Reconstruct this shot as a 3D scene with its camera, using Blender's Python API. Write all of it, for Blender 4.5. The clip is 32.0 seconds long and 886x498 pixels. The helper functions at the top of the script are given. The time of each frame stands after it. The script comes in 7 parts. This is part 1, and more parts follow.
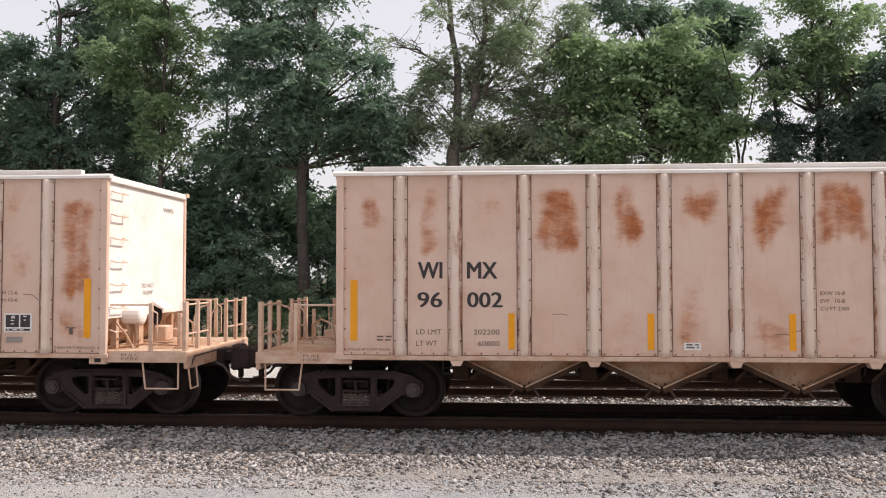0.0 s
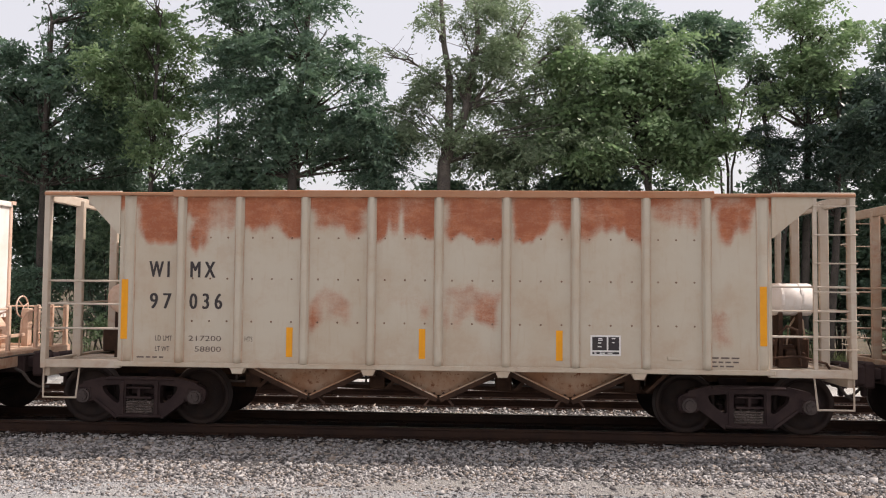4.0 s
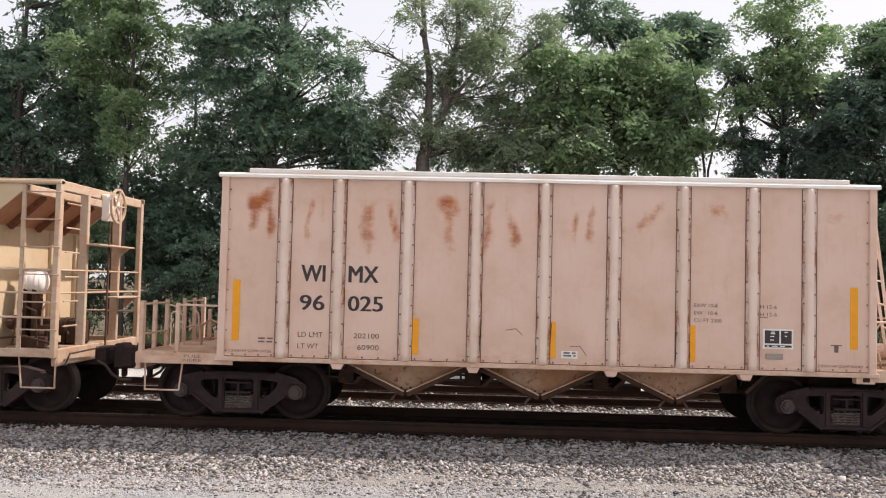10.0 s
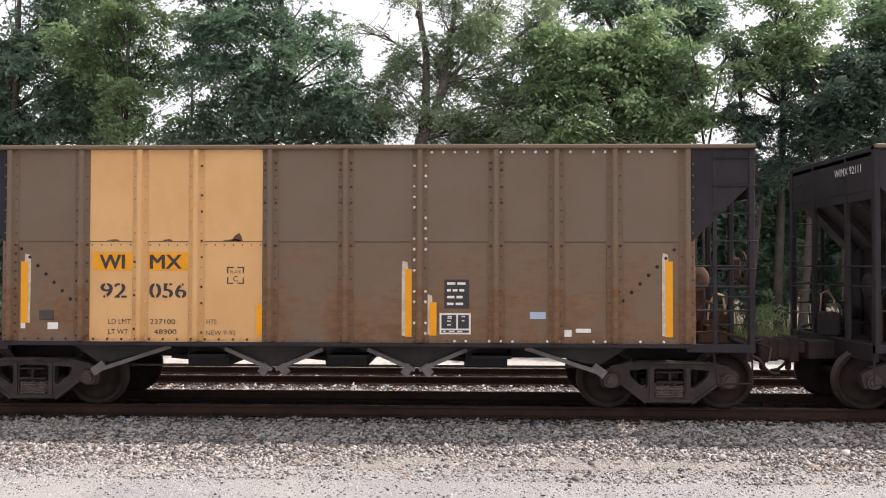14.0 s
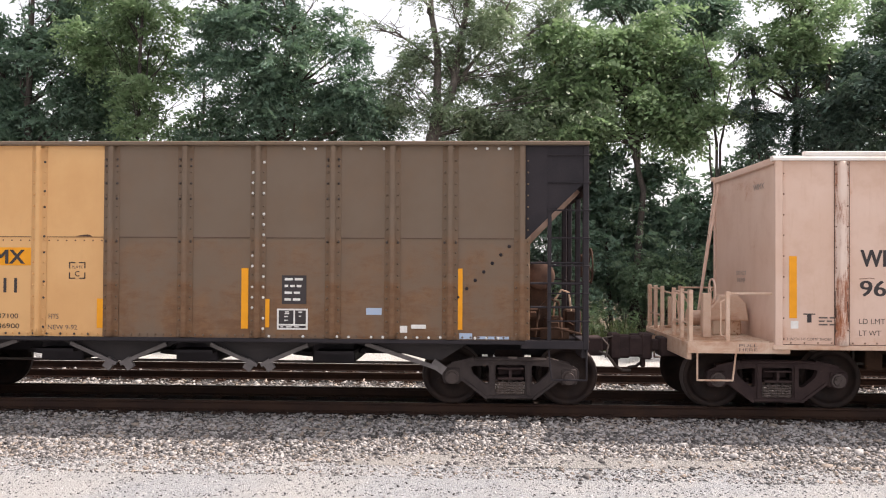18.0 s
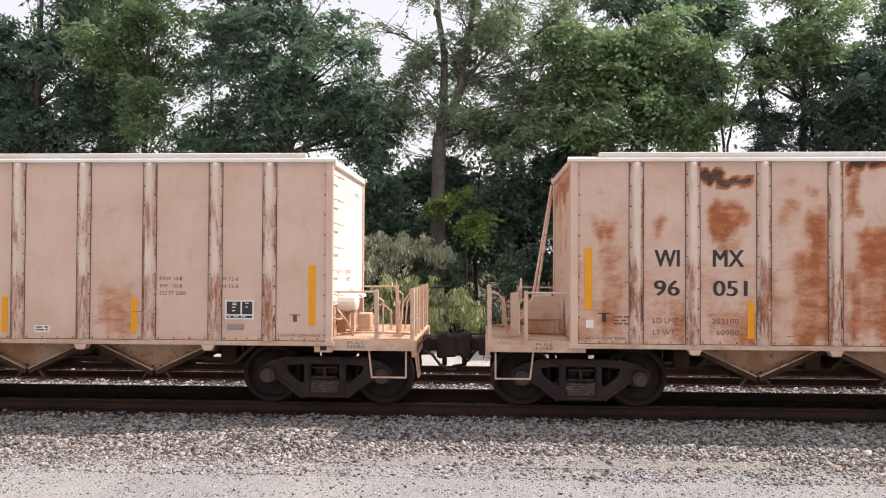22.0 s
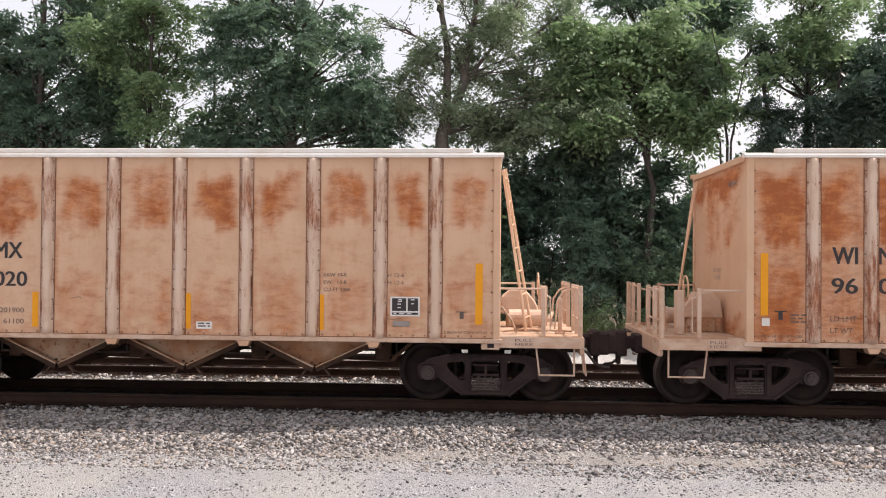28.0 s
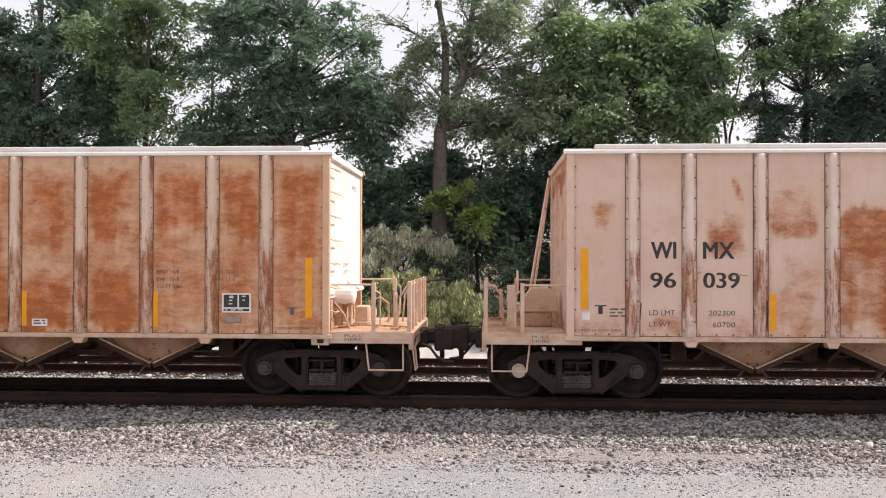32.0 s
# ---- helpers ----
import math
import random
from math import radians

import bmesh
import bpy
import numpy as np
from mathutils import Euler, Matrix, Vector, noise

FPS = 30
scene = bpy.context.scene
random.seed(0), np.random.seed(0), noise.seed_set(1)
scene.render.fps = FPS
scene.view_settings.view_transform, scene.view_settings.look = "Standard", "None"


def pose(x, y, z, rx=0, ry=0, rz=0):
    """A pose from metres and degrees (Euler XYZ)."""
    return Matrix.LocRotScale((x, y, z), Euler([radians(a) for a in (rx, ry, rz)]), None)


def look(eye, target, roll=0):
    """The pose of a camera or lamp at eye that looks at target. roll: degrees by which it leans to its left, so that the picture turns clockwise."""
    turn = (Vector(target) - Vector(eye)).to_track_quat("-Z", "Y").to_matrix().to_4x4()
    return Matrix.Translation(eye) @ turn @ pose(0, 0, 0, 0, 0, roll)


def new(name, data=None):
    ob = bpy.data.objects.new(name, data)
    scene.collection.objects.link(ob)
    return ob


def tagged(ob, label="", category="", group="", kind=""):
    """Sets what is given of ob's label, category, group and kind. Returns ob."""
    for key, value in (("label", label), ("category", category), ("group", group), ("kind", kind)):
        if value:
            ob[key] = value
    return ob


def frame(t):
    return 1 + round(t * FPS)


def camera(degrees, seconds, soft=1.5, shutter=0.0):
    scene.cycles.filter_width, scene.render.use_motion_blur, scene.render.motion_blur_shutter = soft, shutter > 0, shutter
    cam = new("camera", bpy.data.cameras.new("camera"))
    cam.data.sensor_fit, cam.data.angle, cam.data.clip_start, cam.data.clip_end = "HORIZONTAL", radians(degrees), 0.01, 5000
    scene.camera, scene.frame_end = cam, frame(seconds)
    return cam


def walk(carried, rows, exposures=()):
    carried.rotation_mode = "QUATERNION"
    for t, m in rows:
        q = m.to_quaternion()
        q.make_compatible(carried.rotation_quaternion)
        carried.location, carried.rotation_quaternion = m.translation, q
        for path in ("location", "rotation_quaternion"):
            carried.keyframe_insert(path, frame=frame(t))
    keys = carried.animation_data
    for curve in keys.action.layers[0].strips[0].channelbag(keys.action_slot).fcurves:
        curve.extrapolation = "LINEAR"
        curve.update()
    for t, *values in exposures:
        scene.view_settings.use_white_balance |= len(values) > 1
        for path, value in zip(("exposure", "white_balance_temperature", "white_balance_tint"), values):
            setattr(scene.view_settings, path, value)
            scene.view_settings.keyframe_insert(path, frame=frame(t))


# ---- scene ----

# ------------------------------------------------------------------ camera
cam = camera(56.0, 32.0, 1.1, 0.0)
PATH = [
    (0.0, (0.004, -13.896, 2.189), (-1.384, 6.044, 2.869), -0.03),
    (0.5, (0.012, -13.906, 2.194), (-1.334, 6.036, 2.886), 0.01),
    (1.0, (0.015, -13.906, 2.195), (-1.309, 6.037, 2.919), 0.02),
    (1.5, (0.003, -13.897, 2.196), (-1.268, 6.048, 2.963), 0.12),
    (2.0, (0.006, -13.915, 2.198), (-1.226, 6.031, 3.003), 0.24),
    (2.5, (0.018, -13.917, 2.200), (-1.179, 6.029, 3.047), 0.24),
    (3.0, (0.009, -13.910, 2.202), (-1.148, 6.037, 3.084), 0.34),
    (3.5, (-0.000, -13.913, 2.202), (-1.163, 6.032, 3.119), 0.50),
    (5.5, (0.009, -13.907, 2.198), (-0.989, 6.050, 3.054), 0.84),
    (6.0, (0.006, -13.904, 2.202), (-0.898, 6.063, 2.914), 1.31),
    (6.5, (-0.006, -13.902, 2.203), (-0.851, 6.067, 2.925), 1.43),
    (7.0, (-0.003, -13.893, 2.198), (-0.793, 6.079, 2.896), 1.20),
    (7.5, (0.008, -13.886, 2.194), (-0.736, 6.087, 2.905), 1.11),
    (8.0, (0.007, -13.873, 2.186), (-0.750, 6.100, 2.894), 1.14),
    (8.5, (0.010, -13.901, 2.192), (-0.694, 6.073, 2.931), 1.16),
    (9.0, (0.012, -13.914, 2.195), (-0.670, 6.060, 2.956), 1.28),
    (9.5, (0.002, -13.902, 2.196), (-0.626, 6.071, 3.002), 1.33),
    (10.0, (-0.010, -13.906, 2.195), (-0.607, 6.069, 3.009), 1.38),
    (10.5, (-0.006, -13.895, 2.194), (-0.550, 6.080, 3.026), 1.38),
    (11.0, (-0.002, -13.886, 2.193), (-0.527, 6.092, 2.967), 1.12),
    (11.5, (-0.003, -13.885, 2.199), (-0.531, 6.095, 2.930), 1.03),
    (12.0, (-0.006, -13.884, 2.201), (-0.518, 6.098, 2.876), 0.99),
    (12.5, (-0.011, -13.885, 2.210), (-0.536, 6.098, 2.846), 0.94),
    (13.0, (-0.012, -13.893, 2.213), (-0.549, 6.090, 2.832), 0.83),
    (13.5, (-0.005, -13.884, 2.213), (-0.572, 6.102, 2.695), 0.23),
    (14.0, (-0.003, -13.876, 2.207), (-0.618, 6.111, 2.596), 0.12),
    (14.5, (-0.000, -13.865, 2.201), (-0.630, 6.121, 2.622), 0.23),
    (16.5, (-0.001, -13.886, 2.209), (-0.816, 6.094, 2.561), 0.12),
    (17.0, (-0.004, -13.879, 2.207), (-0.861, 6.099, 2.554), 0.16),
    (17.5, (-0.010, -13.860, 2.204), (-0.862, 6.119, 2.534), 0.25),
    (18.0, (-0.010, -13.856, 2.202), (-0.877, 6.123, 2.521), 0.32),
    (18.5, (-0.003, -13.873, 2.208), (-0.895, 6.104, 2.523), 0.15),
    (19.0, (0.006, -13.884, 2.208), (-0.921, 6.092, 2.532), 0.14),
    (19.5, (0.007, -13.902, 2.210), (-0.926, 6.073, 2.539), 0.16),
    (20.0, (-0.003, -13.914, 2.209), (-0.932, 6.061, 2.551), 0.20),
    (20.5, (-0.004, -13.911, 2.204), (-0.959, 6.064, 2.556), 0.32),
    (21.0, (-0.005, -13.892, 2.196), (-0.978, 6.081, 2.577), 0.45),
    (21.5, (-0.007, -13.881, 2.200), (-1.008, 6.090, 2.593), 0.41),
    (22.0, (-0.010, -13.883, 2.202), (-1.042, 6.088, 2.548), 0.26),
    (22.5, (-0.002, -13.876, 2.201), (-1.030, 6.095, 2.471), 0.08),
    (23.0, (-0.002, -13.866, 2.199), (-1.063, 6.104, 2.482), 0.15),
    (23.5, (-0.000, -13.877, 2.199), (-1.072, 6.093, 2.468), 0.17),
    (24.0, (0.005, -13.883, 2.198), (-1.089, 6.085, 2.450), 0.08),
    (24.5, (-0.003, -13.883, 2.201), (-1.103, 6.085, 2.486), 0.32),
    (25.0, (-0.015, -13.880, 2.197), (-1.124, 6.087, 2.468), 0.36),
    (25.5, (-0.009, -13.892, 2.196), (-1.117, 6.076, 2.414), 0.27),
    (27.5, (-0.012, -13.894, 2.193), (-1.114, 6.074, 2.436), 0.26),
    (28.0, (-0.010, -13.879, 2.190), (-1.105, 6.089, 2.452), 0.42),
    (28.5, (0.000, -13.889, 2.201), (-1.110, 6.078, 2.466), 0.44),
    (29.0, (0.013, -13.892, 2.206), (-1.067, 6.077, 2.423), 0.34),
    (29.5, (0.009, -13.888, 2.204), (-1.043, 6.084, 2.427), 0.29),
    (30.0, (-0.000, -13.883, 2.202), (-1.072, 6.087, 2.373), 0.03),
    (30.5, (-0.002, -13.878, 2.196), (-1.088, 6.092, 2.335), -0.01),
    (31.0, (0.005, -13.863, 2.194), (-1.081, 6.107, 2.327), 0.03),
    (31.5, (0.008, -13.862, 2.198), (-1.072, 6.108, 2.351), 0.02),
    (32.0, (0.005, -13.864, 2.199), (-1.077, 6.105, 2.373), 0.12),
]
walk(cam, [(t, look(e, g, r)) for t, e, g, r in PATH], [(t, e - 0.06, 6780, 17) for t, e in ((0, -0.03), (1, -0.05), (3, -0.08), (6, 0.08), (9, 0.13), (12, 0.18), (13, 0.26), (14, 0.36), (17, 0.46), (18, 0.44), (19, 0.38), (20, 0.22), (22, 0.16), (32, 0.16))])

# ------------------------------------------------------------------ light
# The sun stands almost in line with the track, high, beyond the rear of the train.
SUN_EL, SUN_AZ = 50.0, 8.8          # degrees up, degrees from +x towards +y
sun_dir = Vector((math.cos(radians(SUN_EL)) * math.cos(radians(SUN_AZ)), math.cos(radians(SUN_EL)) * math.sin(radians(SUN_AZ)), math.sin(radians(SUN_EL))))
sun = new("sun", bpy.data.lights.new("sun", "SUN"))
sun.data.energy, sun.data.angle, sun.data.color = 5.0, radians(0.6), (1.0, 0.955, 0.89)
sun.matrix_world = look(sun_dir * 60, (0, 0, 0))

world = bpy.data.worlds.new("world")
scene.world = world
world.use_nodes = True
wn = world.node_tree.nodes
sky = wn.new("ShaderNodeTexSky")
sky.sky_type, sky.sun_disc = "NISHITA", False
sky.sun_elevation, sky.sun_rotation = radians(SUN_EL), radians(90 - SUN_AZ)
sky.air_density, sky.dust_density, sky.ozone_density = 1.0, 4.5, 1.0
wn["Background"].inputs["Strength"].default_value = 0.20
haze = wn.new("ShaderNodeMix")          # thin bright cloud over the whole sky
haze.data_type = "RGBA"
haze.inputs[0].default_value, haze.inputs[7].default_value = 0.76, (4.8, 4.95, 5.1, 1)
world.node_tree.links.new(sky.outputs[0], haze.inputs[6])
world.node_tree.links.new(haze.outputs[2], wn["Background"].inputs["Color"])

# ------------------------------------------------------------------ materials


class Nodes:
    """A short way to wire a node material."""

    def __init__(self, name):
        self.m = bpy.data.materials.new(name)
        self.m.use_nodes = True
        self.t = self.m.node_tree
        self.b = self.t.nodes["Principled BSDF"]
        self.out = self.t.nodes["Material Output"]

    def add(self, kind, sets=(), **ins):
        n = self.t.nodes.new("ShaderNode" + kind)
        for k, v in dict(sets).items():
            setattr(n, k, v)
        for k, v in ins.items():
            key = int(k[1:]) if k[0] == "i" and k[1:].isdigit() else k.replace("_", " ")
            self.put(n.inputs[key], v)
        return n

    def put(self, socket, v):
        if isinstance(v, bpy.types.NodeSocket):
            self.t.links.new(v, socket)
        elif isinstance(v, tuple) and len(v) == 3 and socket.type == "RGBA":
            socket.default_value = (*v, 1)
        else:
            socket.default_value = v

    def coords(self, scale=(1, 1, 1), shift=0.0):
        c = self.add("TexCoord").outputs["Object"]
        if shift:
            r = self.add("ObjectInfo").outputs["Random"]
            off = self.math("MULTIPLY", r, shift)
            c = self.add("VectorMath", {"operation": "ADD"}, i0=c, i1=off).outputs[0]
        return self.add("Mapping", Vector=c, Scale=scale).outputs[0]

    def noise(self, vec, scale, detail=5.0, rough=0.6, warp=0.0):
        return self.add("TexNoise", Vector=vec, Scale=scale, Detail=detail, Roughness=rough, Distortion=warp).outputs["Fac"]

    def math(self, op, a, b=0.0, clamp=False):
        n = self.add("Math", {"operation": op, "use_clamp": clamp}, i0=a, i1=b)
        return n.outputs[0]

    def step(self, x, lo, hi, a=0.0, b=1.0):
        return self.add("MapRange", {"interpolation_type": "SMOOTHSTEP"}, Value=x, From_Min=lo, From_Max=hi, To_Min=a, To_Max=b).outputs[0]

    def mix(self, f, a, b):
        n = self.add("Mix", {"data_type": "RGBA"}, i0=f, i6=a, i7=b)
        return n.outputs[2]

    def done(self, colour, rough=0.6, metal=0.0, bump=None, depth=0.01, spec=0.5):
        self.put(self.b.inputs["Base Color"], colour)
        self.put(self.b.inputs["Roughness"], rough)
        self.put(self.b.inputs["Metallic"], metal)
        self.put(self.b.inputs["Specular IOR Level"], spec)
        if bump is not None:
            n = self.add("Bump", Height=bump, Distance=depth, Strength=1.0)
            self.t.links.new(n.outputs[0], self.b.inputs["Normal"])
        return self.m


def surface(name, c1, c2, c3, scale=2.0, fine=30.0, rough=0.7, metal=0.0, depth=0.004, speck=0.62, shift=7.0, spec=0.4):
    """Two tones at a large scale, specks of a third at a small one, with fine relief."""
    n = Nodes(name)
    v = n.coords(shift=shift)
    big, small = n.noise(v, scale), n.noise(v, fine, 6, 0.7)
    col = n.mix(n.step(big, 0.35, 0.65), c1, c2)
    col = n.mix(n.step(small, speck, speck + 0.12), col, c3)
    return n.done(col, n.step(big, 0.3, 0.7, rough - 0.1, rough + 0.1), metal, small, depth, spec)


RUST_A, RUST_B = (0.50, 0.165, 0.045), (0.32, 0.088, 0.026)


def car_paint(name, base, dirt, wear=0.0, rust_a=RUST_A, rust_b=RUST_B, soft=0.5, tall_grain=False, ragged=1.1, low=0.20, high=1.08, shift=0.0):
    """Old paint with rust: the stains' places come from the mesh attribute 'rust', their grain from noise."""
    n = Nodes(name)
    v = n.coords(shift=shift)
    tall = n.add("Mapping", Vector=v, Scale=(1.0, 1.0, 0.14)).outputs[0]
    flat = n.add("Mapping", Vector=v, Scale=(2.2, 1.0, 0.3) if tall_grain else (0.8, 1.0, 1.3)).outputs[0]
    swept = n.add("Mapping", Vector=v, Scale=(3.0, 1.0, 0.5) if tall_grain else (0.3, 1.0, 1.0)).outputs[0]
    big, streak, blot, fine = n.noise(v, 1.1, 4), n.noise(tall, 14, 4, 0.6), n.noise(flat, 4.0, 8, 0.68, 0.6), n.noise(v, 42, 5, 0.7)
    brush, runs = n.noise(swept, 9, 6, 0.66, 0.9), n.noise(tall, 6, 5, 0.62, 0.5)
    a = n.add("Attribute", {"attribute_name": "rust"}).outputs["Fac"]
    paint = n.mix(n.step(big, 0.35, 0.68), base, tuple(x * y for x, y in zip(base, (0.94, 0.90, 0.86))))
    grime = n.math("MULTIPLY", n.step(streak, 0.52, 0.80), 0.20)
    paint = n.mix(grime, paint, dirt)
    paint = n.mix(n.step(n.noise(v, 2.3, 6, 0.65), 0.46, 0.74, 0.0, 0.26), paint, dirt)
    foot = n.step(n.add("SeparateXYZ", Vector=v).outputs[2], 1.0, 1.5, 0.30, 0.0)
    paint = n.mix(n.math("MULTIPLY", foot, n.step(blot, 0.35, 0.65)), paint, dirt)
    halo = n.math("MULTIPLY", n.step(n.math("ADD", a, n.math("MULTIPLY", big, 0.25)), 0.25, 1.0), soft)
    paint = n.mix(halo, paint, tuple(0.55 * x + 0.45 * y for x, y in zip(base, rust_a)))
    s = n.math("ADD", n.math("MULTIPLY", a, 1.05), n.math("MULTIPLY", n.math("SUBTRACT", blot, 0.5), ragged))
    s = n.math("ADD", s, n.math("MULTIPLY", n.math("SUBTRACT", brush, 0.5), ragged * 0.46))
    s = n.math("ADD", s, n.math("MULTIPLY", n.math("SUBTRACT", runs, 0.5), ragged * 0.2))
    s = n.math("ADD", s, n.math("MULTIPLY", n.math("SUBTRACT", fine, 0.5), 0.30))
    s = n.math("ADD", s, wear)
    fac = n.math("MULTIPLY", n.step(s, low, high), 0.94)
    tone = n.math("ADD", n.math("MULTIPLY", n.noise(v, 5, 7, 0.72), 0.6), n.math("MULTIPLY", brush, 0.5))
    tone = n.math("ADD", tone, n.math("MULTIPLY", s, 0.10))
    rust = n.mix(n.step(tone, 0.46, 0.72), rust_a, rust_b)
    rust = n.mix(n.step(n.noise(flat, 13, 6, 0.7, 0.8), 0.57, 0.74, 0.0, 0.5), rust, tuple(x * 0.6 for x in rust_b))
    fac = n.math("MULTIPLY", fac, n.step(n.math("ADD", fine, n.math("MULTIPLY", brush, 0.8)), 0.62, 1.0, 0.82, 1.0))
    rust = n.mix(n.step(s, 1.55, 1.7), rust, (0.045, 0.022, 0.018))
    col = n.mix(fac, paint, rust)
    return n.done(col, n.step(fac, 0, 1, 0.55, 0.9), 0.0, n.math("ADD", n.math("MULTIPLY", fine, 0.5), fac), 0.0025, 0.35)


WHITE, WHITE_DIRT = (0.672, 0.485, 0.392), (0.45, 0.25, 0.16)
PALE, PALE_DIRT = (0.522, 0.458, 0.365), (0.38, 0.21, 0.12)
M_WHITE = car_paint("cream_paint", WHITE, WHITE_DIRT)
M_WHITE_RUSTY = car_paint("rusty_cream_paint", (0.66, 0.425, 0.285), (0.44, 0.19, 0.085), 0.10, (0.54, 0.175, 0.045), (0.34, 0.09, 0.025), 0.75)
M_DIRTY = car_paint("dirty_platform_paint", (0.63, 0.465, 0.36), (0.34, 0.16, 0.085), 0.34)
M_PALE = car_paint("grey_green_paint", PALE, PALE_DIRT, 0.0, (0.45, 0.145, 0.062), (0.33, 0.095, 0.042), ragged=0.4, low=0.12, high=0.80)
M_TAN = car_paint("stained_tan_paint", (0.535, 0.418, 0.280), (0.36, 0.19, 0.09), 0.08, (0.41, 0.165, 0.058), (0.25, 0.09, 0.036), 0.8, ragged=0.5, low=0.06, high=0.95)
# Cream paint whitened to carry direct sunlight, for sunward ends and top chords.
M_SUNLIT = car_paint("white_end_paint", (0.80, 0.765, 0.73), (0.60, 0.46, 0.34), 0.14)
M_FRAME = car_paint("framed_end_paint", (0.47, 0.37, 0.28), (0.30, 0.16, 0.09), 0.38)
M_FRAME_PALE = car_paint("pale_framed_end_paint", (0.52, 0.45, 0.37), (0.34, 0.20, 0.12), 0.22)
M_SLOPE = car_paint("dusty_slope_sheet", (0.53, 0.43, 0.35), (0.36, 0.21, 0.13), 0.18)
M_RUSTTOP = car_paint("rusted_top_paint", (0.40, 0.21, 0.12), (0.30, 0.12, 0.06), 0.42)
M_BROWN = car_paint("brown_grey_paint", (0.156, 0.111, 0.077), (0.185, 0.110, 0.064), -0.10, (0.225, 0.112, 0.050), (0.155, 0.078, 0.040), 0.6)
M_BUFF = car_paint("buff_paint", (0.68, 0.39, 0.165), (0.56, 0.30, 0.12), -0.2)
POST_PAINT = {
    # Cream posts are coloured lighter than the sheets, as if their faces caught light.
    M_WHITE: car_paint("cream_post_paint", (0.73, 0.585, 0.50), WHITE_DIRT, 0.0, (0.40, 0.135, 0.05), (0.25, 0.075, 0.033), tall_grain=True, ragged=1.5, low=0.28, high=0.72, shift=13.0),
    M_WHITE_RUSTY: car_paint("rusty_cream_post_paint", (0.69, 0.52, 0.41), (0.38, 0.19, 0.10), 0.06, (0.40, 0.135, 0.05), (0.25, 0.075, 0.033), tall_grain=True, ragged=1.5, low=0.28, high=0.75, shift=13.0),
    M_PALE: car_paint("grey_green_post_paint", PALE, PALE_DIRT, 0.0, tall_grain=True, shift=13.0),
    M_TAN: car_paint("stained_tan_post_paint", (0.55, 0.42, 0.265), (0.38, 0.20, 0.10), 0.04, tall_grain=True, shift=13.0),
}
M_BLACKCAR = surface("black_steel", (0.023, 0.020, 0.023), (0.034, 0.029, 0.032), (0.07, 0.052, 0.05), 1.5, 26, 0.6, 0, 0.003, 0.66, spec=0.15)
M_TRUCK_GREY = surface("dusty_grey_cast_steel", (0.043, 0.034, 0.033), (0.070, 0.056, 0.053), (0.11, 0.078, 0.066), 4, 34, 0.75, 0, 0.004, 0.6, spec=0.15)
M_TRUCK = surface("grimy_cast_steel", (0.033, 0.021, 0.021), (0.055, 0.036, 0.034), (0.095, 0.06, 0.05), 4, 34, 0.75, 0, 0.004, 0.6, spec=0.15)
M_SPRING = surface("worn_spring_steel", (0.12, 0.095, 0.085), (0.17, 0.135, 0.12), (0.05, 0.035, 0.03), 6, 30, 0.6, 0.3)
M_WHEEL = surface("oily_wheel_steel", (0.019, 0.013, 0.012), (0.034, 0.023, 0.019), (0.075, 0.044, 0.032), 5, 30, 0.65, 0.2, 0.003, 0.62, spec=0.15)
M_TREAD = surface("polished_steel", (0.075, 0.06, 0.055), (0.06, 0.048, 0.045), (0.07, 0.05, 0.04), 3, 20, 0.6, 0.3, 0.001, 0.64)
# Brown end sheets with the sun's brightness put into the colour.
M_BULK = surface("dusty_brown_bulkhead", (0.38, 0.265, 0.205), (0.48, 0.35, 0.28), (0.23, 0.125, 0.085), 2.2, 14, 0.85, 0, 0.003, 0.6)
M_DARKGREY = surface("dark_grey_hopper", (0.036, 0.032, 0.033), (0.052, 0.045, 0.045), (0.09, 0.07, 0.06), 2, 24, 0.7, 0, 0.003, 0.64, spec=0.15)
M_STRUT = surface("rusty_grey_strut", (0.075, 0.045, 0.034), (0.12, 0.072, 0.054), (0.22, 0.11, 0.06), 4, 24, 0.85, 0, 0.003, 0.6, spec=0.15)
M_PLATE = surface("rusted_patch_steel", (0.15, 0.058, 0.032), (0.21, 0.085, 0.045), (0.09, 0.04, 0.026), 5, 30, 0.85, 0, 0.003, 0.5, spec=0.15)
M_UNDER = surface("rusty_underframe", (0.042, 0.024, 0.017), (0.075, 0.042, 0.028), (0.14, 0.07, 0.04), 3, 28, 0.85, 0, 0.004, 0.58, spec=0.15)
M_CHUTE = surface("rust_stained_hopper", (0.40, 0.215, 0.12), (0.55, 0.41, 0.305), (0.24, 0.105, 0.05), 1.7, 12, 0.8, 0, 0.004, 0.55)
M_HOPPER = surface("dusty_discharge_sheet", (0.31, 0.150, 0.075), (0.42, 0.29, 0.20), (0.18, 0.070, 0.030), 1.7, 12, 0.85, 0, 0.004, 0.55)
M_CAP = surface("greasy_bearing_cap", (0.062, 0.046, 0.043), (0.095, 0.073, 0.066), (0.04, 0.028, 0.025), 5, 30, 0.6, 0.3)
M_SCRAPED = surface("scraped_pale_paint", (0.62, 0.52, 0.42), (0.50, 0.38, 0.27), (0.30, 0.19, 0.12), 9, 40, 0.7, 0, 0.0005, 0.6)
M_YELLOW = surface("reflective_yellow", (0.83, 0.335, 0.002), (0.78, 0.31, 0.002), (0.60, 0.23, 0.01), 6, 40, 0.45, 0, 0.0005, 0.70)
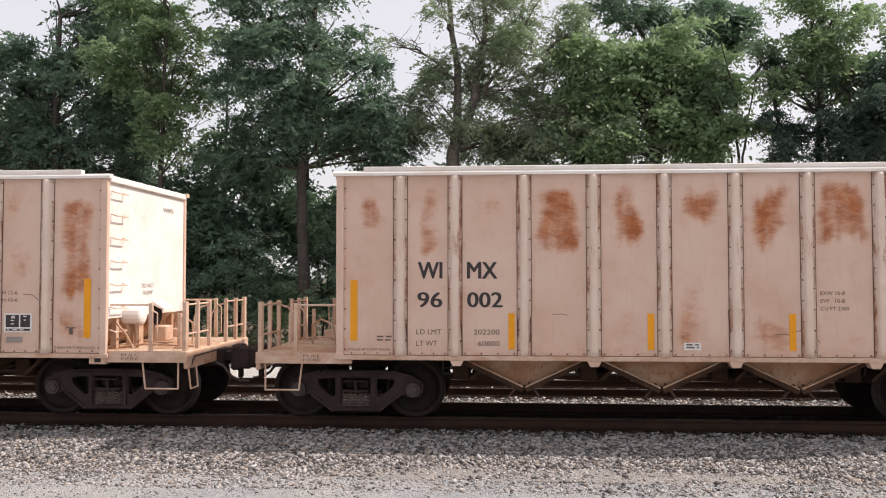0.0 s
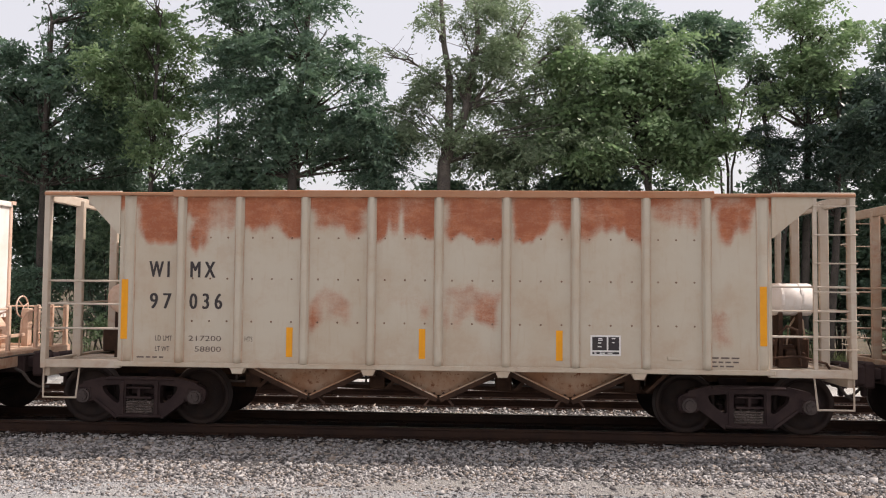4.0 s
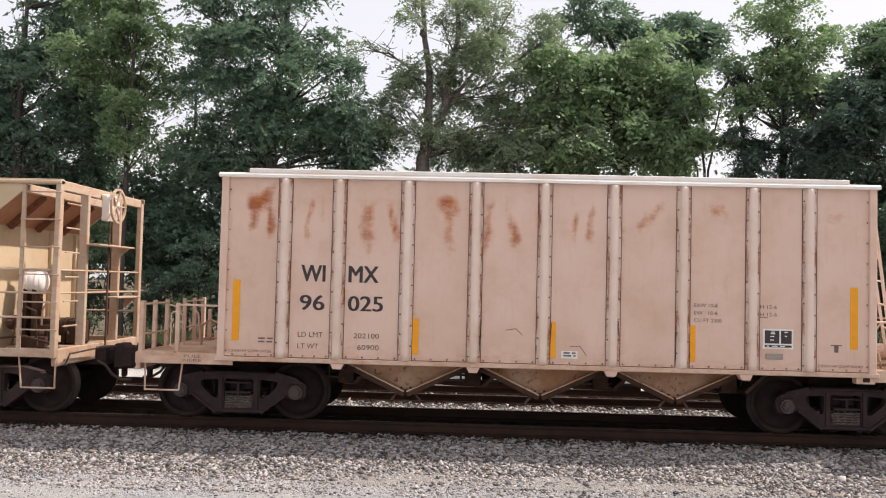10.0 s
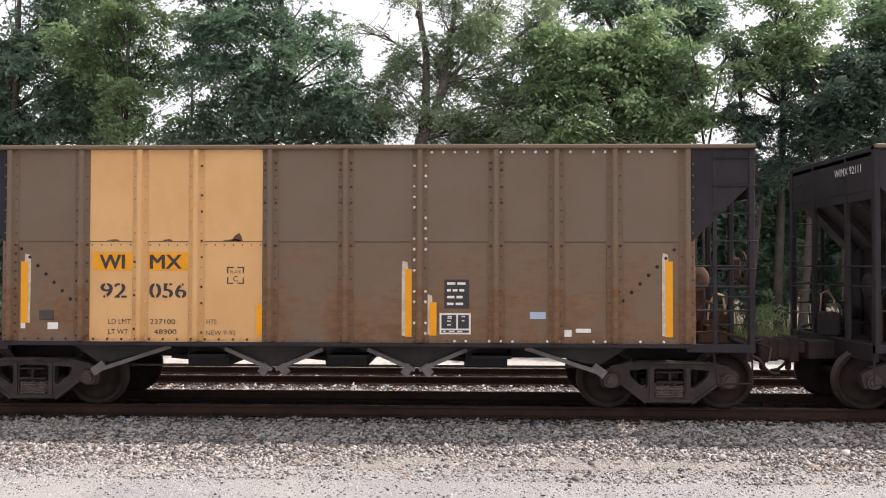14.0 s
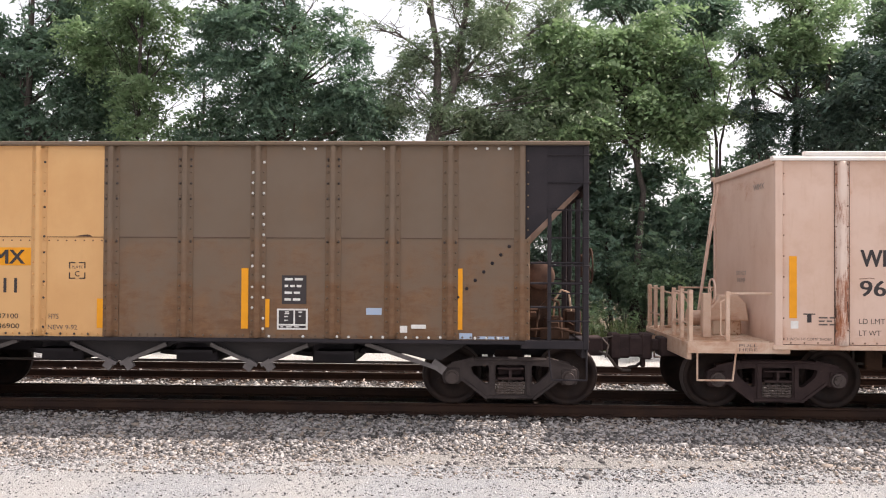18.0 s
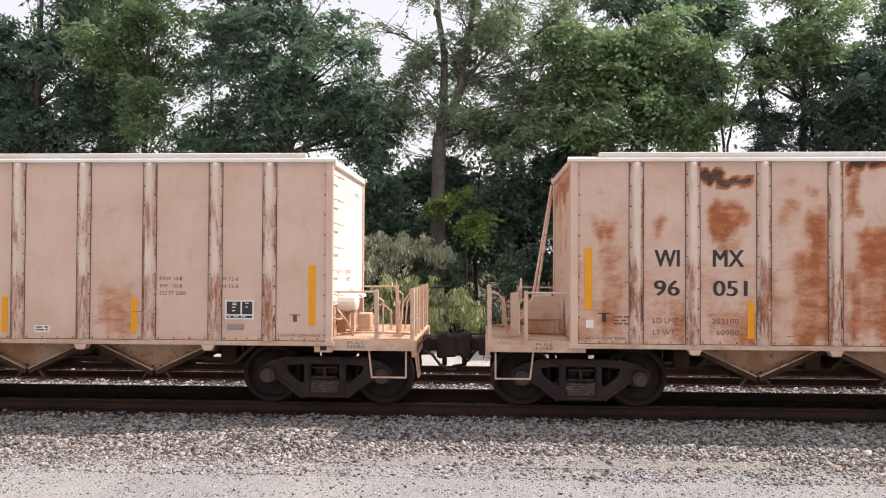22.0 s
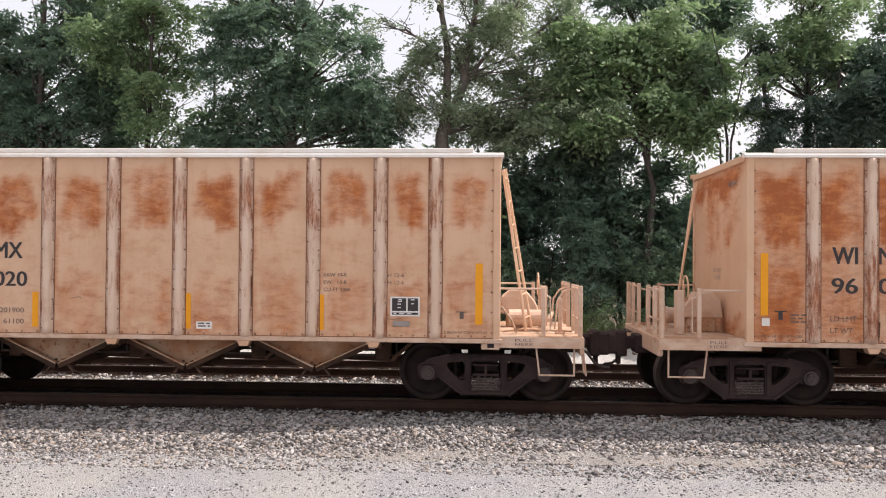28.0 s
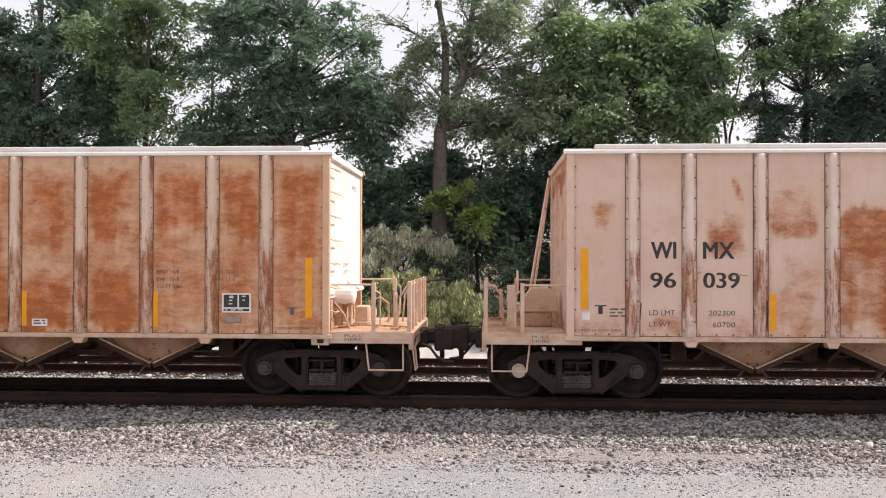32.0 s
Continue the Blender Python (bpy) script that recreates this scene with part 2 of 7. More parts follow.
M_INK = surface("dark_lettering", (0.030, 0.024, 0.025), (0.046, 0.036, 0.035), (0.16, 0.12, 0.10), 9, 60, 0.6, 0, 0.0003, 0.66)
M_INK_FADED = surface("faded_lettering", (0.105, 0.078, 0.068), (0.15, 0.11, 0.095), (0.27, 0.20, 0.16), 9, 60, 0.7, 0, 0.0003, 0.6)
M_STENCIL = surface("stencil_white", (0.76, 0.74, 0.71), (0.68, 0.65, 0.61), (0.42, 0.36, 0.30), 9, 60, 0.7, 0, 0.0003, 0.64)
M_GREYTIN = surface("dull_tin", (0.27, 0.235, 0.215), (0.33, 0.29, 0.265), (0.18, 0.13, 0.10), 5, 30, 0.6, 0.2)
M_BLUE = surface("blue_tag", (0.36, 0.46, 0.62), (0.40, 0.48, 0.60), (0.5, 0.5, 0.5), 9, 60, 0.5)
M_RAIL = surface("rusty_rail", (0.034, 0.020, 0.016), (0.055, 0.031, 0.022), (0.025, 0.016, 0.014), 3, 25, 0.7, 0.3, 0.002, spec=0.15)
M_RAILTOP = surface("worn_rail_head", (0.17, 0.14, 0.13), (0.22, 0.19, 0.17), (0.16, 0.11, 0.09), 1.5, 20, 0.35, 0.85, 0.0008, 0.66)
M_TIE = surface("creosoted_wood", (0.028, 0.020, 0.017), (0.045, 0.033, 0.027), (0.08, 0.06, 0.05), 2, 24, 0.9, 0, 0.01, 0.6, spec=0.15)
M_RIVET = surface("worn_rivet_heads", (0.26, 0.17, 0.12), (0.19, 0.10, 0.065), (0.10, 0.05, 0.035), 3, 30, 0.7)
M_ROD = surface("dark_iron", (0.05, 0.04, 0.035), (0.08, 0.06, 0.05), (0.14, 0.09, 0.06), 5, 30, 0.7)


def stones(name, a, b, c, scale=24.0, depth=0.03):
    """Crushed stone: every chip with its own grey."""
    n = Nodes(name)
    v = n.coords()
    cell = n.add("TexVoronoi", {"feature": "F1"}, Vector=v, Scale=scale, Randomness=1.0)
    edge = n.add("TexVoronoi", {"feature": "DISTANCE_TO_EDGE"}, Vector=v, Scale=scale, Randomness=1.0).outputs["Distance"]
    r = n.add("SeparateColor", Color=cell.outputs["Color"]).outputs[0]
    big = n.noise(v, 0.55, 5, 0.65)
    col = n.mix(r, a, b)
    col = n.mix(n.step(big, 0.42, 0.64, 0.0, 0.75), col, c)
    col = n.mix(n.step(n.noise(v, 90, 4), 0.55, 0.75), col, tuple(x * 0.6 for x in a))
    h = n.math("ADD", n.step(edge, 0.0, 0.3), n.math("MULTIPLY", r, 0.7))
    return n.done(col, 0.9, 0, h, depth, 0.2)


def pebbles(name, a, b, c):
    """Loose stones: a tone for each piece of the mesh."""
    n = Nodes(name)
    r = n.add("NewGeometry").outputs["Random Per Island"]
    v = n.coords()
    col = n.mix(n.step(r, 0.0, 0.75), a, b)
    col = n.mix(n.step(r, 0.82, 0.86), col, c)
    col = n.mix(n.step(n.noise(v, 70, 5), 0.5, 0.7, 0, 0.5), col, tuple(x * 0.55 for x in a))
    return n.done(col, 0.9, 0, n.noise(v, 120, 4), 0.004, 0.2)


def leaves(name, a, b, c, glow=0.45):
    """Leaves: a tone for each leaf, light through the blade."""
    n = Nodes(name)
    r = n.add("NewGeometry").outputs["Random Per Island"]
    v = n.coords()
    col = n.mix(r, a, b)
    col = n.mix(n.step(n.noise(v, 0.7, 3), 0.45, 0.7, 0, 0.7), col, c)
    n.done(col, 0.42, 0, None, 0, 0.5)
    t = n.add("BsdfTranslucent", Color=n.mix(0.5, col, (0.12, 0.21, 0.085)))
    m = n.add("MixShader", i0=glow, i1=n.b.outputs[0], i2=t.outputs[0])
    n.t.links.new(m.outputs[0], n.out.inputs["Surface"])
    return n.m


M_BALLAST = stones("ballast", (0.085, 0.078, 0.075), (0.20, 0.188, 0.182), (0.14, 0.13, 0.125), 21, 0.04)
# Stained ballast with the shade under the train put into its colour.
M_SHADED_BED = stones("dark_ballast", (0.016, 0.012, 0.012), (0.033, 0.026, 0.024), (0.024, 0.019, 0.018), 21, 0.03)
M_ROAD = stones("fine_gravel", (0.33, 0.338, 0.348), (0.46, 0.465, 0.472), (0.47, 0.455, 0.435), 42, 0.012)
M_CHIPS = pebbles("loose_ballast", (0.095, 0.088, 0.086), (0.47, 0.445, 0.43), (0.33, 0.275, 0.23))
# Stones near the rail: grime plus the train's shade, both in the colour.
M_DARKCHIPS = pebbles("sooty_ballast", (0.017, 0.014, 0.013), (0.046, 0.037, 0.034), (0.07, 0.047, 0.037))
M_GRIT = pebbles("grit", (0.16, 0.16, 0.165), (0.55, 0.54, 0.535), (0.07, 0.065, 0.065))
M_SAND = stones("sandy_fines", (0.33, 0.315, 0.295), (0.44, 0.42, 0.395), (0.42, 0.395, 0.36), 48, 0.012)
M_PATH = stones("pale_sandy_gravel", (0.56, 0.54, 0.51), (0.66, 0.64, 0.61), (0.60, 0.57, 0.52), 30, 0.012)
M_SOIL = surface("leaf_litter", (0.07, 0.055, 0.035), (0.11, 0.085, 0.05), (0.06, 0.075, 0.03), 1.2, 18, 0.95, 0, 0.02)
M_BARK_DARK = surface("dark_bark", (0.06, 0.050, 0.043), (0.095, 0.080, 0.070), (0.035, 0.030, 0.026), 3, 24, 0.95, 0, 0.02, 0.52)
M_BARK = surface("grey_bark", (0.12, 0.102, 0.09), (0.19, 0.165, 0.145), (0.065, 0.055, 0.048), 3, 24, 0.95, 0, 0.02, 0.52)
M_DEADWOOD = surface("dark_dead_wood", (0.030, 0.025, 0.022), (0.05, 0.042, 0.036), (0.09, 0.075, 0.06), 3, 24, 0.95, 0, 0.01)
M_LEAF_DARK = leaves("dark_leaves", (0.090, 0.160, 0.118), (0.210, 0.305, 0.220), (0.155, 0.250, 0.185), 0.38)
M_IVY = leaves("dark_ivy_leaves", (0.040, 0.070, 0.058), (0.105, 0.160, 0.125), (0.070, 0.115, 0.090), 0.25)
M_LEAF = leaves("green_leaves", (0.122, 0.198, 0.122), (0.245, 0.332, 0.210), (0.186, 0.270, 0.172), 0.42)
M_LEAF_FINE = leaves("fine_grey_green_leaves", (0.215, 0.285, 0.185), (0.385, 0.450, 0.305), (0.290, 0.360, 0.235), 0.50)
# Green leaves with sunlight put into their colour, for crowns in the sun.
M_LEAF_SUNLIT = leaves("light_leaves", (0.178, 0.282, 0.140), (0.370, 0.482, 0.265), (0.265, 0.375, 0.205), 0.50)
M_LEAF_YOUNG = leaves("young_leaves", (0.15, 0.23, 0.05), (0.25, 0.34, 0.09), (0.20, 0.29, 0.07), 0.40)
M_LEAF_PALE = leaves("dry_pale_leaves", (0.44, 0.44, 0.31), (0.68, 0.66, 0.50), (0.46, 0.46, 0.33), 0.38)
M_WEED = leaves("yellow_green_weeds", (0.40, 0.43, 0.20), (0.62, 0.62, 0.36), (0.52, 0.52, 0.31), 0.42)
M_GRASS = leaves("weeds", (0.15, 0.19, 0.065), (0.28, 0.31, 0.13), (0.30, 0.30, 0.15), 0.4)

# ------------------------------------------------------------------ mesh helpers


def part(name, bm, material, parent=None, label=""):
    """Links a bmesh (or a finished mesh) as one object, under a thing or a part."""
    if isinstance(bm, bmesh.types.BMesh):
        me = bpy.data.meshes.new(name)
        bm.to_mesh(me)
        bm.free()
    else:
        me = bm
    if material is not None and not me.materials:
        me.materials.append(material)
    ob = new(name, me)
    ob.parent = parent
    if label:
        ob["label"] = label
    return ob


def empty(name):
    ob = new(name)
    ob.empty_display_size = 0.3
    return ob


def box(bm, x0, x1, y0, y1, z0, z1, bevel=0.0):
    r = bmesh.ops.create_cube(bm, size=1.0, matrix=Matrix.Translation(((x0 + x1) / 2, (y0 + y1) / 2, (z0 + z1) / 2)) @ Matrix.Diagonal((abs(x1 - x0), abs(y1 - y0), abs(z1 - z0), 1)))
    if bevel:
        es = list({e for v in r["verts"] for e in v.link_edges})
        bmesh.ops.bevel(bm, geom=es, offset=bevel, segments=1, affect="EDGES")
    return bm


def boxed(x0, x1, y0, y1, z0, z1, bevel=0.0):
    return box(bmesh.new(), x0, x1, y0, y1, z0, z1, bevel)


def rod(bm, a, b, r, seg=7, r2=None):
    """A round bar from a to b."""
    a, b = Vector(a), Vector(b)
    d = b - a
    m = Matrix.Translation((a + b) / 2) @ d.to_track_quat("Z", "Y").to_matrix().to_4x4()
    bmesh.ops.create_cone(bm, cap_ends=True, segments=seg, radius1=r, radius2=r if r2 is None else r2, depth=d.length, matrix=m)
    return bm


def rods(points, r, seg=7):
    bm = bmesh.new()
    for a, b in zip(points, points[1:]):
        rod(bm, a, b, r, seg)
    for p in points[1:-1]:
        bmesh.ops.create_icosphere(bm, subdivisions=1, radius=r * 1.02, matrix=Matrix.Translation(p))
    return bm


def bar(bm, a, b, w, h, up=(0, 0, 1)):
    """A flat bar from a to b: w across, h along up."""
    a, b = Vector(a), Vector(b)
    x = (b - a).normalized()
    y = Vector(up).cross(x).normalized()
    z = x.cross(y)
    m = Matrix((x, y, z)).transposed().to_4x4()
    m.translation = (a + b) / 2
    bmesh.ops.create_cube(bm, size=1.0, matrix=m @ Matrix.Diagonal(((b - a).length, w, h, 1)))
    return bm


def prism(outline, y0, y1, bevel=0.0):
    """A slab with an outline in x and z, from y0 to y1."""
    bm = bmesh.new()
    a = [bm.verts.new((x, y0, z)) for x, z in outline]
    b = [bm.verts.new((x, y1, z)) for x, z in outline]
    n = len(outline)
    bm.faces.new(a)
    bm.faces.new(b[::-1])
    for i in range(n):
        bm.faces.new((a[i], b[i], b[(i + 1) % n], a[(i + 1) % n]))
    bmesh.ops.recalc_face_normals(bm, faces=bm.faces[:])
    if bevel:
        es = [e for e in bm.edges if abs(e.verts[0].co.y - e.verts[1].co.y) < 1e-6]
        bmesh.ops.bevel(bm, geom=es, offset=bevel, segments=1, affect="EDGES")
    return bm


def turned(profile, seg=28, axis="Y", caps=False):
    """A body of revolution about the y axis from (y, radius) pairs."""
    bm = bmesh.new()
    rings = []
    for y, r in profile:
        rings.append([bm.verts.new((r * math.cos(a), y, r * math.sin(a))) for a in [2 * math.pi * k / seg for k in range(seg)]])
    for p, q in zip(rings, rings[1:]):
        for k in range(seg):
            bm.faces.new((p[k], p[(k + 1) % seg], q[(k + 1) % seg], q[k]))
    if caps:
        bm.faces.new(rings[0][::-1])
        bm.faces.new(rings[-1])
    bmesh.ops.recalc_face_normals(bm, faces=bm.faces[:])
    for f in bm.faces:
        f.smooth = len(f.verts) == 4
    return bm


def soup(name, verts, faces, material, smooth=False):
    """A mesh from numpy arrays: verts (n, 3), faces (m, k)."""
    me = bpy.data.meshes.new(name)
    k = faces.shape[1]
    me.vertices.add(len(verts))
    me.vertices.foreach_set("co", verts.astype(np.float32).ravel())
    me.loops.add(faces.size)
    me.loops.foreach_set("vertex_index", faces.astype(np.int32).ravel())
    me.polygons.add(len(faces))
    me.polygons.foreach_set("loop_start", np.arange(0, faces.size, k, dtype=np.int32))
    me.polygons.foreach_set("loop_total", np.full(len(faces), k, dtype=np.int32))
    me.update(calc_edges=True)
    me.materials.append(material)
    if smooth:
        me.polygons.foreach_set("use_smooth", np.ones(len(faces), dtype=bool))
    return me


TEXTS = {}


def lettering(words, x, z, height, width, y, parent, material=None, bold=0.0, face=-1, name="lettering"):
    """Words with their lower left corner at (x, z) on a wall that faces -y (or +x, -x), fitted to a height and width."""
    key = words
    if key not in TEXTS:
        c = bpy.data.curves.new("words", "FONT")
        c.body, c.size, c.resolution_u = words, 1.0, 3
        o = bpy.data.objects.new("words", c)
        scene.collection.objects.link(o)
        bpy.context.view_layer.update()
        me = bpy.data.meshes.new_from_object(o.evaluated_get(bpy.context.evaluated_depsgraph_get()))
        bpy.data.objects.remove(o)
        co = np.empty(len(me.vertices) * 3)
        me.vertices.foreach_get("co", co)
        co = co.reshape(-1, 3)
        lo, hi = co.min(0), co.max(0)
        TEXTS[key] = ((co - lo) / np.maximum(hi - lo, 1e-6), [tuple(p.vertices) for p in me.polygons])
        bpy.data.meshes.remove(me)
    co, polys = TEXTS[key]
    me = bpy.data.meshes.new("lettering")
    verts, faces = [], []
    for k, d in enumerate((-bold, 0.0, bold) if bold else (0.0,)):
        faces += [tuple(i + len(verts) for i in p) for p in polys]
        verts += [(x + u * width + d, y - 0.0004 * k, z + v * height) for u, v, _ in co]
    me.from_pydata(verts, [], faces)
    return part(name, me, material or M_INK, parent)


# ------------------------------------------------------------------ ground and tracks

RAIL_H = 0.17


def ground_height(y):
    """Section across the tracks: road, shoulder, first track, second track, path, woods."""
    ys = [-400, -3.4, -2.75, -1.75, -1.3, 1.3, 2.3, 3.1, 6.3, 6.9, 7.4, 9.4, 11, 400]
    zs = [-0.47, -0.45, -0.43, -0.24, -0.205, -0.205, -0.22, -0.40, -0.40, -0.55, -0.60, -0.58, -0.50, -0.4]
    return float(np.interp(y, ys, zs))


def ground_strip(name, ys, material, label, xs=None, rough=0.0):
    bm = bmesh.new()
    xs = xs or [-600, -60, -30] + [-14 + 0.25 * k for k in range(113)] + [30, 60, 600]
    rng = random.Random(3)
    grid = [[bm.verts.new((x, y, ground_height(y) + rough * (noise.noise((x * 1.3, y * 2.1, 0)) + rng.uniform(-0.3, 0.3)))) for y in ys] for x in xs]
    for a, b in zip(grid, grid[1:]):
        for k in range(len(ys) - 1):
            bm.faces.new((a[k], b[k], b[k + 1], a[k + 1]))
    for f in bm.faces:
        f.smooth = True
    return tagged(part(name, bm, material), label, "ground", kind="structure")


def chips(name, x0, x1, y0, y1, count, size, material, label, seed, flat=0.62, lift=0.25):
    """Loose broken stones, each a small lopsided lump of eight faces."""
    rng = np.random.default_rng(seed)
    base = np.array([(1, 0, 0), (-1, 0, 0), (0, 1, 0), (0, -1, 0), (0, 0, 1), (0, 0, -1)], float)
    tri = np.array([(0, 2, 4), (2, 1, 4), (1, 3, 4), (3, 0, 4), (2, 0, 5), (1, 2, 5), (3, 1, 5), (0, 3, 5)])
    p = np.stack([rng.uniform(x0, x1, count), rng.uniform(y0, y1, count)], 1)
    s = size * rng.lognormal(0, 0.28, count)
    zg = np.interp(p[:, 1], np.linspace(y0, y1, 40), [ground_height(v) for v in np.linspace(y0, y1, 40)])
    v = base[None] * (1 + rng.uniform(-0.45, 0.45, (count, 6, 3))) + rng.uniform(-0.42, 0.42, (count, 6, 3))
    q = rng.normal(size=(count, 3, 3))
    q, _ = np.linalg.qr(q)
    v = v * rng.uniform(0.55, 1.45, (count, 1, 3))
    v = np.einsum("nij,nkj->nki", q, v) * s[:, None, None] * np.array([1, 1, flat])
    v += np.stack([p[:, 0], p[:, 1], zg + s * lift * rng.uniform(-0.2, 1.6, count)], 1)[:, None]
    f = tri[None] + 6 * np.arange(count)[:, None, None]
    return tagged(part(name, soup(name, v.reshape(-1, 3), f.reshape(-1, 3), material), None), label, "gravel", kind="stuff")


def sand_drift(x0, x1, y0, y1, high, label, seed):
    """A low drift of fine sand with a wavering edge, lying over the stones."""
    nx, ny = 60, 14
    xs, ys = np.linspace(x0, x1, nx), np.linspace(y0, y1, ny)
    v = []
    for x in xs:
        for y in ys:
            u, w = (x - x0) / (x1 - x0) * 2 - 1, (y - y0) / (y1 - y0) * 2 - 1
            h = 1 - u**4 - w * w + 0.9 * noise.noise((x * 1.3 + seed, y * 3.0, 0.3)) + 0.25 * noise.noise((x * 5, y * 9 + seed, 1.3))
            v.append((x, y, ground_height(y) + high * max(-1.2, min(1.0, h))))
    i = np.arange(nx * ny).reshape(nx, ny)
    f = np.stack([i[:-1, :-1].ravel(), i[1:, :-1].ravel(), i[1:, 1:].ravel(), i[:-1, 1:].ravel()], 1)
    return tagged(part("sand_drift", soup("sand_drift", np.array(v), f, M_SAND, True), None), label, "sand", kind="stuff")


def rail_section(bm, y, top, x0, x1):
    prof = [(-0.070, 0.0), (0.070, 0.0), (0.070, 0.012), (0.012, 0.032), (0.010, 0.125), (0.036, 0.135), (0.036, 0.163), (0.026, 0.17), (-0.026, 0.17), (-0.036, 0.163), (-0.036, 0.135), (-0.010, 0.125), (-0.012, 0.032), (-0.070, 0.012)]
    a = [bm.verts.new((x0, y + u, top - RAIL_H + w)) for u, w in prof]
    b = [bm.verts.new((x1, y + u, top - RAIL_H + w)) for u, w in prof]
    n = len(prof)
    for i in range(n):
        f = bm.faces.new((a[i], a[(i + 1) % n], b[(i + 1) % n], b[i]))
        f.material_index = 1 if i == 7 else 0
    bm.faces.new(a[::-1])
    bm.faces.new(b)
    bmesh.ops.recalc_face_normals(bm, faces=bm.faces[:])


def track(centre, top, label, worn=True):
    """Two rails on wooden ties with plates and spikes."""
    t = tagged(empty("railway_track"), label, "track", kind="structure")
    t.location = (0, centre, top)
    for y in (-0.7525, 0.7525):
        bm = bmesh.new()
        rail_section(bm, y, 0, -160, 160)
        me = bpy.data.meshes.new("rail")
        bm.to_mesh(me)
        bm.free()
        me.materials.append(M_RAIL)
        me.materials.append(M_RAILTOP if worn else M_RAIL)
        part("rail", me, None, t, "steel rail with a worn bright head")
    rng = random.Random(int(centre * 7) + 5)
    tie = bpy.data.meshes.new("tie")
    bm = boxed(-0.115, 0.115, -1.3, 1.3, -0.18, 0, 0.012)
    bm.to_mesh(tie)
    bm.free()
    tie.materials.append(M_TIE)
    plate = bpy.data.meshes.new("tie_plate")
    bm = bmesh.new()
    for y in (-0.7525, 0.7525):
        box(bm, -0.09, 0.09, y - 0.18, y + 0.18, 0.0, 0.018)
        for dx, dy in ((-0.05, -0.1), (0.05, 0.1), (-0.05, 0.1), (0.05, -0.1)):
            box(bm, dx - 0.014, dx + 0.014, y + dy - 0.02, y + dy + 0.02, 0.018, 0.05)
    bm.to_mesh(plate)
    bm.free()
    plate.materials.append(M_RAIL)
    for k in range(-46, 47):
        o = part("tie", tie, None, t)
        o.location = (k * 0.51 + rng.uniform(-0.03, 0.03), rng.uniform(-0.06, 0.06), -RAIL_H - 0.018 + rng.uniform(-0.006, 0.0))
        o.rotation_euler = (0, 0, radians(rng.uniform(-1.5, 1.5)))
        p = part("tie_plate", plate, None, o)
    return t


def build_ground():
    ground_strip("ground", [-600, -200, -60, -20] + [-14 + 0.3 * k for k in range(36)] + [-3.2, -2.9], M_ROAD, "pale grey packed gravel road beside the railway", rough=0.012)
    ground_strip("ballast_shoulder", [-2.9, -2.7, -2.5, -2.3, -2.1, -1.9, -1.75, -1.6, -1.45, -1.3, -1.05, -0.85], M_BALLAST, "grey crushed stone ballast sloping down from the track", rough=0.02)
    # This strip is coloured darker to carry the shade below the cars.
    ground_strip("track_bed", [-0.85, -0.5, 0, 0.5, 1.0, 1.3, 1.6], M_SHADED_BED, "dark oily ballast between the rails", rough=0.015)
    ground_strip("ballast_between_tracks", [1.6, 1.9, 2.3, 2.7, 3.1, 3.6, 4.4, 5.2, 5.8, 6.2, 6.6, 7.0], M_BALLAST, "sunlit ballast under the second track", rough=0.015)
    ground_strip("far_path", [7.0, 7.5, 8.0, 8.5, 9.0, 9.5, 10.0, 10.5, 11.0, 11.5, 11.9], M_PATH, "pale sunlit gravel path before the wood", rough=0.02)
    ground_strip("woodland_floor", [11.9, 12.2, 12.6, 13, 14, 16, 20, 30, 60, 200, 600], M_SOIL, "brown leaf litter under the trees", rough=0.03)
    track(0.0, 0.0, "railway track of steel rails on dark wooden ties")
    track(4.95, -0.2, "second railway track of rusty rails on grey ties", True)
    chips("loose_ballast", -9.5, 8.5, -2.95, -0.82, 52000, 0.0235, M_CHIPS, "loose grey crushed stones of the ballast shoulder", 1)
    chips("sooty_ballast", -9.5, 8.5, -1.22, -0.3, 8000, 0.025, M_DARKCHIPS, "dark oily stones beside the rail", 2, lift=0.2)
    chips("spilled_ballast", -9.5, 8.5, -3.6, -2.8, 5500, 0.02, M_CHIPS, "scattered ballast stones along the road edge", 3)
    chips("road_grit", -8.5, 7.5, -6.0, -2.9, 14000, 0.012, M_GRIT, "small loose grit on the gravel road", 4, lift=0.15)
    sand_drift(-2.6, 4.2, -3.05, -2.50, 0.022, "pale sandy fines along the foot of the ballast", 2.0)
    chips("far_ballast", -14, 13, 1.5, 3.5, 8000, 0.032, M_CHIPS, "loose ballast stones between the two tracks", 5)
    chips("far_track_stones", -14, 13, 3.5, 6.6, 6000, 0.034, M_CHIPS, "ballast stones of the second track", 6)


build_ground()

# ------------------------------------------------------------------ rolling stock: shared parts

WHEEL_R = 0.457
HALF_BASE = 0.889
SHARED = {}


def shared(name, build, material):
    """One mesh for all alike pieces."""
    if name not in SHARED:
        me = bpy.data.meshes.new(name)
        bm = build()
        bm.to_mesh(me)
        bm.free()
        me.materials.append(material)
        SHARED[name] = me
    return SHARED[name]


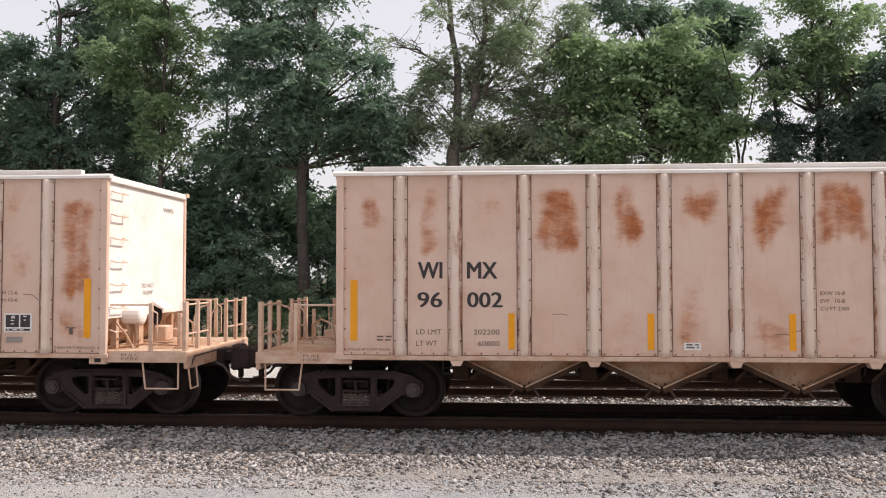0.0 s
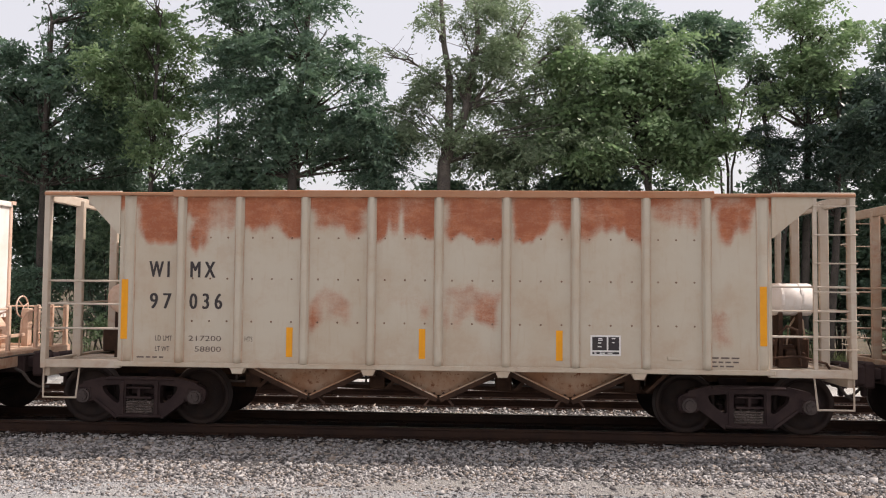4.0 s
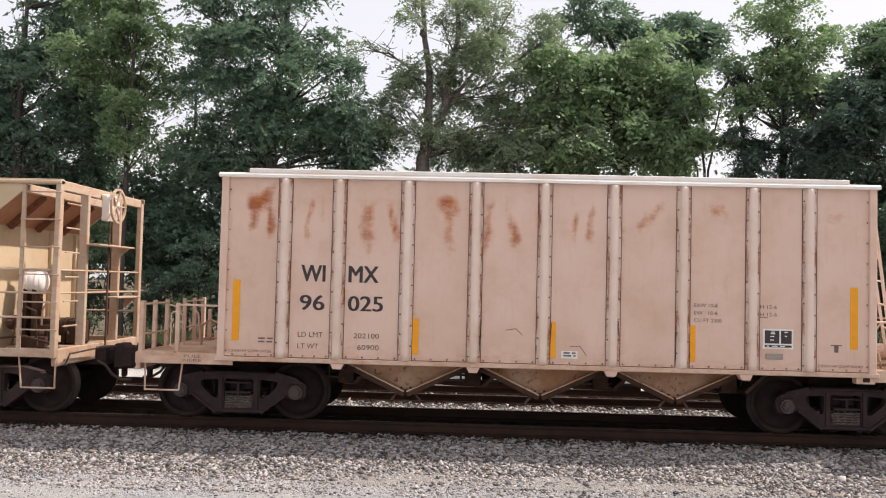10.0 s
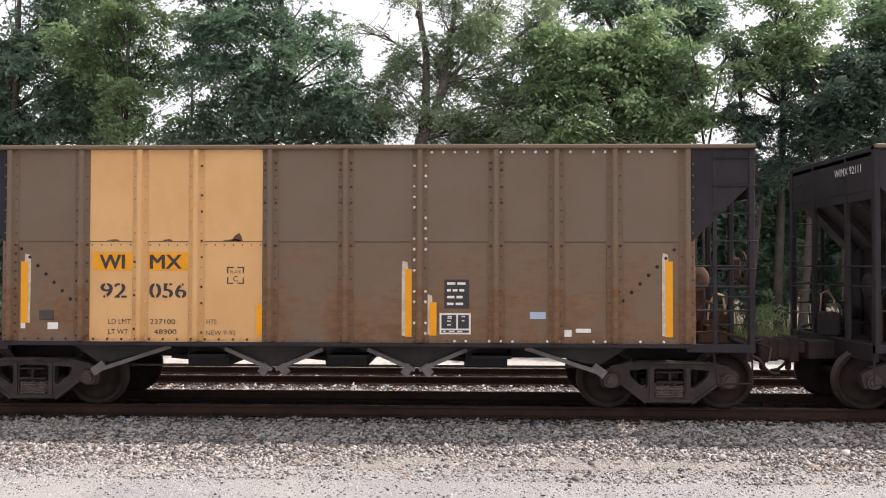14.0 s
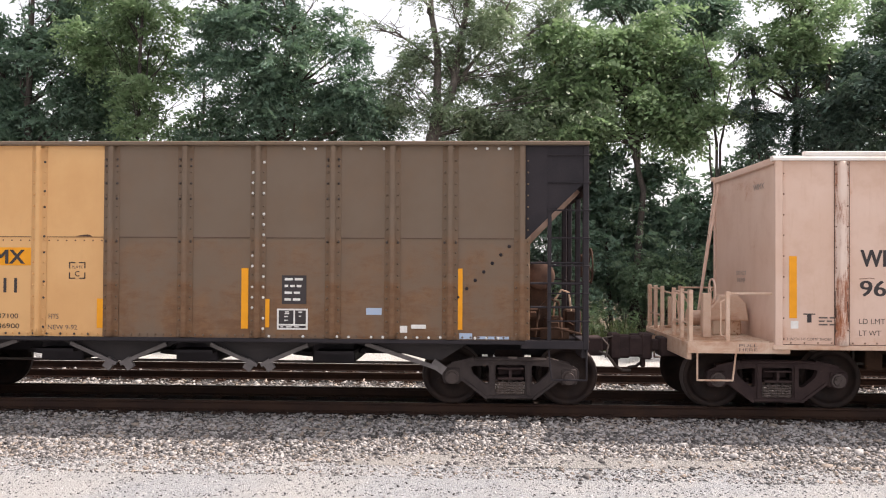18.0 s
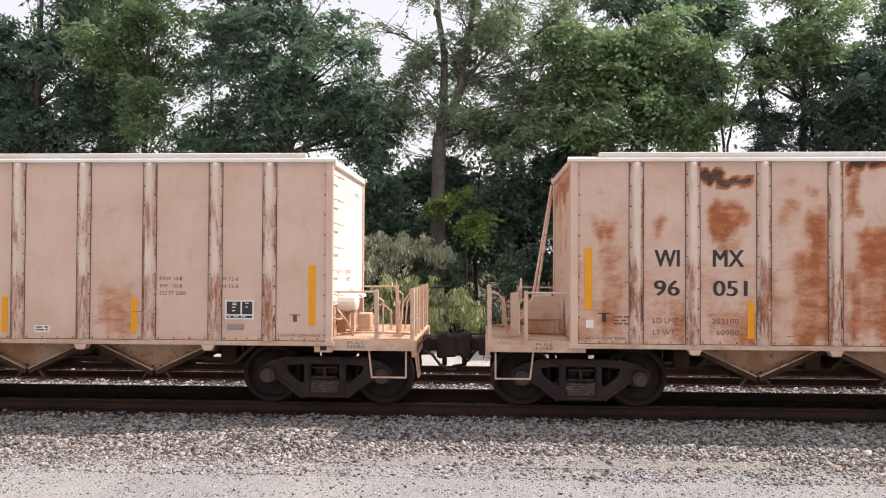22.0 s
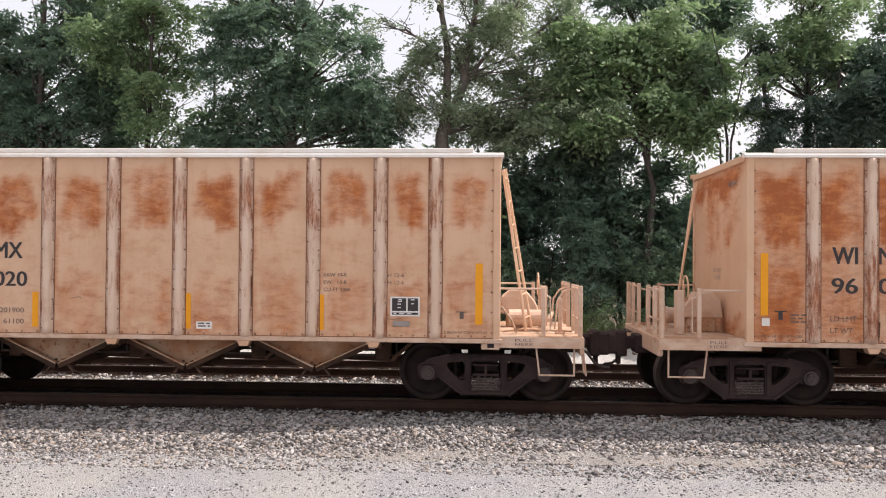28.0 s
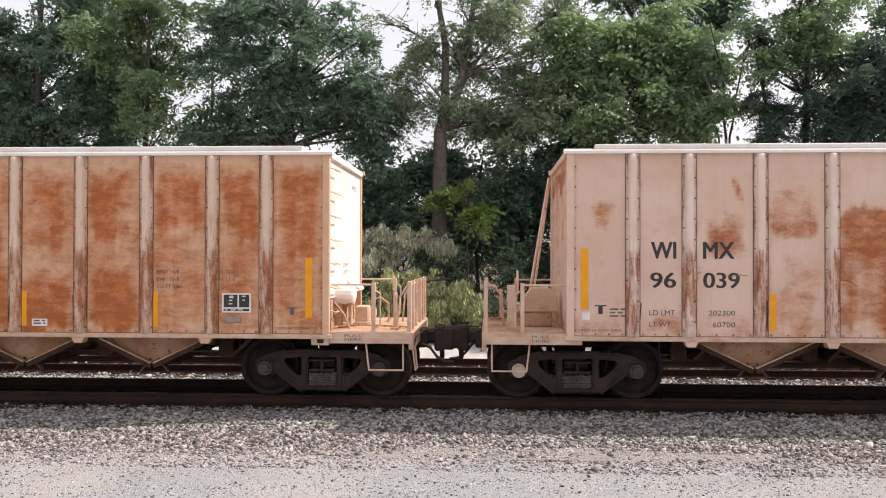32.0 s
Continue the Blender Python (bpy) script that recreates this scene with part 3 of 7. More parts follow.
def wheel_mesh():
    bm = turned([(-0.085, 0.0), (-0.085, 0.075), (-0.075, 0.11), (-0.005, 0.16), (0.012, 0.34), (-0.035, 0.375), (-0.062, 0.385), (-0.068, 0.448), (-0.060, WHEEL_R), (0.045, WHEEL_R + 0.003), (0.058, WHEEL_R + 0.026), (0.068, WHEEL_R + 0.024), (0.072, 0.40), (0.05, 0.37), (0.05, 0.17), (0.09, 0.11), (0.09, 0.0)], 36)
    for f in bm.faces:
        if abs(f.calc_center_median().y) < 0.055 and (f.calc_center_median().x ** 2 + f.calc_center_median().z ** 2) ** 0.5 > WHEEL_R - 0.01:
            f.material_index = 1
    # Cast marks, chalk strokes and a grease run break the disc, so that its turning shows.
    box(bm, 0.20, 0.30, -0.012, -0.003, -0.03, 0.03)
    box(bm, -0.24, -0.20, -0.012, -0.003, -0.09, 0.06)
    return bm


def wheel_data():
    if "wheel" not in SHARED:
        shared("wheel", wheel_mesh, M_WHEEL).materials.append(M_TREAD)
    return SHARED["wheel"]


def wheelset(car, x):
    """An axle with two wheels, which turns about its own axis."""
    ax = part("wheelset", shared("wheelset", lambda: turned([(-1.02, 0.0), (-1.02, 0.07), (-0.85, 0.075), (-0.6, 0.09), (0.6, 0.09), (0.85, 0.075), (1.02, 0.07), (1.02, 0.0)], 14), M_WHEEL), None, car, "dark steel axle with two flanged wheels")
    ax.location = (x, 0, WHEEL_R)
    for side in (-1, 1):
        w = part("wheel", wheel_data(), None, ax)
        w.location = (0, side * 0.765, 0)
        w.rotation_euler = (0, 0, 0 if side < 0 else math.pi)
    return ax


def rounded(points, r, n=3):
    """A closed outline with its corners rounded."""
    out = []
    for k, p in enumerate(points):
        p, a, b = Vector(p), Vector(points[k - 1]), Vector(points[(k + 1) % len(points)])
        u, w = (a - p), (b - p)
        q = min(r, u.length * 0.45, w.length * 0.45)
        s, e = p + u.normalized() * q, p + w.normalized() * q
        for j in range(n + 1):
            t = j / n
            out.append(s * (1 - t) ** 2 + p * 2 * t * (1 - t) + e * t * t)
    return out


def side_frame_mesh():
    """A cast truck side: arched top, sloping arms, two rounded windows, spring opening, axle boxes."""
    bm = bmesh.new()
    half = [(0.35, 0.12), (0.70, 0.39), (0.80, 0.37), (1.03, 0.37), (1.06, 0.57), (0.86, 0.67), (0.50, 0.75)]
    loops = [rounded(half + [(-x, z) for x, z in half[::-1]], 0.07)]
    for s in (-1, 1):
        loops.append(rounded([(s * x, z) for x, z in ((0.325, 0.635), (0.61, 0.61), (0.57, 0.50), (0.385, 0.345), (0.325, 0.35))], 0.04))
    loops.append(rounded([(-0.225, 0.64), (0.225, 0.64), (0.225, 0.19), (-0.225, 0.19)], 0.04))
    edges = []
    for loop in loops:
        v = [bm.verts.new((p.x, -0.065, p.y)) for p in loop]
        edges += [bm.edges.new((a, b)) for a, b in zip(v, v[1:] + v[:1])]
    bmesh.ops.triangle_fill(bm, use_beauty=True, use_dissolve=False, edges=edges)
    g = bmesh.ops.extrude_face_region(bm, geom=bm.faces[:])
    bmesh.ops.translate(bm, vec=(0, 0.13, 0), verts=[e for e in g["geom"] if isinstance(e, bmesh.types.BMVert)])
    bmesh.ops.recalc_face_normals(bm, faces=bm.faces[:])
    box(bm, -0.36, 0.36, -0.095, 0.095, 0.12, 0.17, 0.02)
    box(bm, -0.55, 0.55, -0.09, 0.09, 0.70, 0.745, 0.015)
    for s in (-1, 1):
        bar(bm, (0.275 * s, 0, 0.68), (0.275 * s, 0, 0.18), 0.18, 0.05, (1, 0, 0))
        bar(bm, (0.72 * s, 0, 0.405), (0.35 * s, 0, 0.125), 0.18, 0.04)
        bar(bm, (0.56 * s, 0, 0.735), (0.90 * s, 0, 0.655), 0.17, 0.035)
        box(bm, s * HALF_BASE - 0.13, s * HALF_BASE + 0.13, -0.085, 0.085, 0.34, 0.60, 0.03)
    return bm


def bearing_cap_mesh():
    """The round end of a roller bearing with its three bolts."""
    bm = rod(bmesh.new(), (0, -0.02, 0), (0, -0.125, 0), 0.108, 16)
    rod(bm, (0, -0.12, 0), (0, -0.150, 0), 0.082, 16, 0.074)
    for k in range(3):
        a = 2 * math.pi * k / 3 + 0.5
        rod(bm, (0.045 * math.cos(a), -0.145, 0.045 * math.sin(a)), (0.045 * math.cos(a), -0.170, 0.045 * math.sin(a)), 0.017, 6)
    return bm


def spring_mesh():
    bm = bmesh.new()
    turns, r, wire = 5.5, 0.062, 0.017
    pts = [(r * math.cos(a), r * math.sin(a), 0.235 + 0.21 * k / 50) for k in range(51) for a in [2 * math.pi * turns * k / 50]]
    for a, b in zip(pts, pts[1:]):
        rod(bm, a, b, wire, 4)
    return bm


def truck(car, x, m=None, bright=False):
    """A two-axle truck: side frames, springs, bolster, wheelsets."""
    m = m or M_TRUCK
    sets = [wheelset(car, x - HALF_BASE), wheelset(car, x + HALF_BASE)]
    for side in (-1, 1):
        f = part("truck_side_frame", shared("side_frame" + m.name, side_frame_mesh, m), None, car, "grimy cast steel truck side frame")
        f.location, f.rotation_euler = (x, side * 1.0, 0), (0, 0, 0 if side < 0 else math.pi)
        for k in (-1, 1):
            if bright and side < 0 and k < 0:
                c = part("bearing_cap", shared("bright_bearing_cap", bearing_cap_mesh, M_SCRAPED), None, f, "clean tan bearing cap")
            else:
                c = part("bearing_cap", shared("bearing_cap", bearing_cap_mesh, M_CAP), None, f, "greasy round bearing cap with bolts")
            c.location = (k * HALF_BASE, 0, WHEEL_R)
        for dx in (-0.15, -0.05, 0.05, 0.15):
            s = part("coil_spring", shared("coil_spring", spring_mesh, M_SPRING), None, f)
            s.location = (dx, -0.035, -0.05)
        b = part("bolster_end", shared("bolster_end", lambda: box(box(boxed(-0.20, 0.20, -0.115, 0.05, 0.575, 0.60, 0.006), -0.20, 0.20, -0.115, 0.05, 0.42, 0.455, 0.006), -0.02, 0.02, -0.11, 0.05, 0.45, 0.58), M_TRUCK), None, f)
    b = part("bolster", shared("bolster", lambda: box(boxed(-0.19, 0.19, -0.93, 0.93, 0.46, 0.64, 0.02), -0.22, 0.22, -0.22, 0.22, 0.64, 0.78), M_TRUCK), None, car)
    b.location = (x, 0, 0)
    k = part("brake_beam", shared("brake_beam", lambda: box(box(boxed(-0.36, -0.31, -0.75, 0.75, 0.34, 0.42), 0.31, 0.36, -0.75, 0.75, 0.34, 0.42), -0.42, 0.42, -0.04, 0.04, 0.38, 0.42), M_TRUCK), None, car)
    k.location = (x, 0, 0)
    return sets


def turn_end(bm, s):
    """Moves an end's mesh to the other end of the car (s = -1)."""
    if s < 0:
        bmesh.ops.transform(bm, matrix=Matrix.Rotation(math.pi, 4, "Z"), verts=bm.verts[:])
    return bm


def coupler(car, s, reach):
    """Knuckle coupler with its draft box and air hose, at the end s of the car; reach: from the car's centre to the knuckle face."""
    bm = boxed(reach - 1.1, reach - 0.42, -0.22, 0.22, 0.70, 1.0, 0.02)
    part("draft_box", turn_end(bm, s), M_TRUCK, car)
    bm = boxed(reach - 0.45, reach - 0.12, -0.09, 0.09, 0.78, 0.96, 0.02)
    box(bm, reach - 0.18, reach + 0.04, -0.19, -0.02, 0.66, 1.04, 0.04)
    box(bm, reach - 0.2, reach + 0.12, 0.02, 0.16, 0.68, 1.02, 0.04)
    box(bm, reach - 0.30, reach - 0.12, -0.19, 0.17, 0.64, 1.06, 0.03)
    box(bm, reach - 0.22, reach - 0.14, -0.05, 0.05, 0.50, 0.66, 0.02)
    part("coupler", turn_end(bm, s), M_TRUCK, car, "grimy dark knuckle coupler")
    p = [(reach - 0.5, -0.33, 0.78), (reach - 0.36, -0.35, 0.72), (reach - 0.24, -0.33, 0.56), (reach - 0.12, -0.28, 0.48), (reach + 0.02, -0.2, 0.47)]
    part("air_hose", turn_end(rods(p, 0.024), s), M_ROD, car, "black rubber air hose")
    p = [(reach - 0.55, -1.35, 0.80), (reach - 0.5, -1.30, 0.98), (reach - 0.46, -0.4, 1.0), (reach - 0.2, -0.12, 1.02)]
    part("uncoupling_lever", turn_end(rods(p, 0.014), s), M_ROD, car)


def panel_grid(name, x0, x1, z0, z1, y, stains, depth=0.012, nx=16, nz=44):
    """A side sheet with thickness; stains: (u0, u1, z0, z1, strength) give the attribute 'rust' on it."""
    xs, zs = np.linspace(x0, x1, nx + 1), np.linspace(z0, z1, nz + 1)
    X, Z = np.meshgrid(xs, zs, indexing="ij")
    rust = np.zeros_like(X)
    # Wavering edges, runs and thin places, so that no stain is a plain patch.
    W = np.array([[noise.noise((x * 2.6 + 31 * y, 3.1 + x0 * 7, z * 2.6)) for z in zs] for x in xs])
    W2 = np.array([[noise.noise((x * 2.2 + 9.7, 8.2 + x0 * 5, z * 1.8)) for z in zs] for x in xs])
    R = np.array([[noise.noise((x * 11.0, 1.7 + x0 * 3, z * 0.8)) for z in zs] for x in xs])
    U = (X - x0) / (x1 - x0) + 0.11 * W
    Z = Z + 0.20 * W2 + 0.12 * R
    for u0, u1, a, b, s in stains:
        def edge(v, lo, hi, w):
            return np.clip((v - lo) / w + 0.5, 0, 1) * np.clip((hi - v) / w + 0.5, 0, 1)
        rust = np.maximum(rust, s * edge(U, u0, u1, min(0.20 if s < 2 else 0.10, 0.9 * (u1 - u0))) * edge(Z, a, b, 0.24 if s < 2 else 0.10) * (1 + 0.2 * R + 0.5 * W2))
    n = (nx + 1) * (nz + 1)
    front = np.stack([X, np.full_like(X, y), np.broadcast_to(zs, X.shape)], -1).reshape(-1, 3)
    back = np.array([(x, y + depth, z) for x in (x0, x1) for z in (z0, z1)])
    i = np.arange(n).reshape(nx + 1, nz + 1)
    a, b, c, d = i[:-1, :-1].ravel(), i[1:, :-1].ravel(), i[1:, 1:].ravel(), i[:-1, 1:].ravel()
    q = [np.stack([a, b, c, d], 1), np.array([[n, n + 1, n + 3, n + 2]])]
    j = i[[0, 0, -1, -1], [0, -1, 0, -1]]
    q.append(np.array([[j[0], j[1], n + 1, n], [j[2], n + 2, n + 3, j[3]], [j[0], n, n + 2, j[2]], [j[1], j[3], n + 3, n + 1]]))
    me = soup(name, np.concatenate([front, back]), np.concatenate(q), bpy.data.materials[0])
    me.materials.clear()
    at = me.attributes.new("rust", "FLOAT", "POINT")
    at.data.foreach_set("value", np.concatenate([rust.ravel(), np.zeros(4)]).astype(np.float32))
    return me


def rivets_mesh(spots, y, r=0.014, h=0.010):
    """Round rivet heads on a wall that faces -y."""
    v, f = [], []
    for x, z in spots:
        k = len(v)
        v += [(x + r * math.cos(a), y, z + r * math.sin(a)) for a in [math.pi / 3 * j for j in range(6)]]
        v += [(x + 0.55 * r * math.cos(a), y - h, z + 0.55 * r * math.sin(a)) for a in [math.pi / 3 * j for j in range(6)]]
        f += [(k + j, k + (j + 1) % 6, k + 6 + (j + 1) % 6, k + 6 + j) for j in range(6)] + [tuple(k + 6 + j for j in range(6))]
    me = bpy.data.meshes.new("rivets")
    me.from_pydata(v, [], f)
    return me


def post_grid(w, proud, flange, z0, z1, y, stains, nz=26, seam=0.0):
    """A pressed side post of hat section, centred on x = 0, with the attribute 'rust' from (z0, z1, strength)."""
    f = y - 0.008
    prof = [(-w / 2 - flange, y), (-w / 2 - flange, f), (-w / 2, f), (-w / 2 + 0.004, y - proud + 0.016), (-w / 2 + 0.02, y - proud), (w / 2 - 0.02, y - proud), (w / 2 - 0.004, y - proud + 0.016), (w / 2, f), (w / 2 + flange, f), (w / 2 + flange, y)]
    n = len(prof)
    zs = np.linspace(z0, z1, nz + 1)
    v = np.array([(px, py, z) for z in zs for px, py in prof])
    i = np.arange(len(v)).reshape(nz + 1, n)
    q = np.stack([i[:-1, :-1].ravel(), i[:-1, 1:].ravel(), i[1:, 1:].ravel(), i[1:, :-1].ravel()], 1)
    caps = [[r[2], r[3], r[6], r[7]] if k else [r[7], r[6], r[3], r[2]] for k, r in enumerate((i[0], i[-1]))]
    caps += [[r[3], r[4], r[5], r[6]] if k else [r[6], r[5], r[4], r[3]] for k, r in enumerate((i[0], i[-1]))]
    me = soup("side_post", v, np.concatenate([q, np.array(caps)]), bpy.data.materials[0])
    me.materials.clear()
    rust = np.zeros(len(v))
    for a, b, s in stains:
        rust = np.maximum(rust, s * np.clip((v[:, 2] - a) / 0.3 + 0.5, 0, 1) * np.clip((b - v[:, 2]) / 0.3 + 0.5, 0, 1))
    rust = np.maximum(rust, seam * np.tile([1, 1, 0.6, 0, 0, 0, 0, 0.6, 1, 1], nz + 1))
    me.attributes.new("rust", "FLOAT", "POINT").data.foreach_set("value", rust.astype(np.float32))
    return me


def data_plate(car, x, z, y, w=0.44, h=0.29):
    """A consolidated stencil: white frame, dark fields, plain bars of writing."""
    p = part("stencil_plate", boxed(x, x + w, y - 0.006, y, z, z + h), M_STENCIL, car, "black stencil plate with a white border")
    for a, b, c, d in ((0.06, 0.535, 0.27, 0.92), (0.59, 0.94, 0.27, 0.92), (0.06, 0.94, 0.08, 0.19)):
        part("dark_field", boxed(x + a * w, x + b * w, y - 0.009, y - 0.005, z + c * h, z + d * h), M_INK, p)
    bm = bmesh.new()
    for a, c, l in ((0.26, 0.82, 0.13), (0.25, 0.74, 0.15), (0.24, 0.60, 0.12), (0.24, 0.42, 0.12), (0.70, 0.82, 0.12), (0.71, 0.62, 0.08), (0.12, 0.11, 0.08), (0.30, 0.11, 0.18), (0.56, 0.11, 0.16)):
        box(bm, x + a * w, x + (a + l) * w, y - 0.0105, y - 0.0085, z + c * h, z + (c + 0.05) * h)
    tagged(part("faded_writing", bm, M_STENCIL, p), kind="stuff")


def yellow_strip(car, x, z0, z1, y, w=0.095):
    part("reflector_strip", boxed(x, x + w, y - 0.004, y, z0, z1), M_YELLOW, car, "yellow reflective strip")


def faded_bars(car, x, z, w, rows, y, material=None, gap=0.05, size=0.022):
    """Small writing that cannot be read, as plain bars."""
    bm = bmesh.new()
    rng = random.Random(int(abs(x * 91) + rows))
    for k in range(rows):
        a = x
        while a < x + w * (1 - 0.12 * k):
            l = rng.uniform(0.05, 0.13)
            box(bm, a, min(a + l, x + w), y - 0.0025, y, z - k * gap, z - k * gap + size)
            a += l + 0.03
    tagged(part("faded_writing", bm, material or M_INK_FADED, car), kind="stuff")


def v_hopper(car, x, material, apex=0.56, top=1.0, half=0.985):
    """A discharge hopper under the car: sloping sheets, edge angles and a gate with its legs."""
    o = [(x - half, top), (x + half, top), (x + 0.06, apex), (x - 0.06, apex)]
    h = part("discharge_hopper", prism(o, -1.15, 1.15), material, car, "rust-stained discharge hopper")
    for s in (-1, 1):
        for y in (-1.23, 1.23):
            part("hopper_edge", bar(bmesh.new(), (x + s * half, y, top - 0.045), (x + s * 0.02, y, apex - 0.055), 0.10, 0.085), M_UNDER, h)
            part("hopper_lip", bar(bmesh.new(), (x + s * half, y * 1.008, top - 0.005), (x + s * 0.02, y * 1.008, apex - 0.015), 0.09, 0.018), M_CHUTE, h)
        part("hopper_flange", bar(bmesh.new(), (x + s * half * 0.93, -1.21, top - 0.09), (x + s * 0.13, -1.21, apex - 0.02), 0.05, 0.04), M_UNDER, h)
        part("gate_leg", bar(bmesh.new(), (x + s * 0.06, -1.15, apex + 0.04), (x + s * 0.22, -1.15, apex - 0.16), 0.07, 0.03), M_STRUT, h)
    bm = boxed(x - 0.16, x + 0.16, -1.05, 1.05, apex - 0.075, apex + 0.03)
    box(bm, x - 0.26, x + 0.26, -0.75, -0.68, apex - 0.10, apex - 0.06)
    box(bm, x - 0.26, x + 0.26, 0.68, 0.75, apex - 0.10, apex - 0.06)
    part("hopper_gate", bm, M_UNDER, h)


def underframe(car, length, material=None):
    """Centre sill, cross bearers, brake pipe and rods under the hoppers."""
    m = material or M_UNDER
    part("centre_sill", boxed(-length, length, -0.17, 0.17, 0.72, 1.03), m, car)
    for x in (-3.0, -1.0, 1.0, 3.0):
        part("cross_bearer", prism([(x - 0.10, 1.03), (x + 0.10, 1.03), (x + 0.05, 0.86), (x - 0.05, 0.86)], -1.5, 1.5), m, car)
    for x in (-3.0, -1.0, 1.0, 3.0):
        part("sill_cross_box", boxed(x - 0.14, x + 0.12, -0.7, 0.7, 0.58, 0.90, 0.02), m, car)
        part("sloping_sheet", bar(bmesh.new(), (x + 0.55, -0.2, 0.98), (x + 0.16, -0.2, 0.62), 1.5, 0.05), m, car)
        part("brake_lever", bar(bmesh.new(), (x - 0.75, -0.35, 0.60), (x + 0.7, -0.3, 0.56), 0.05, 0.09), m, car)
    bm = rod(bmesh.new(), (-4.2, -0.62, 0.66), (4.2, -0.62, 0.66), 0.022)
    rod(bm, (-3.6, 0.52, 0.62), (3.8, 0.52, 0.62), 0.02)
    for x in (-3.3, -1.2, 1.1, 3.2):
        rod(bm, (x, -0.62, 0.66), (x, -0.62, 1.0), 0.018)
        rod(bm, (x, 0.52, 0.62), (x, 0.52, 1.0), 0.018)
    part("brake_pipe", bm, M_ROD, car)


def sill_step(car, x0, x1, z0, z1, s, y=-1.5, material=None):
    """A U-shaped climbing step of round bar."""
    p = [(x0, y, z1), (x0 + 0.05, y, z0), (x1, y, z0), (x1, y, z1)]
    part("sill_step", turn_end(rods(p, 0.014), s), material or M_WHITE, car)


def lean_ladder(car, s, material):
    """A ladder that leans out from the top of the end wall to the platform."""
    bm = bmesh.new()
    y0, y1 = -1.38, -1.02
    rod(bm, (4.86, y0, 3.55), (5.22, y0 + 0.1, 1.12), 0.024, 6)
    rod(bm, (4.90, y1, 3.60), (5.32, y1 + 0.1, 1.12), 0.024, 6)
    for k in range(7):
        f = (k + 0.4) / 7
        rod(bm, (4.86 + 0.36 * f, y0 + 0.1 * f, 3.55 - 2.43 * f), (4.90 + 0.42 * f, y1 + 0.1 * f, 3.6 - 2.48 * f), 0.014, 6)
    part("end_ladder", turn_end(bm, s), material, car, "leaning steel end ladder")


def wall_rungs(car, s, x, material, y0=-1.42, y1=-1.02, z0=1.35, z1=3.5, n=7):
    for k in range(n):
        z = z0 + (z1 - z0) * k / (n - 1)
        p = [(x, y0, z + 0.03), (x + 0.09, y0, z), (x + 0.09, y1, z), (x, y1, z + 0.03)]
        part("rung", turn_end(rods(p, 0.012, 5), s), material, car)


# ------------------------------------------------------------------ the cream hopper car with end platforms

C_POSTS = [-3.87, -3.055, -2.035, -1.02, 0.0, 1.02, 2.035, 3.045, 3.865]
C_FACE = -1.56


def prism_x(outline, x0, x1):
    """An outline (y, z) drawn out along x."""
    bm = bmesh.new()
    a = [bm.verts.new((x0, y, z)) for y, z in outline]
    b = [bm.verts.new((x1, y, z)) for y, z in outline]
    n = len(outline)
    for k in range(n):
        bm.faces.new((a[k], a[(k + 1) % n], b[(k + 1) % n], b[k]))
    bm.faces.new(a)
    bm.faces.new(b)
    bmesh.ops.recalc_face_normals(bm, faces=bm.faces[:])
    return bm


def ring_mesh(c, radius, r, n=20, k=6):
    """A round bar bent to a closed ring that faces along x."""
    bm = bmesh.new()
    rows = []
    for j in range(n):
        a = 2 * math.pi * j / n
        row = []
        for i in range(k):
            b = 2 * math.pi * i / k
            q = radius + r * math.cos(b)
            row.append(bm.verts.new((c[0] + r * math.sin(b), c[1] + q * math.cos(a), c[2] + q * math.sin(a))))
        rows.append(row)
    for p, q in zip(rows, rows[1:] + rows[:1]):
        for i in range(k):
            bm.faces.new((p[i], q[i], q[(i + 1) % k], p[(i + 1) % k])).smooth = True
    bmesh.ops.recalc_face_normals(bm, faces=bm.faces[:])
    return bm


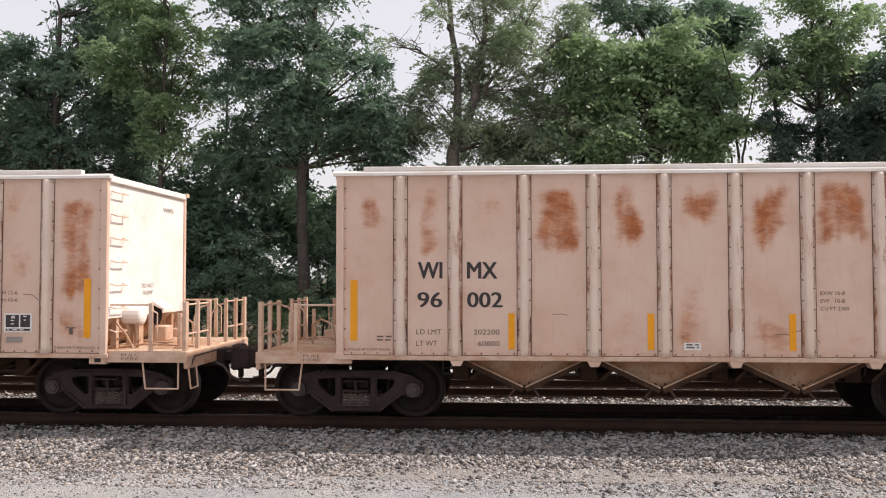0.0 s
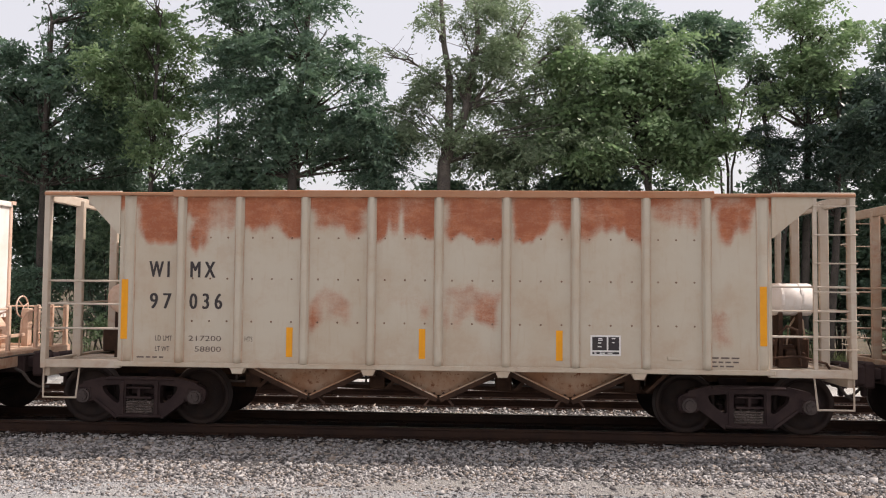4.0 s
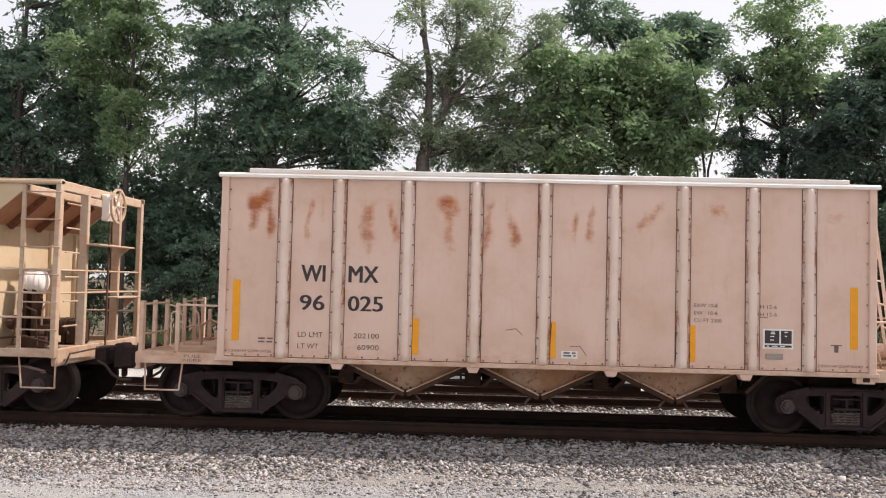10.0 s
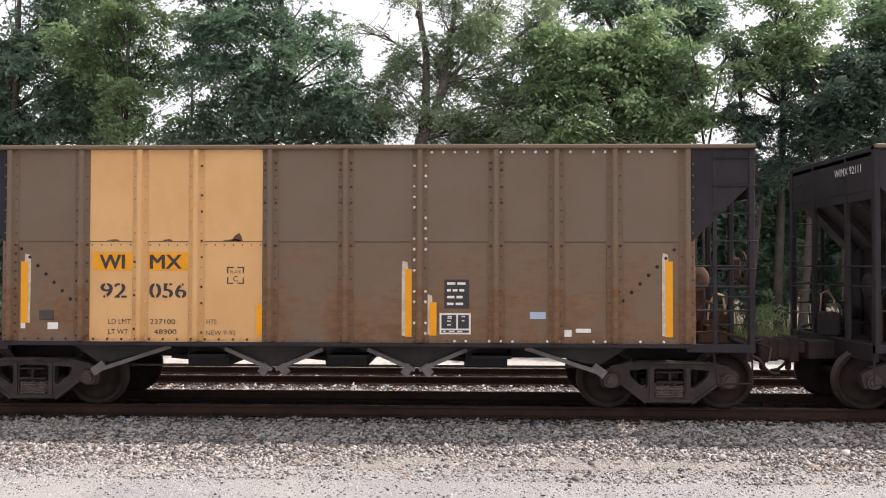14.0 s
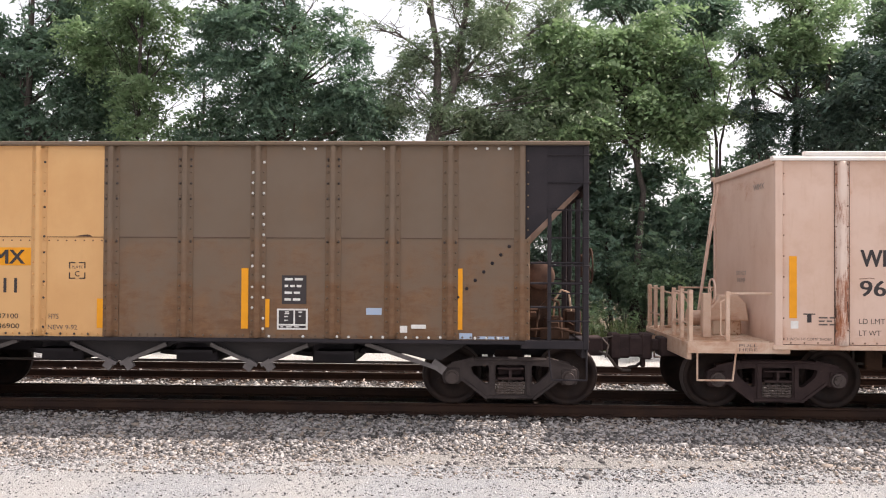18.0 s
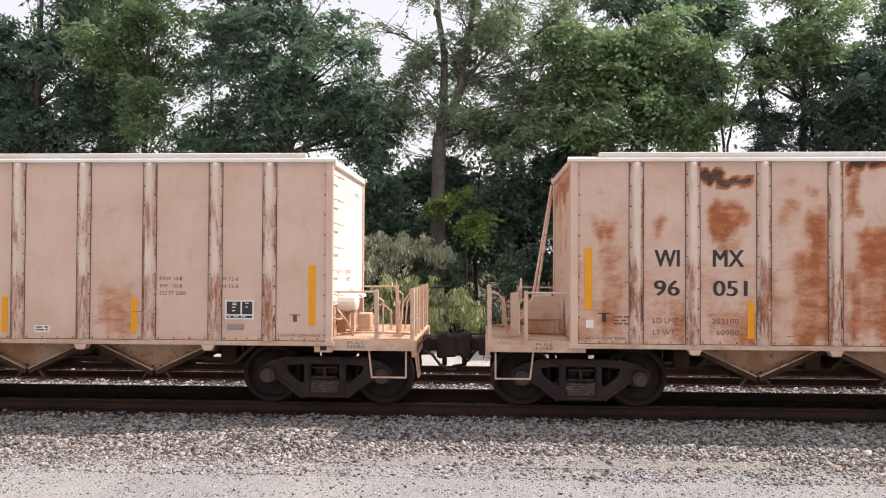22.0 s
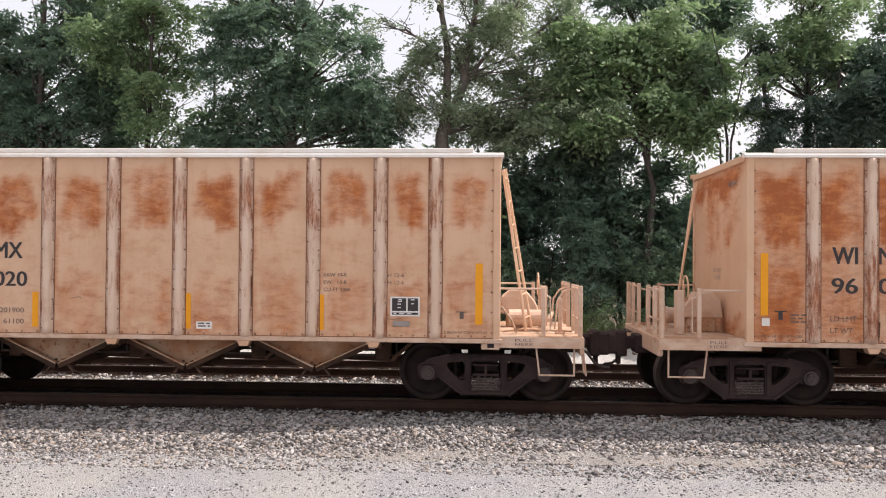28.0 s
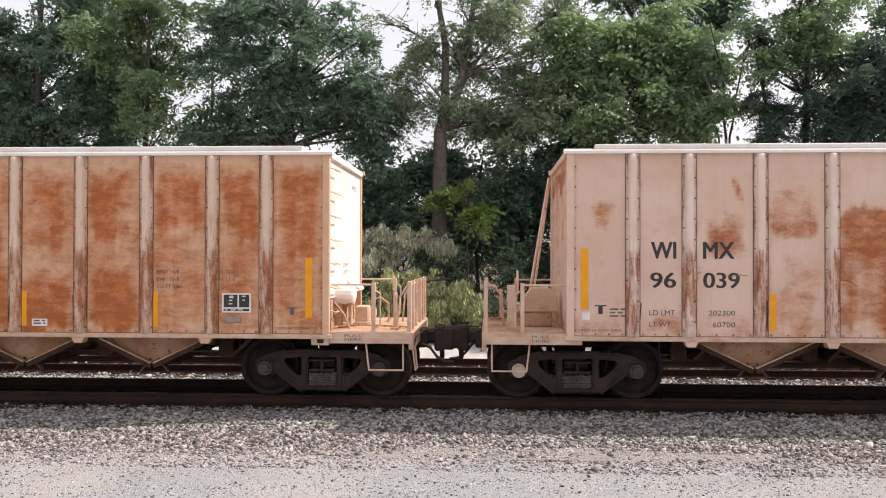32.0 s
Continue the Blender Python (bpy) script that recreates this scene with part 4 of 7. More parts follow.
def cream_end(car, s, ladder, m, rust=0.75):
    """End wall, platform, railings, steps; ladder: leaning ladder and brake gear, or rungs on the wall."""
    # The end towards the sun takes the whitened copy of the car's paint.
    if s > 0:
        part("end_wall", boxed(4.77, 4.80, -1.54, 1.54, 1.56, 3.70), M_SUNLIT, car, "white painted end wall with faded stencils")
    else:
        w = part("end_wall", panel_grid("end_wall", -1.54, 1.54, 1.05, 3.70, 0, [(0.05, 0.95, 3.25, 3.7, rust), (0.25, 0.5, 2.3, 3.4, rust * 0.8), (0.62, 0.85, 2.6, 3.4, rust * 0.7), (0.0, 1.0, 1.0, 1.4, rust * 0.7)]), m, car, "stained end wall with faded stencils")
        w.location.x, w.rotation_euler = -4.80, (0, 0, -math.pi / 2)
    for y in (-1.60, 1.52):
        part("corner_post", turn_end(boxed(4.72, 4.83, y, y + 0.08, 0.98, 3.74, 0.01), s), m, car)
    part("end_chord", turn_end(boxed(4.74, 4.85, -1.55, 1.55, 3.66, 3.76, 0.01), s), M_SUNLIT if s > 0 else m, car)
    deck = part("platform_deck", turn_end(boxed(4.82, 6.05, -1.52, 1.52, 1.03, 1.07, 0.006), s), M_CHUTE, car, "rusty steel end platform")
    for y in (-1.55, 1.52):
        part("platform_apron", turn_end(boxed(4.60, 6.06, y, y + 0.03, 0.90, 1.06), s), M_DIRTY, car)
    part("end_sill", turn_end(boxed(6.0, 6.07, -1.5, 1.5, 0.80, 1.06, 0.01), s), M_DIRTY, car)
    bm = boxed(4.55, 4.82, -1.57, -1.42, 0.87, 1.0, 0.01)
    pad = part("jacking_pad", turn_end(bm, s), M_DIRTY, car)
    # No hollow is cut: a black block gives the recess its shade.
    part("pad_recess", turn_end(box(boxed(4.64, 4.74, -1.576, -1.56, 0.90, 0.965, 0.004), 4.64, 4.74, 1.40, 1.41, 0.90, 0.965), s), M_BLACKCAR, pad)
    for y in (-1.46, 1.46):
        part("handrail", turn_end(rods([(4.83, y, 1.77), (5.47, y, 1.77)], 0.016), s), M_DIRTY, car)
        part("rail_post", turn_end(boxed(5.44, 5.50, y - 0.025, y + 0.025, 0.93, 1.80, 0.006), s), M_DIRTY, car)
        part("grab_iron", turn_end(rods([(5.50, y, 1.68), (5.57, y, 1.64), (5.57, y, 1.16), (5.50, y, 1.14)], 0.011, 5), s), M_DIRTY, car)
    for y in (-1.45, -0.95, -0.42, 0.42, 0.95, 1.45):
        w = 0.055 if abs(y) > 1.2 else 0.03
        part("end_post", turn_end(boxed(5.98, 6.04, y - w, y + w, 1.06, 1.82, 0.006), s), M_DIRTY, car)
    for z in (1.32, 1.77):
        for y in (-1.45, 0.42):
            part("end_rail", turn_end(rods([(6.0, y, z), (6.0, y + 1.03, z)], 0.016), s), M_DIRTY, car)
    for y in (-0.40, 0.40):
        part("loop_rail", turn_end(rods([(6.0, y, 1.74), (5.86, y, 1.70), (5.76, y, 1.55), (5.72, y, 1.08)], 0.015), s), M_DIRTY, car)
    sill_step(car, 5.36, 5.92, 0.50, 0.92, s, -1.50, M_DIRTY)
    sill_step(car, 5.36, 5.92, 0.50, 0.92, s, 1.50, M_DIRTY)
    part("tread_step", turn_end(rods([(6.05, -1.45, 0.9), (6.10, -1.45, 0.5), (6.10, -1.15, 0.5), (6.06, -1.15, 0.9)], 0.014), s), M_DIRTY, car)
    # Pipes and rods on the deck, the foot of the slope behind them.
    if s > 0:
        part("slope_underside", turn_end(prism([(4.795, 1.56), (4.28, 1.07), (4.24, 1.07), (4.765, 1.58)], -1.54, 1.54), s), M_CHUTE, car, "rusty slope sheet under the end wall")
        part("deck_inside", turn_end(boxed(4.2, 4.82, -1.52, 1.52, 1.03, 1.068), s), M_CHUTE, car)
    for y in (-1.1, -0.35, 0.35, 1.1) if s > 0 else ():
        part("slope_stay", turn_end(boxed(4.68, 4.78, y - 0.05, y + 0.05, 1.068, 1.56, 0.008), s), M_CHUTE, car)
    for p in ([(4.86, -1.05, 1.10), (5.2, -1.08, 1.14), (5.55, -0.95, 1.12), (5.95, -0.9, 1.10)], [(5.1, 0.3, 1.10), (5.15, 0.3, 1.42), (5.35, 0.25, 1.50), (5.5, 0.2, 1.40), (5.5, 0.2, 1.08)], [(4.84, -1.3, 1.5), (5.0, -1.28, 1.3), (5.08, -1.2, 1.09)]):
        part("brake_pipe", turn_end(rods(p, 0.017, 6), s), M_CHUTE, car)
    part("coupling_chain_post", turn_end(box(boxed(5.72, 5.78, -1.05, -0.98, 1.07, 1.62, 0.006), 5.68, 5.82, -1.10, -0.93, 1.07, 1.10), s), M_DIRTY, car)
    if ladder:
        lean_ladder(car, s, m)
        saddle = [(4.84, 1.30), (4.88, 1.58), (5.02, 1.71), (5.28, 1.70), (5.44, 1.50), (5.52, 1.30)]
        part("slope_saddle", turn_end(prism(saddle, 0.15, 0.45, 0.02), s), M_DIRTY, car, "cast saddle under the slope sheet")
        part("saddle_foot", turn_end(boxed(4.95, 5.40, 0.18, 0.42, 1.07, 1.31, 0.02), s), M_CHUTE, car)
        bm = rod(bmesh.new(), (4.98, -0.55, 1.28), (5.5, -0.55, 1.28), 0.13, 16)
        rod(bm, (5.5, -0.55, 1.28), (5.56, -0.55, 1.28), 0.15, 16)
        part("brake_cylinder", turn_end(bm, s), M_DIRTY, car, "cream painted brake cylinder")
        part("brake_lever", turn_end(bar(boxed(5.1, 5.2, -0.5, -0.3, 1.07, 1.2), (5.6, -0.6, 1.25), (5.75, 0.5, 1.3), 0.05, 0.05), s), M_DIRTY, car)
        part("brake_stand", turn_end(boxed(5.55, 5.68, 0.75, 0.9, 1.07, 1.75, 0.01), s), M_DIRTY, car)
        wheel = part("brake_wheel", turn_end(ring_mesh((5.52, 0.82, 1.78), 0.19, 0.014), s), m, car, "rusty hand brake wheel")
        for k in range(3):
            a = 2.1 * k + 0.3
            part("spoke", turn_end(rods([(5.52, 0.82 + 0.19 * math.cos(a), 1.78 + 0.19 * math.sin(a)), (5.54, 0.82, 1.78)], 0.010, 5), s), m, wheel)
    else:
        wall_rungs(car, s, 4.80, m)
        bm = rod(bmesh.new(), (4.78, -0.85, 1.60), (5.06, -0.85, 1.60), 0.16, 16)
        bmesh.ops.create_uvsphere(bm, u_segments=14, v_segments=8, radius=0.16, matrix=Matrix.Translation((5.06, -0.85, 1.60)) @ Matrix.Diagonal((0.35, 1, 1, 1)))
        # Sunlight is in the paint of the sunward tank; the other keeps m.
        part("air_reservoir", turn_end(bm, s), M_SUNLIT if s > 0 else m, car, "cream painted air reservoir")
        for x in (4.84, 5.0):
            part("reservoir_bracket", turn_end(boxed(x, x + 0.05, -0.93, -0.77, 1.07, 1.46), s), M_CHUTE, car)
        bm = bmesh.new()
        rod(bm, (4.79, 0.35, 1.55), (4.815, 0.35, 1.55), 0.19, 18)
        # The opening's inner shade is a solid black disc on the wall.
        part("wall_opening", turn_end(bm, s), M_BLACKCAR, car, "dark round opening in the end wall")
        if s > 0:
            part("opening_hood", turn_end(prism([(4.80, 1.80), (5.02, 1.66), (5.02, 1.62), (4.80, 1.72)], 0.12, 0.6, 0.01), s), M_SUNLIT, car)
        part("brake_valve", turn_end(box(boxed(5.0, 5.22, -0.25, 0.05, 1.12, 1.38, 0.02), 5.05, 5.3, 0.05, 0.22, 1.18, 1.32, 0.02), s), M_DIRTY, car)


def cream_rivets():
    spots = []
    for x in [-4.70, 4.70] + [p + d for p in C_POSTS for d in (-0.082, 0.082)]:
        spots += [(x, 1.12 + 0.3 * k + (0.13 if round(x * 100) % 2 else 0.0)) for k in range(9)]
    for a, b in zip([-4.75] + C_POSTS, C_POSTS + [4.75]):
        n = max(2, int((b - a) / 0.26))
        spots += [(a + 0.15 + (b - a - 0.3) * k / n, 1.065) for k in range(n + 1)]
    return rivets_mesh(spots, C_FACE - 0.0085, 0.014, 0.010)


def cream_seams():
    """The thin dark laps along both edges of every post, and under the sheets' foot."""
    bm = bmesh.new()
    for x in C_POSTS:
        for d in (-0.106, 0.106):
            box(bm, x + d - 0.0035, x + d + 0.0035, C_FACE - 0.0095, C_FACE, 1.035, 3.70)
    box(bm, -4.80, 4.80, C_FACE - 0.004, C_FACE, 1.033, 1.041)
    return bm


def cream_car(number, centre, leaning_right, stains, m, load, tare, label, tee=False, mx=-2.87, strips=(-2.27, -0.25, 1.76), post_stains=(), tall=(1.27, 1.27)):
    """tall: the feet of the two long strips; number: (first pair, rest); stains: bay -> list of (u0, u1, z0, z1, strength)."""
    car = tagged(empty("hopper_car"), label, "freight car", "cars of the train")
    edges = [-4.80] + C_POSTS + [4.80]
    for k, (a, b) in enumerate(zip(edges, edges[1:])):
        # Edge and foot stains hold rust together with the shade beside posts and sill.
        part("side_panel", panel_grid("side_panel", a, b, 1.03, 3.71, C_FACE, stains.get(k, []) + stains.get(-1, []) + [(-0.3, 0.10, 1.0, 3.7, 0.48), (0.91, 1.3, 1.0, 3.6, 0.46), (0.0, 1.0, 0.9, 1.07, 0.5)]), m, car)
    for x in C_POSTS:
        p = part("side_post", post_data("cream_post", m, 0.115, 0.068, 0.045, 1.03, 3.70, C_FACE, stains=post_stains), None, car)
        p.location.x = x
    if "cream_rivets" not in SHARED:
        SHARED["cream_rivets"] = cream_rivets()
        SHARED["cream_rivets"].materials.append(M_RIVET)
    tagged(part("rivets", SHARED["cream_rivets"], None, car), kind="stuff")
    tagged(part("lap_seams", shared("rusty_seams" if m is M_WHITE_RUSTY else "cream_seams", cream_seams, M_PLATE if m is M_WHITE_RUSTY else M_STRUT), None, car), kind="stuff")
    part("side_sill", boxed(-4.86, 4.86, -1.61, -1.50, 0.965, 1.032, 0.008), M_DIRTY, car)
    # Chord and cap are coloured whiter than the sides to look sunlit.
    part("top_chord", prism_x([(-1.50, 3.705), (-1.63, 3.705), (-1.63, 3.745), (-1.60, 3.775), (-1.50, 3.775)], -4.87, 4.87), M_SUNLIT, car, "bright worn top chord")
    part("top_cap", boxed(-4.42, 4.42, -1.61, -1.51, 3.775, 3.84, 0.008), M_SUNLIT, car)
    far = boxed(-4.80, 4.80, 1.545, 1.56, 1.0, 3.71)
    for x in C_POSTS:
        box(far, x - 0.06, x + 0.06, 1.56, 1.62, 1.03, 3.70)
    box(far, -4.87, 4.87, 1.50, 1.63, 3.705, 3.775)
    box(far, -4.86, 4.86, 1.50, 1.61, 0.965, 1.032)
    part("far_side_wall", far, m, car)
    part("slope_floor", prism([(-4.78, 2.9), (-3.0, 1.05), (3.0, 1.05), (4.78, 2.9), (4.78, 2.86), (3.0, 1.0), (-3.0, 1.0), (-4.78, 2.86)], -1.54, 1.54), m, car)
    for x in (-2.03, 0.0, 2.01):
        v_hopper(car, x, M_HOPPER)
    for x in (-3.03, -1.02, 1.0, 2.95):
        part("sill_bracket", prism([(x - 0.10, 0.965), (x + 0.10, 0.965), (x + 0.06, 0.885), (x - 0.06, 0.885)], -1.60, -1.44), m, car)
    underframe(car, 5.6)
    cream_end(car, 1, leaning_right, m)
    cream_end(car, -1, not leaning_right, m, {"014": 0.28, "047": 0.4, "002": 0.45, "025": 0.5}.get(number[1], 0.8))
    for s in (-1, 1):
        coupler(car, s, 6.60)
    y, t = C_FACE - 0.004, C_FACE - 0.002
    yellow_strip(car, -4.62, tall[0], tall[0] + 0.90, t, 0.108)
    yellow_strip(car, 4.46, tall[1], tall[1] + 0.90, t, 0.108)
    if tee:
        part("paint_patch", boxed(-4.60, -4.49, t - 0.003, t, 1.27, 1.38), M_STENCIL, car)
    for x in strips:
        yellow_strip(car, x, 1.13, 1.66, t)
    lettering("WI", -3.60, 2.17, 0.245, 0.35, y, car, M_INK, 0.009)
    lettering("MX", mx, 2.17, 0.245, 0.435, y, car, M_INK, 0.009)
    lettering(number[0], -3.61, 1.745, 0.225, 0.36, y, car, M_INK, 0.009)
    lettering(number[1], mx, 1.745, 0.225, 0.51 if "1" not in number[1] else 0.48, y, car, M_INK, 0.009)
    lettering("LD LMT", -3.63, 1.345, 0.075, 0.37, y, car, M_INK_FADED)
    lettering("LT WT", -3.63, 1.175, 0.075, 0.31, y, car, M_INK_FADED)
    lx = min(mx, -2.87) + 0.09
    lettering(load, lx, 1.345, 0.075, 0.38, y, car, M_INK_FADED)
    lettering(tare, lx + 0.06, 1.175, 0.075, 0.32, y, car, M_INK_FADED)
    lettering("EXW 10-8", 2.20, 1.93, 0.055, 0.34, y, car, M_INK_FADED)
    lettering("EW   10-8", 2.20, 1.82, 0.055, 0.34, y, car, M_INK_FADED)
    lettering("CU FT 2300", 2.20, 1.71, 0.055, 0.40, y, car, M_INK_FADED)
    lettering("H 12-6", 3.16, 1.93, 0.055, 0.24, y, car, M_INK_FADED)
    lettering("H 12-6", 3.16, 1.82, 0.055, 0.24, y, car, M_INK_FADED)
    data_plate(car, 3.20, 1.35, t)
    part("card_holder", boxed(3.24, 3.49, t - 0.02, t, 1.20, 1.28, 0.006), M_GREYTIN, car)
    part("route_tag", boxed(0.27, 0.51, t - 0.006, t, 1.13, 1.24), M_STENCIL, car)
    faded_bars(car, 0.30, 1.20, 0.18, 2, t - 0.006, M_INK_FADED, 0.04)
    lettering("2 INCH HF COMP SHOES", -4.66, 1.10, 0.038, 0.64, y, car, M_INK_FADED)
    lettering("2 INCH HF COMP SHOES", 4.0, 1.10, 0.038, 0.64, y, car, M_INK_FADED)
    if not tee:
        faded_bars(car, -4.22, 1.30, 0.22, 2, t)
    if tee:
        lettering("T", -4.40, 1.36, 0.13, 0.13, y, car, M_INK, 0.02)
        faded_bars(car, -4.20, 1.42, 0.24, 3, t)
    lettering("T", 4.20, 1.32, 0.11, 0.12, y, car, M_INK_FADED, 0.02)
    for x in (-5.33, 5.05):
        lettering("PULL", x, 0.995, 0.04, 0.26, -1.552, car, M_INK_FADED)
        lettering("HERE", x, 0.935, 0.04, 0.26, -1.552, car, M_INK_FADED)
    end_words(car, 1)
    end_words(car, -1)
    # Gouges beside the posts and light scratches on the sheets.
    rng = random.Random(int(number[1]) * 3 + 1)
    for k in range(7):
        x, z = rng.choice(C_POSTS) + rng.choice((-0.10, 0.088, 0.105)), rng.uniform(1.08, 1.5)
        part("gouge", bar(bmesh.new(), (x, t - 0.0095, z), (x + rng.uniform(-0.02, 0.02), t - 0.0095, z + rng.uniform(0.08, 0.55)), 0.004, rng.uniform(0.006, 0.016), (1, 0, 0)), M_STRUT, car)
    for k in range(4):
        x, z = rng.uniform(-4.2, 4.0), rng.uniform(1.15, 2.0)
        part("scratch", rods([(x, t - 0.001, z), (x + 0.15, t - 0.001, z + rng.uniform(-0.02, 0.03)), (x + rng.uniform(0.18, 0.3), t - 0.001, z + rng.uniform(-0.15, 0.02))], 0.005, 4), M_RIVET, car)
    trucks = truck(car, -4.62, bright=number[1] == "039") + truck(car, 4.62)
    return car, centre, trucks


def post_data(name, m, *size, stains=()):
    key = name + m.name + repr(stains)
    if key not in SHARED:
        SHARED[key] = post_grid(*size, stains, seam=0.5 if name == "cream_post" else 0.45)
        SHARED[key].materials.append(POST_PAINT.get(m, m))
    return SHARED[key]


def end_words(car, s):
    """Stencilled words on the end wall with the rungs."""
    for words, y, z, h, w in (("DO NOT", -0.30, 2.02, 0.07, 0.5), ("HUMP", -0.25, 1.90, 0.07, 0.4)):
        o = lettering(words, 0, 0, h, w, 0, car, M_GREYTIN)
        o.location = (s * 4.806, s * y, z)
        o.rotation_euler = (0, 0, math.pi / 2 * s)
    o = lettering("WIMX", 0, 0, 0.09, 0.5, 0, car, M_GREYTIN)
    o.location = (s * 4.806, s * 0.55, 3.35)
    o.rotation_euler = (0, 0, math.pi / 2 * s)

# ------------------------------------------------------------------ the pale hopper car with open framed ends

P_POSTS = [-4.70, -3.895, -3.005, -2.005, -1.0, 0.003, 1.007, 2.022, 3.047, 3.92, 4.72]
P_FACE = -1.56


def open_end(car, s, half, end, top, ladder, m, m_slope, bars, line, m_bulk=None, bulk_ribs=0, wide=0.15, m_rib=None, rungs=7):
    """Open frame end of a hopper car: corner and middle posts, rails, slope sheet, ladder, tank."""
    t = 0.055
    for y in (-1.55, 1.55):
        part("end_post", turn_end(boxed(end - 0.085, end, y - t, y + t, 0.93, top - 0.03, 0.01), s), m, car)
        part("end_top_rail", turn_end(boxed(half, end, y - 0.055, y + 0.055, top - 0.08, top, 0.008), s), m, car)
        part("end_floor_rail", turn_end(boxed(half - 0.05, end, y - 0.05, y + 0.05, 0.94, 1.06, 0.008), s), m, car)
        for z in bars:
            part("side_rail", turn_end(rods([(half, y, z), (end - 0.04, y, z)], 0.017), s), m, car)
    for y in (-0.62, 0.62):
        part("middle_post", turn_end(boxed(end - wide, end - 0.01, y - 0.04, y + 0.04, 0.95, top - 0.06, 0.012), s), m, car)
    part("end_sill", turn_end(boxed(end - 0.10, end, -1.5, 1.5, 0.80, 1.06, 0.01), s), m, car)
    part("end_top_sheet", turn_end(boxed(end - 0.09, end - 0.02, -1.5, 1.5, top - 0.16, top - 0.01, 0.01), s), m, car)
    for z in bars[1:]:
        part("end_rail", turn_end(rods([(end - 0.03, -1.5, z), (end - 0.03, 1.5, z)], 0.016), s), m, car)
    part("end_floor", turn_end(boxed(half - 0.4, end - 0.1, -0.8, 0.8, 0.98, 1.03), s), m, car)
    (xa, za), (xb, zb) = line
    part("slope_sheet", turn_end(prism([(xa, za), (xb, zb), (xb - 0.03, zb + 0.03), (xa - 0.03, za + 0.04)], -1.53, 1.53), s), m_slope, car)
    for y in (-0.95, -0.1, 0.75):
        part("slope_rib", turn_end(bar(bmesh.new(), (xa - 0.02, y, za - 0.06), (xb + 0.05, y, zb - 0.03), 0.08, 0.09), s), m_rib or m_slope, car)
    part("slope_head_beam", turn_end(boxed(xa - 0.04, xa + 0.05, -1.5, 1.5, za - 0.05, top - 0.08, 0.01), s), m, car)
    part("end_bulkhead", turn_end(boxed(xb - 0.05, xb - 0.01, -1.5, 1.5, 1.0, zb), s), m_bulk or m, car)
    for k in range(bulk_ribs):
        y = -1.35 + 2.7 * k / (bulk_ribs - 1)
        part("bulkhead_rib", turn_end(boxed(xb - 0.01, xb + 0.05, y - 0.03, y + 0.03, 1.03, zb - 0.03, 0.006), s), m_bulk or m, car)
    # Ladder with its second stile inside the corner post.
    y = -1.57
    if ladder:
        part("ladder_stile", turn_end(boxed(end - 0.60, end - 0.545, y - 0.02, y + 0.02, 1.0, top - 0.02), s), m, car)
        n = rungs
        for k in range(n):
            z = 1.35 + (top - 1.55) * k / (n - 1)
            part("rung", turn_end(rods([(end - 0.60, y - 0.035, z), (end + 0.02, y - 0.035, z)], 0.012, 5), s), m, car)
    else:
        part("ladder_stile", turn_end(boxed(end - 0.60, end - 0.545, -y - 0.02, -y + 0.02, 1.0, top - 0.02), s), m, car)
        for k in range(7):
            z = 1.35 + (top - 1.55) * k / 6
            part("rung", turn_end(rods([(end - 0.60, -y + 0.035, z), (end + 0.02, -y + 0.035, z)], 0.012, 5), s), m, car)
    for k in range(6):
        z = 1.4 + (top - 1.75) * k / 5
        part("end_rung", turn_end(rods([(end + 0.03, -1.45, z), (end + 0.03, -1.0, z)], 0.012, 5), s), m, car)
    sill_step(car, end - 0.58, end - 0.02, 0.48, 0.96, s, -1.52, m)
    sill_step(car, end - 0.58, end - 0.02, 0.48, 0.96, s, 1.52, m)


def reservoir(car, s, x, y, z, r, length, m, name="air_reservoir", across=False):
    """Welded tank on two stands, along the car or across it."""
    d = Vector((0, 1, 0)) if across else Vector((1, 0, 0))
    a = Vector((x, y, z))
    b = a + d * length
    bm = rod(bmesh.new(), a, b, r, 20)
    flat = (1, 0.4, 1, 1) if across else (0.4, 1, 1, 1)
    for q in (a, b):
        bmesh.ops.create_uvsphere(bm, u_segments=18, v_segments=9, radius=r, matrix=Matrix.Translation(q) @ Matrix.Diagonal(flat))
    for f in bm.faces:
        f.smooth = True
    part(name, turn_end(bm, s), m, car, "welded steel air reservoir")
    for k in (0.25, 0.72):
        q = a + d * length * k
        part("tank_strap", turn_end(rod(bmesh.new(), q, q + d * 0.035, r + 0.008, 20), s), m, car)
        w = (r * 0.7, 0.03) if across else (0.03, r * 0.7)
        part("reservoir_stand", turn_end(boxed(q.x - w[0], q.x + w[0], q.y - w[1], q.y + w[1], 1.02, z - r * 0.6), s), M_UNDER, car)


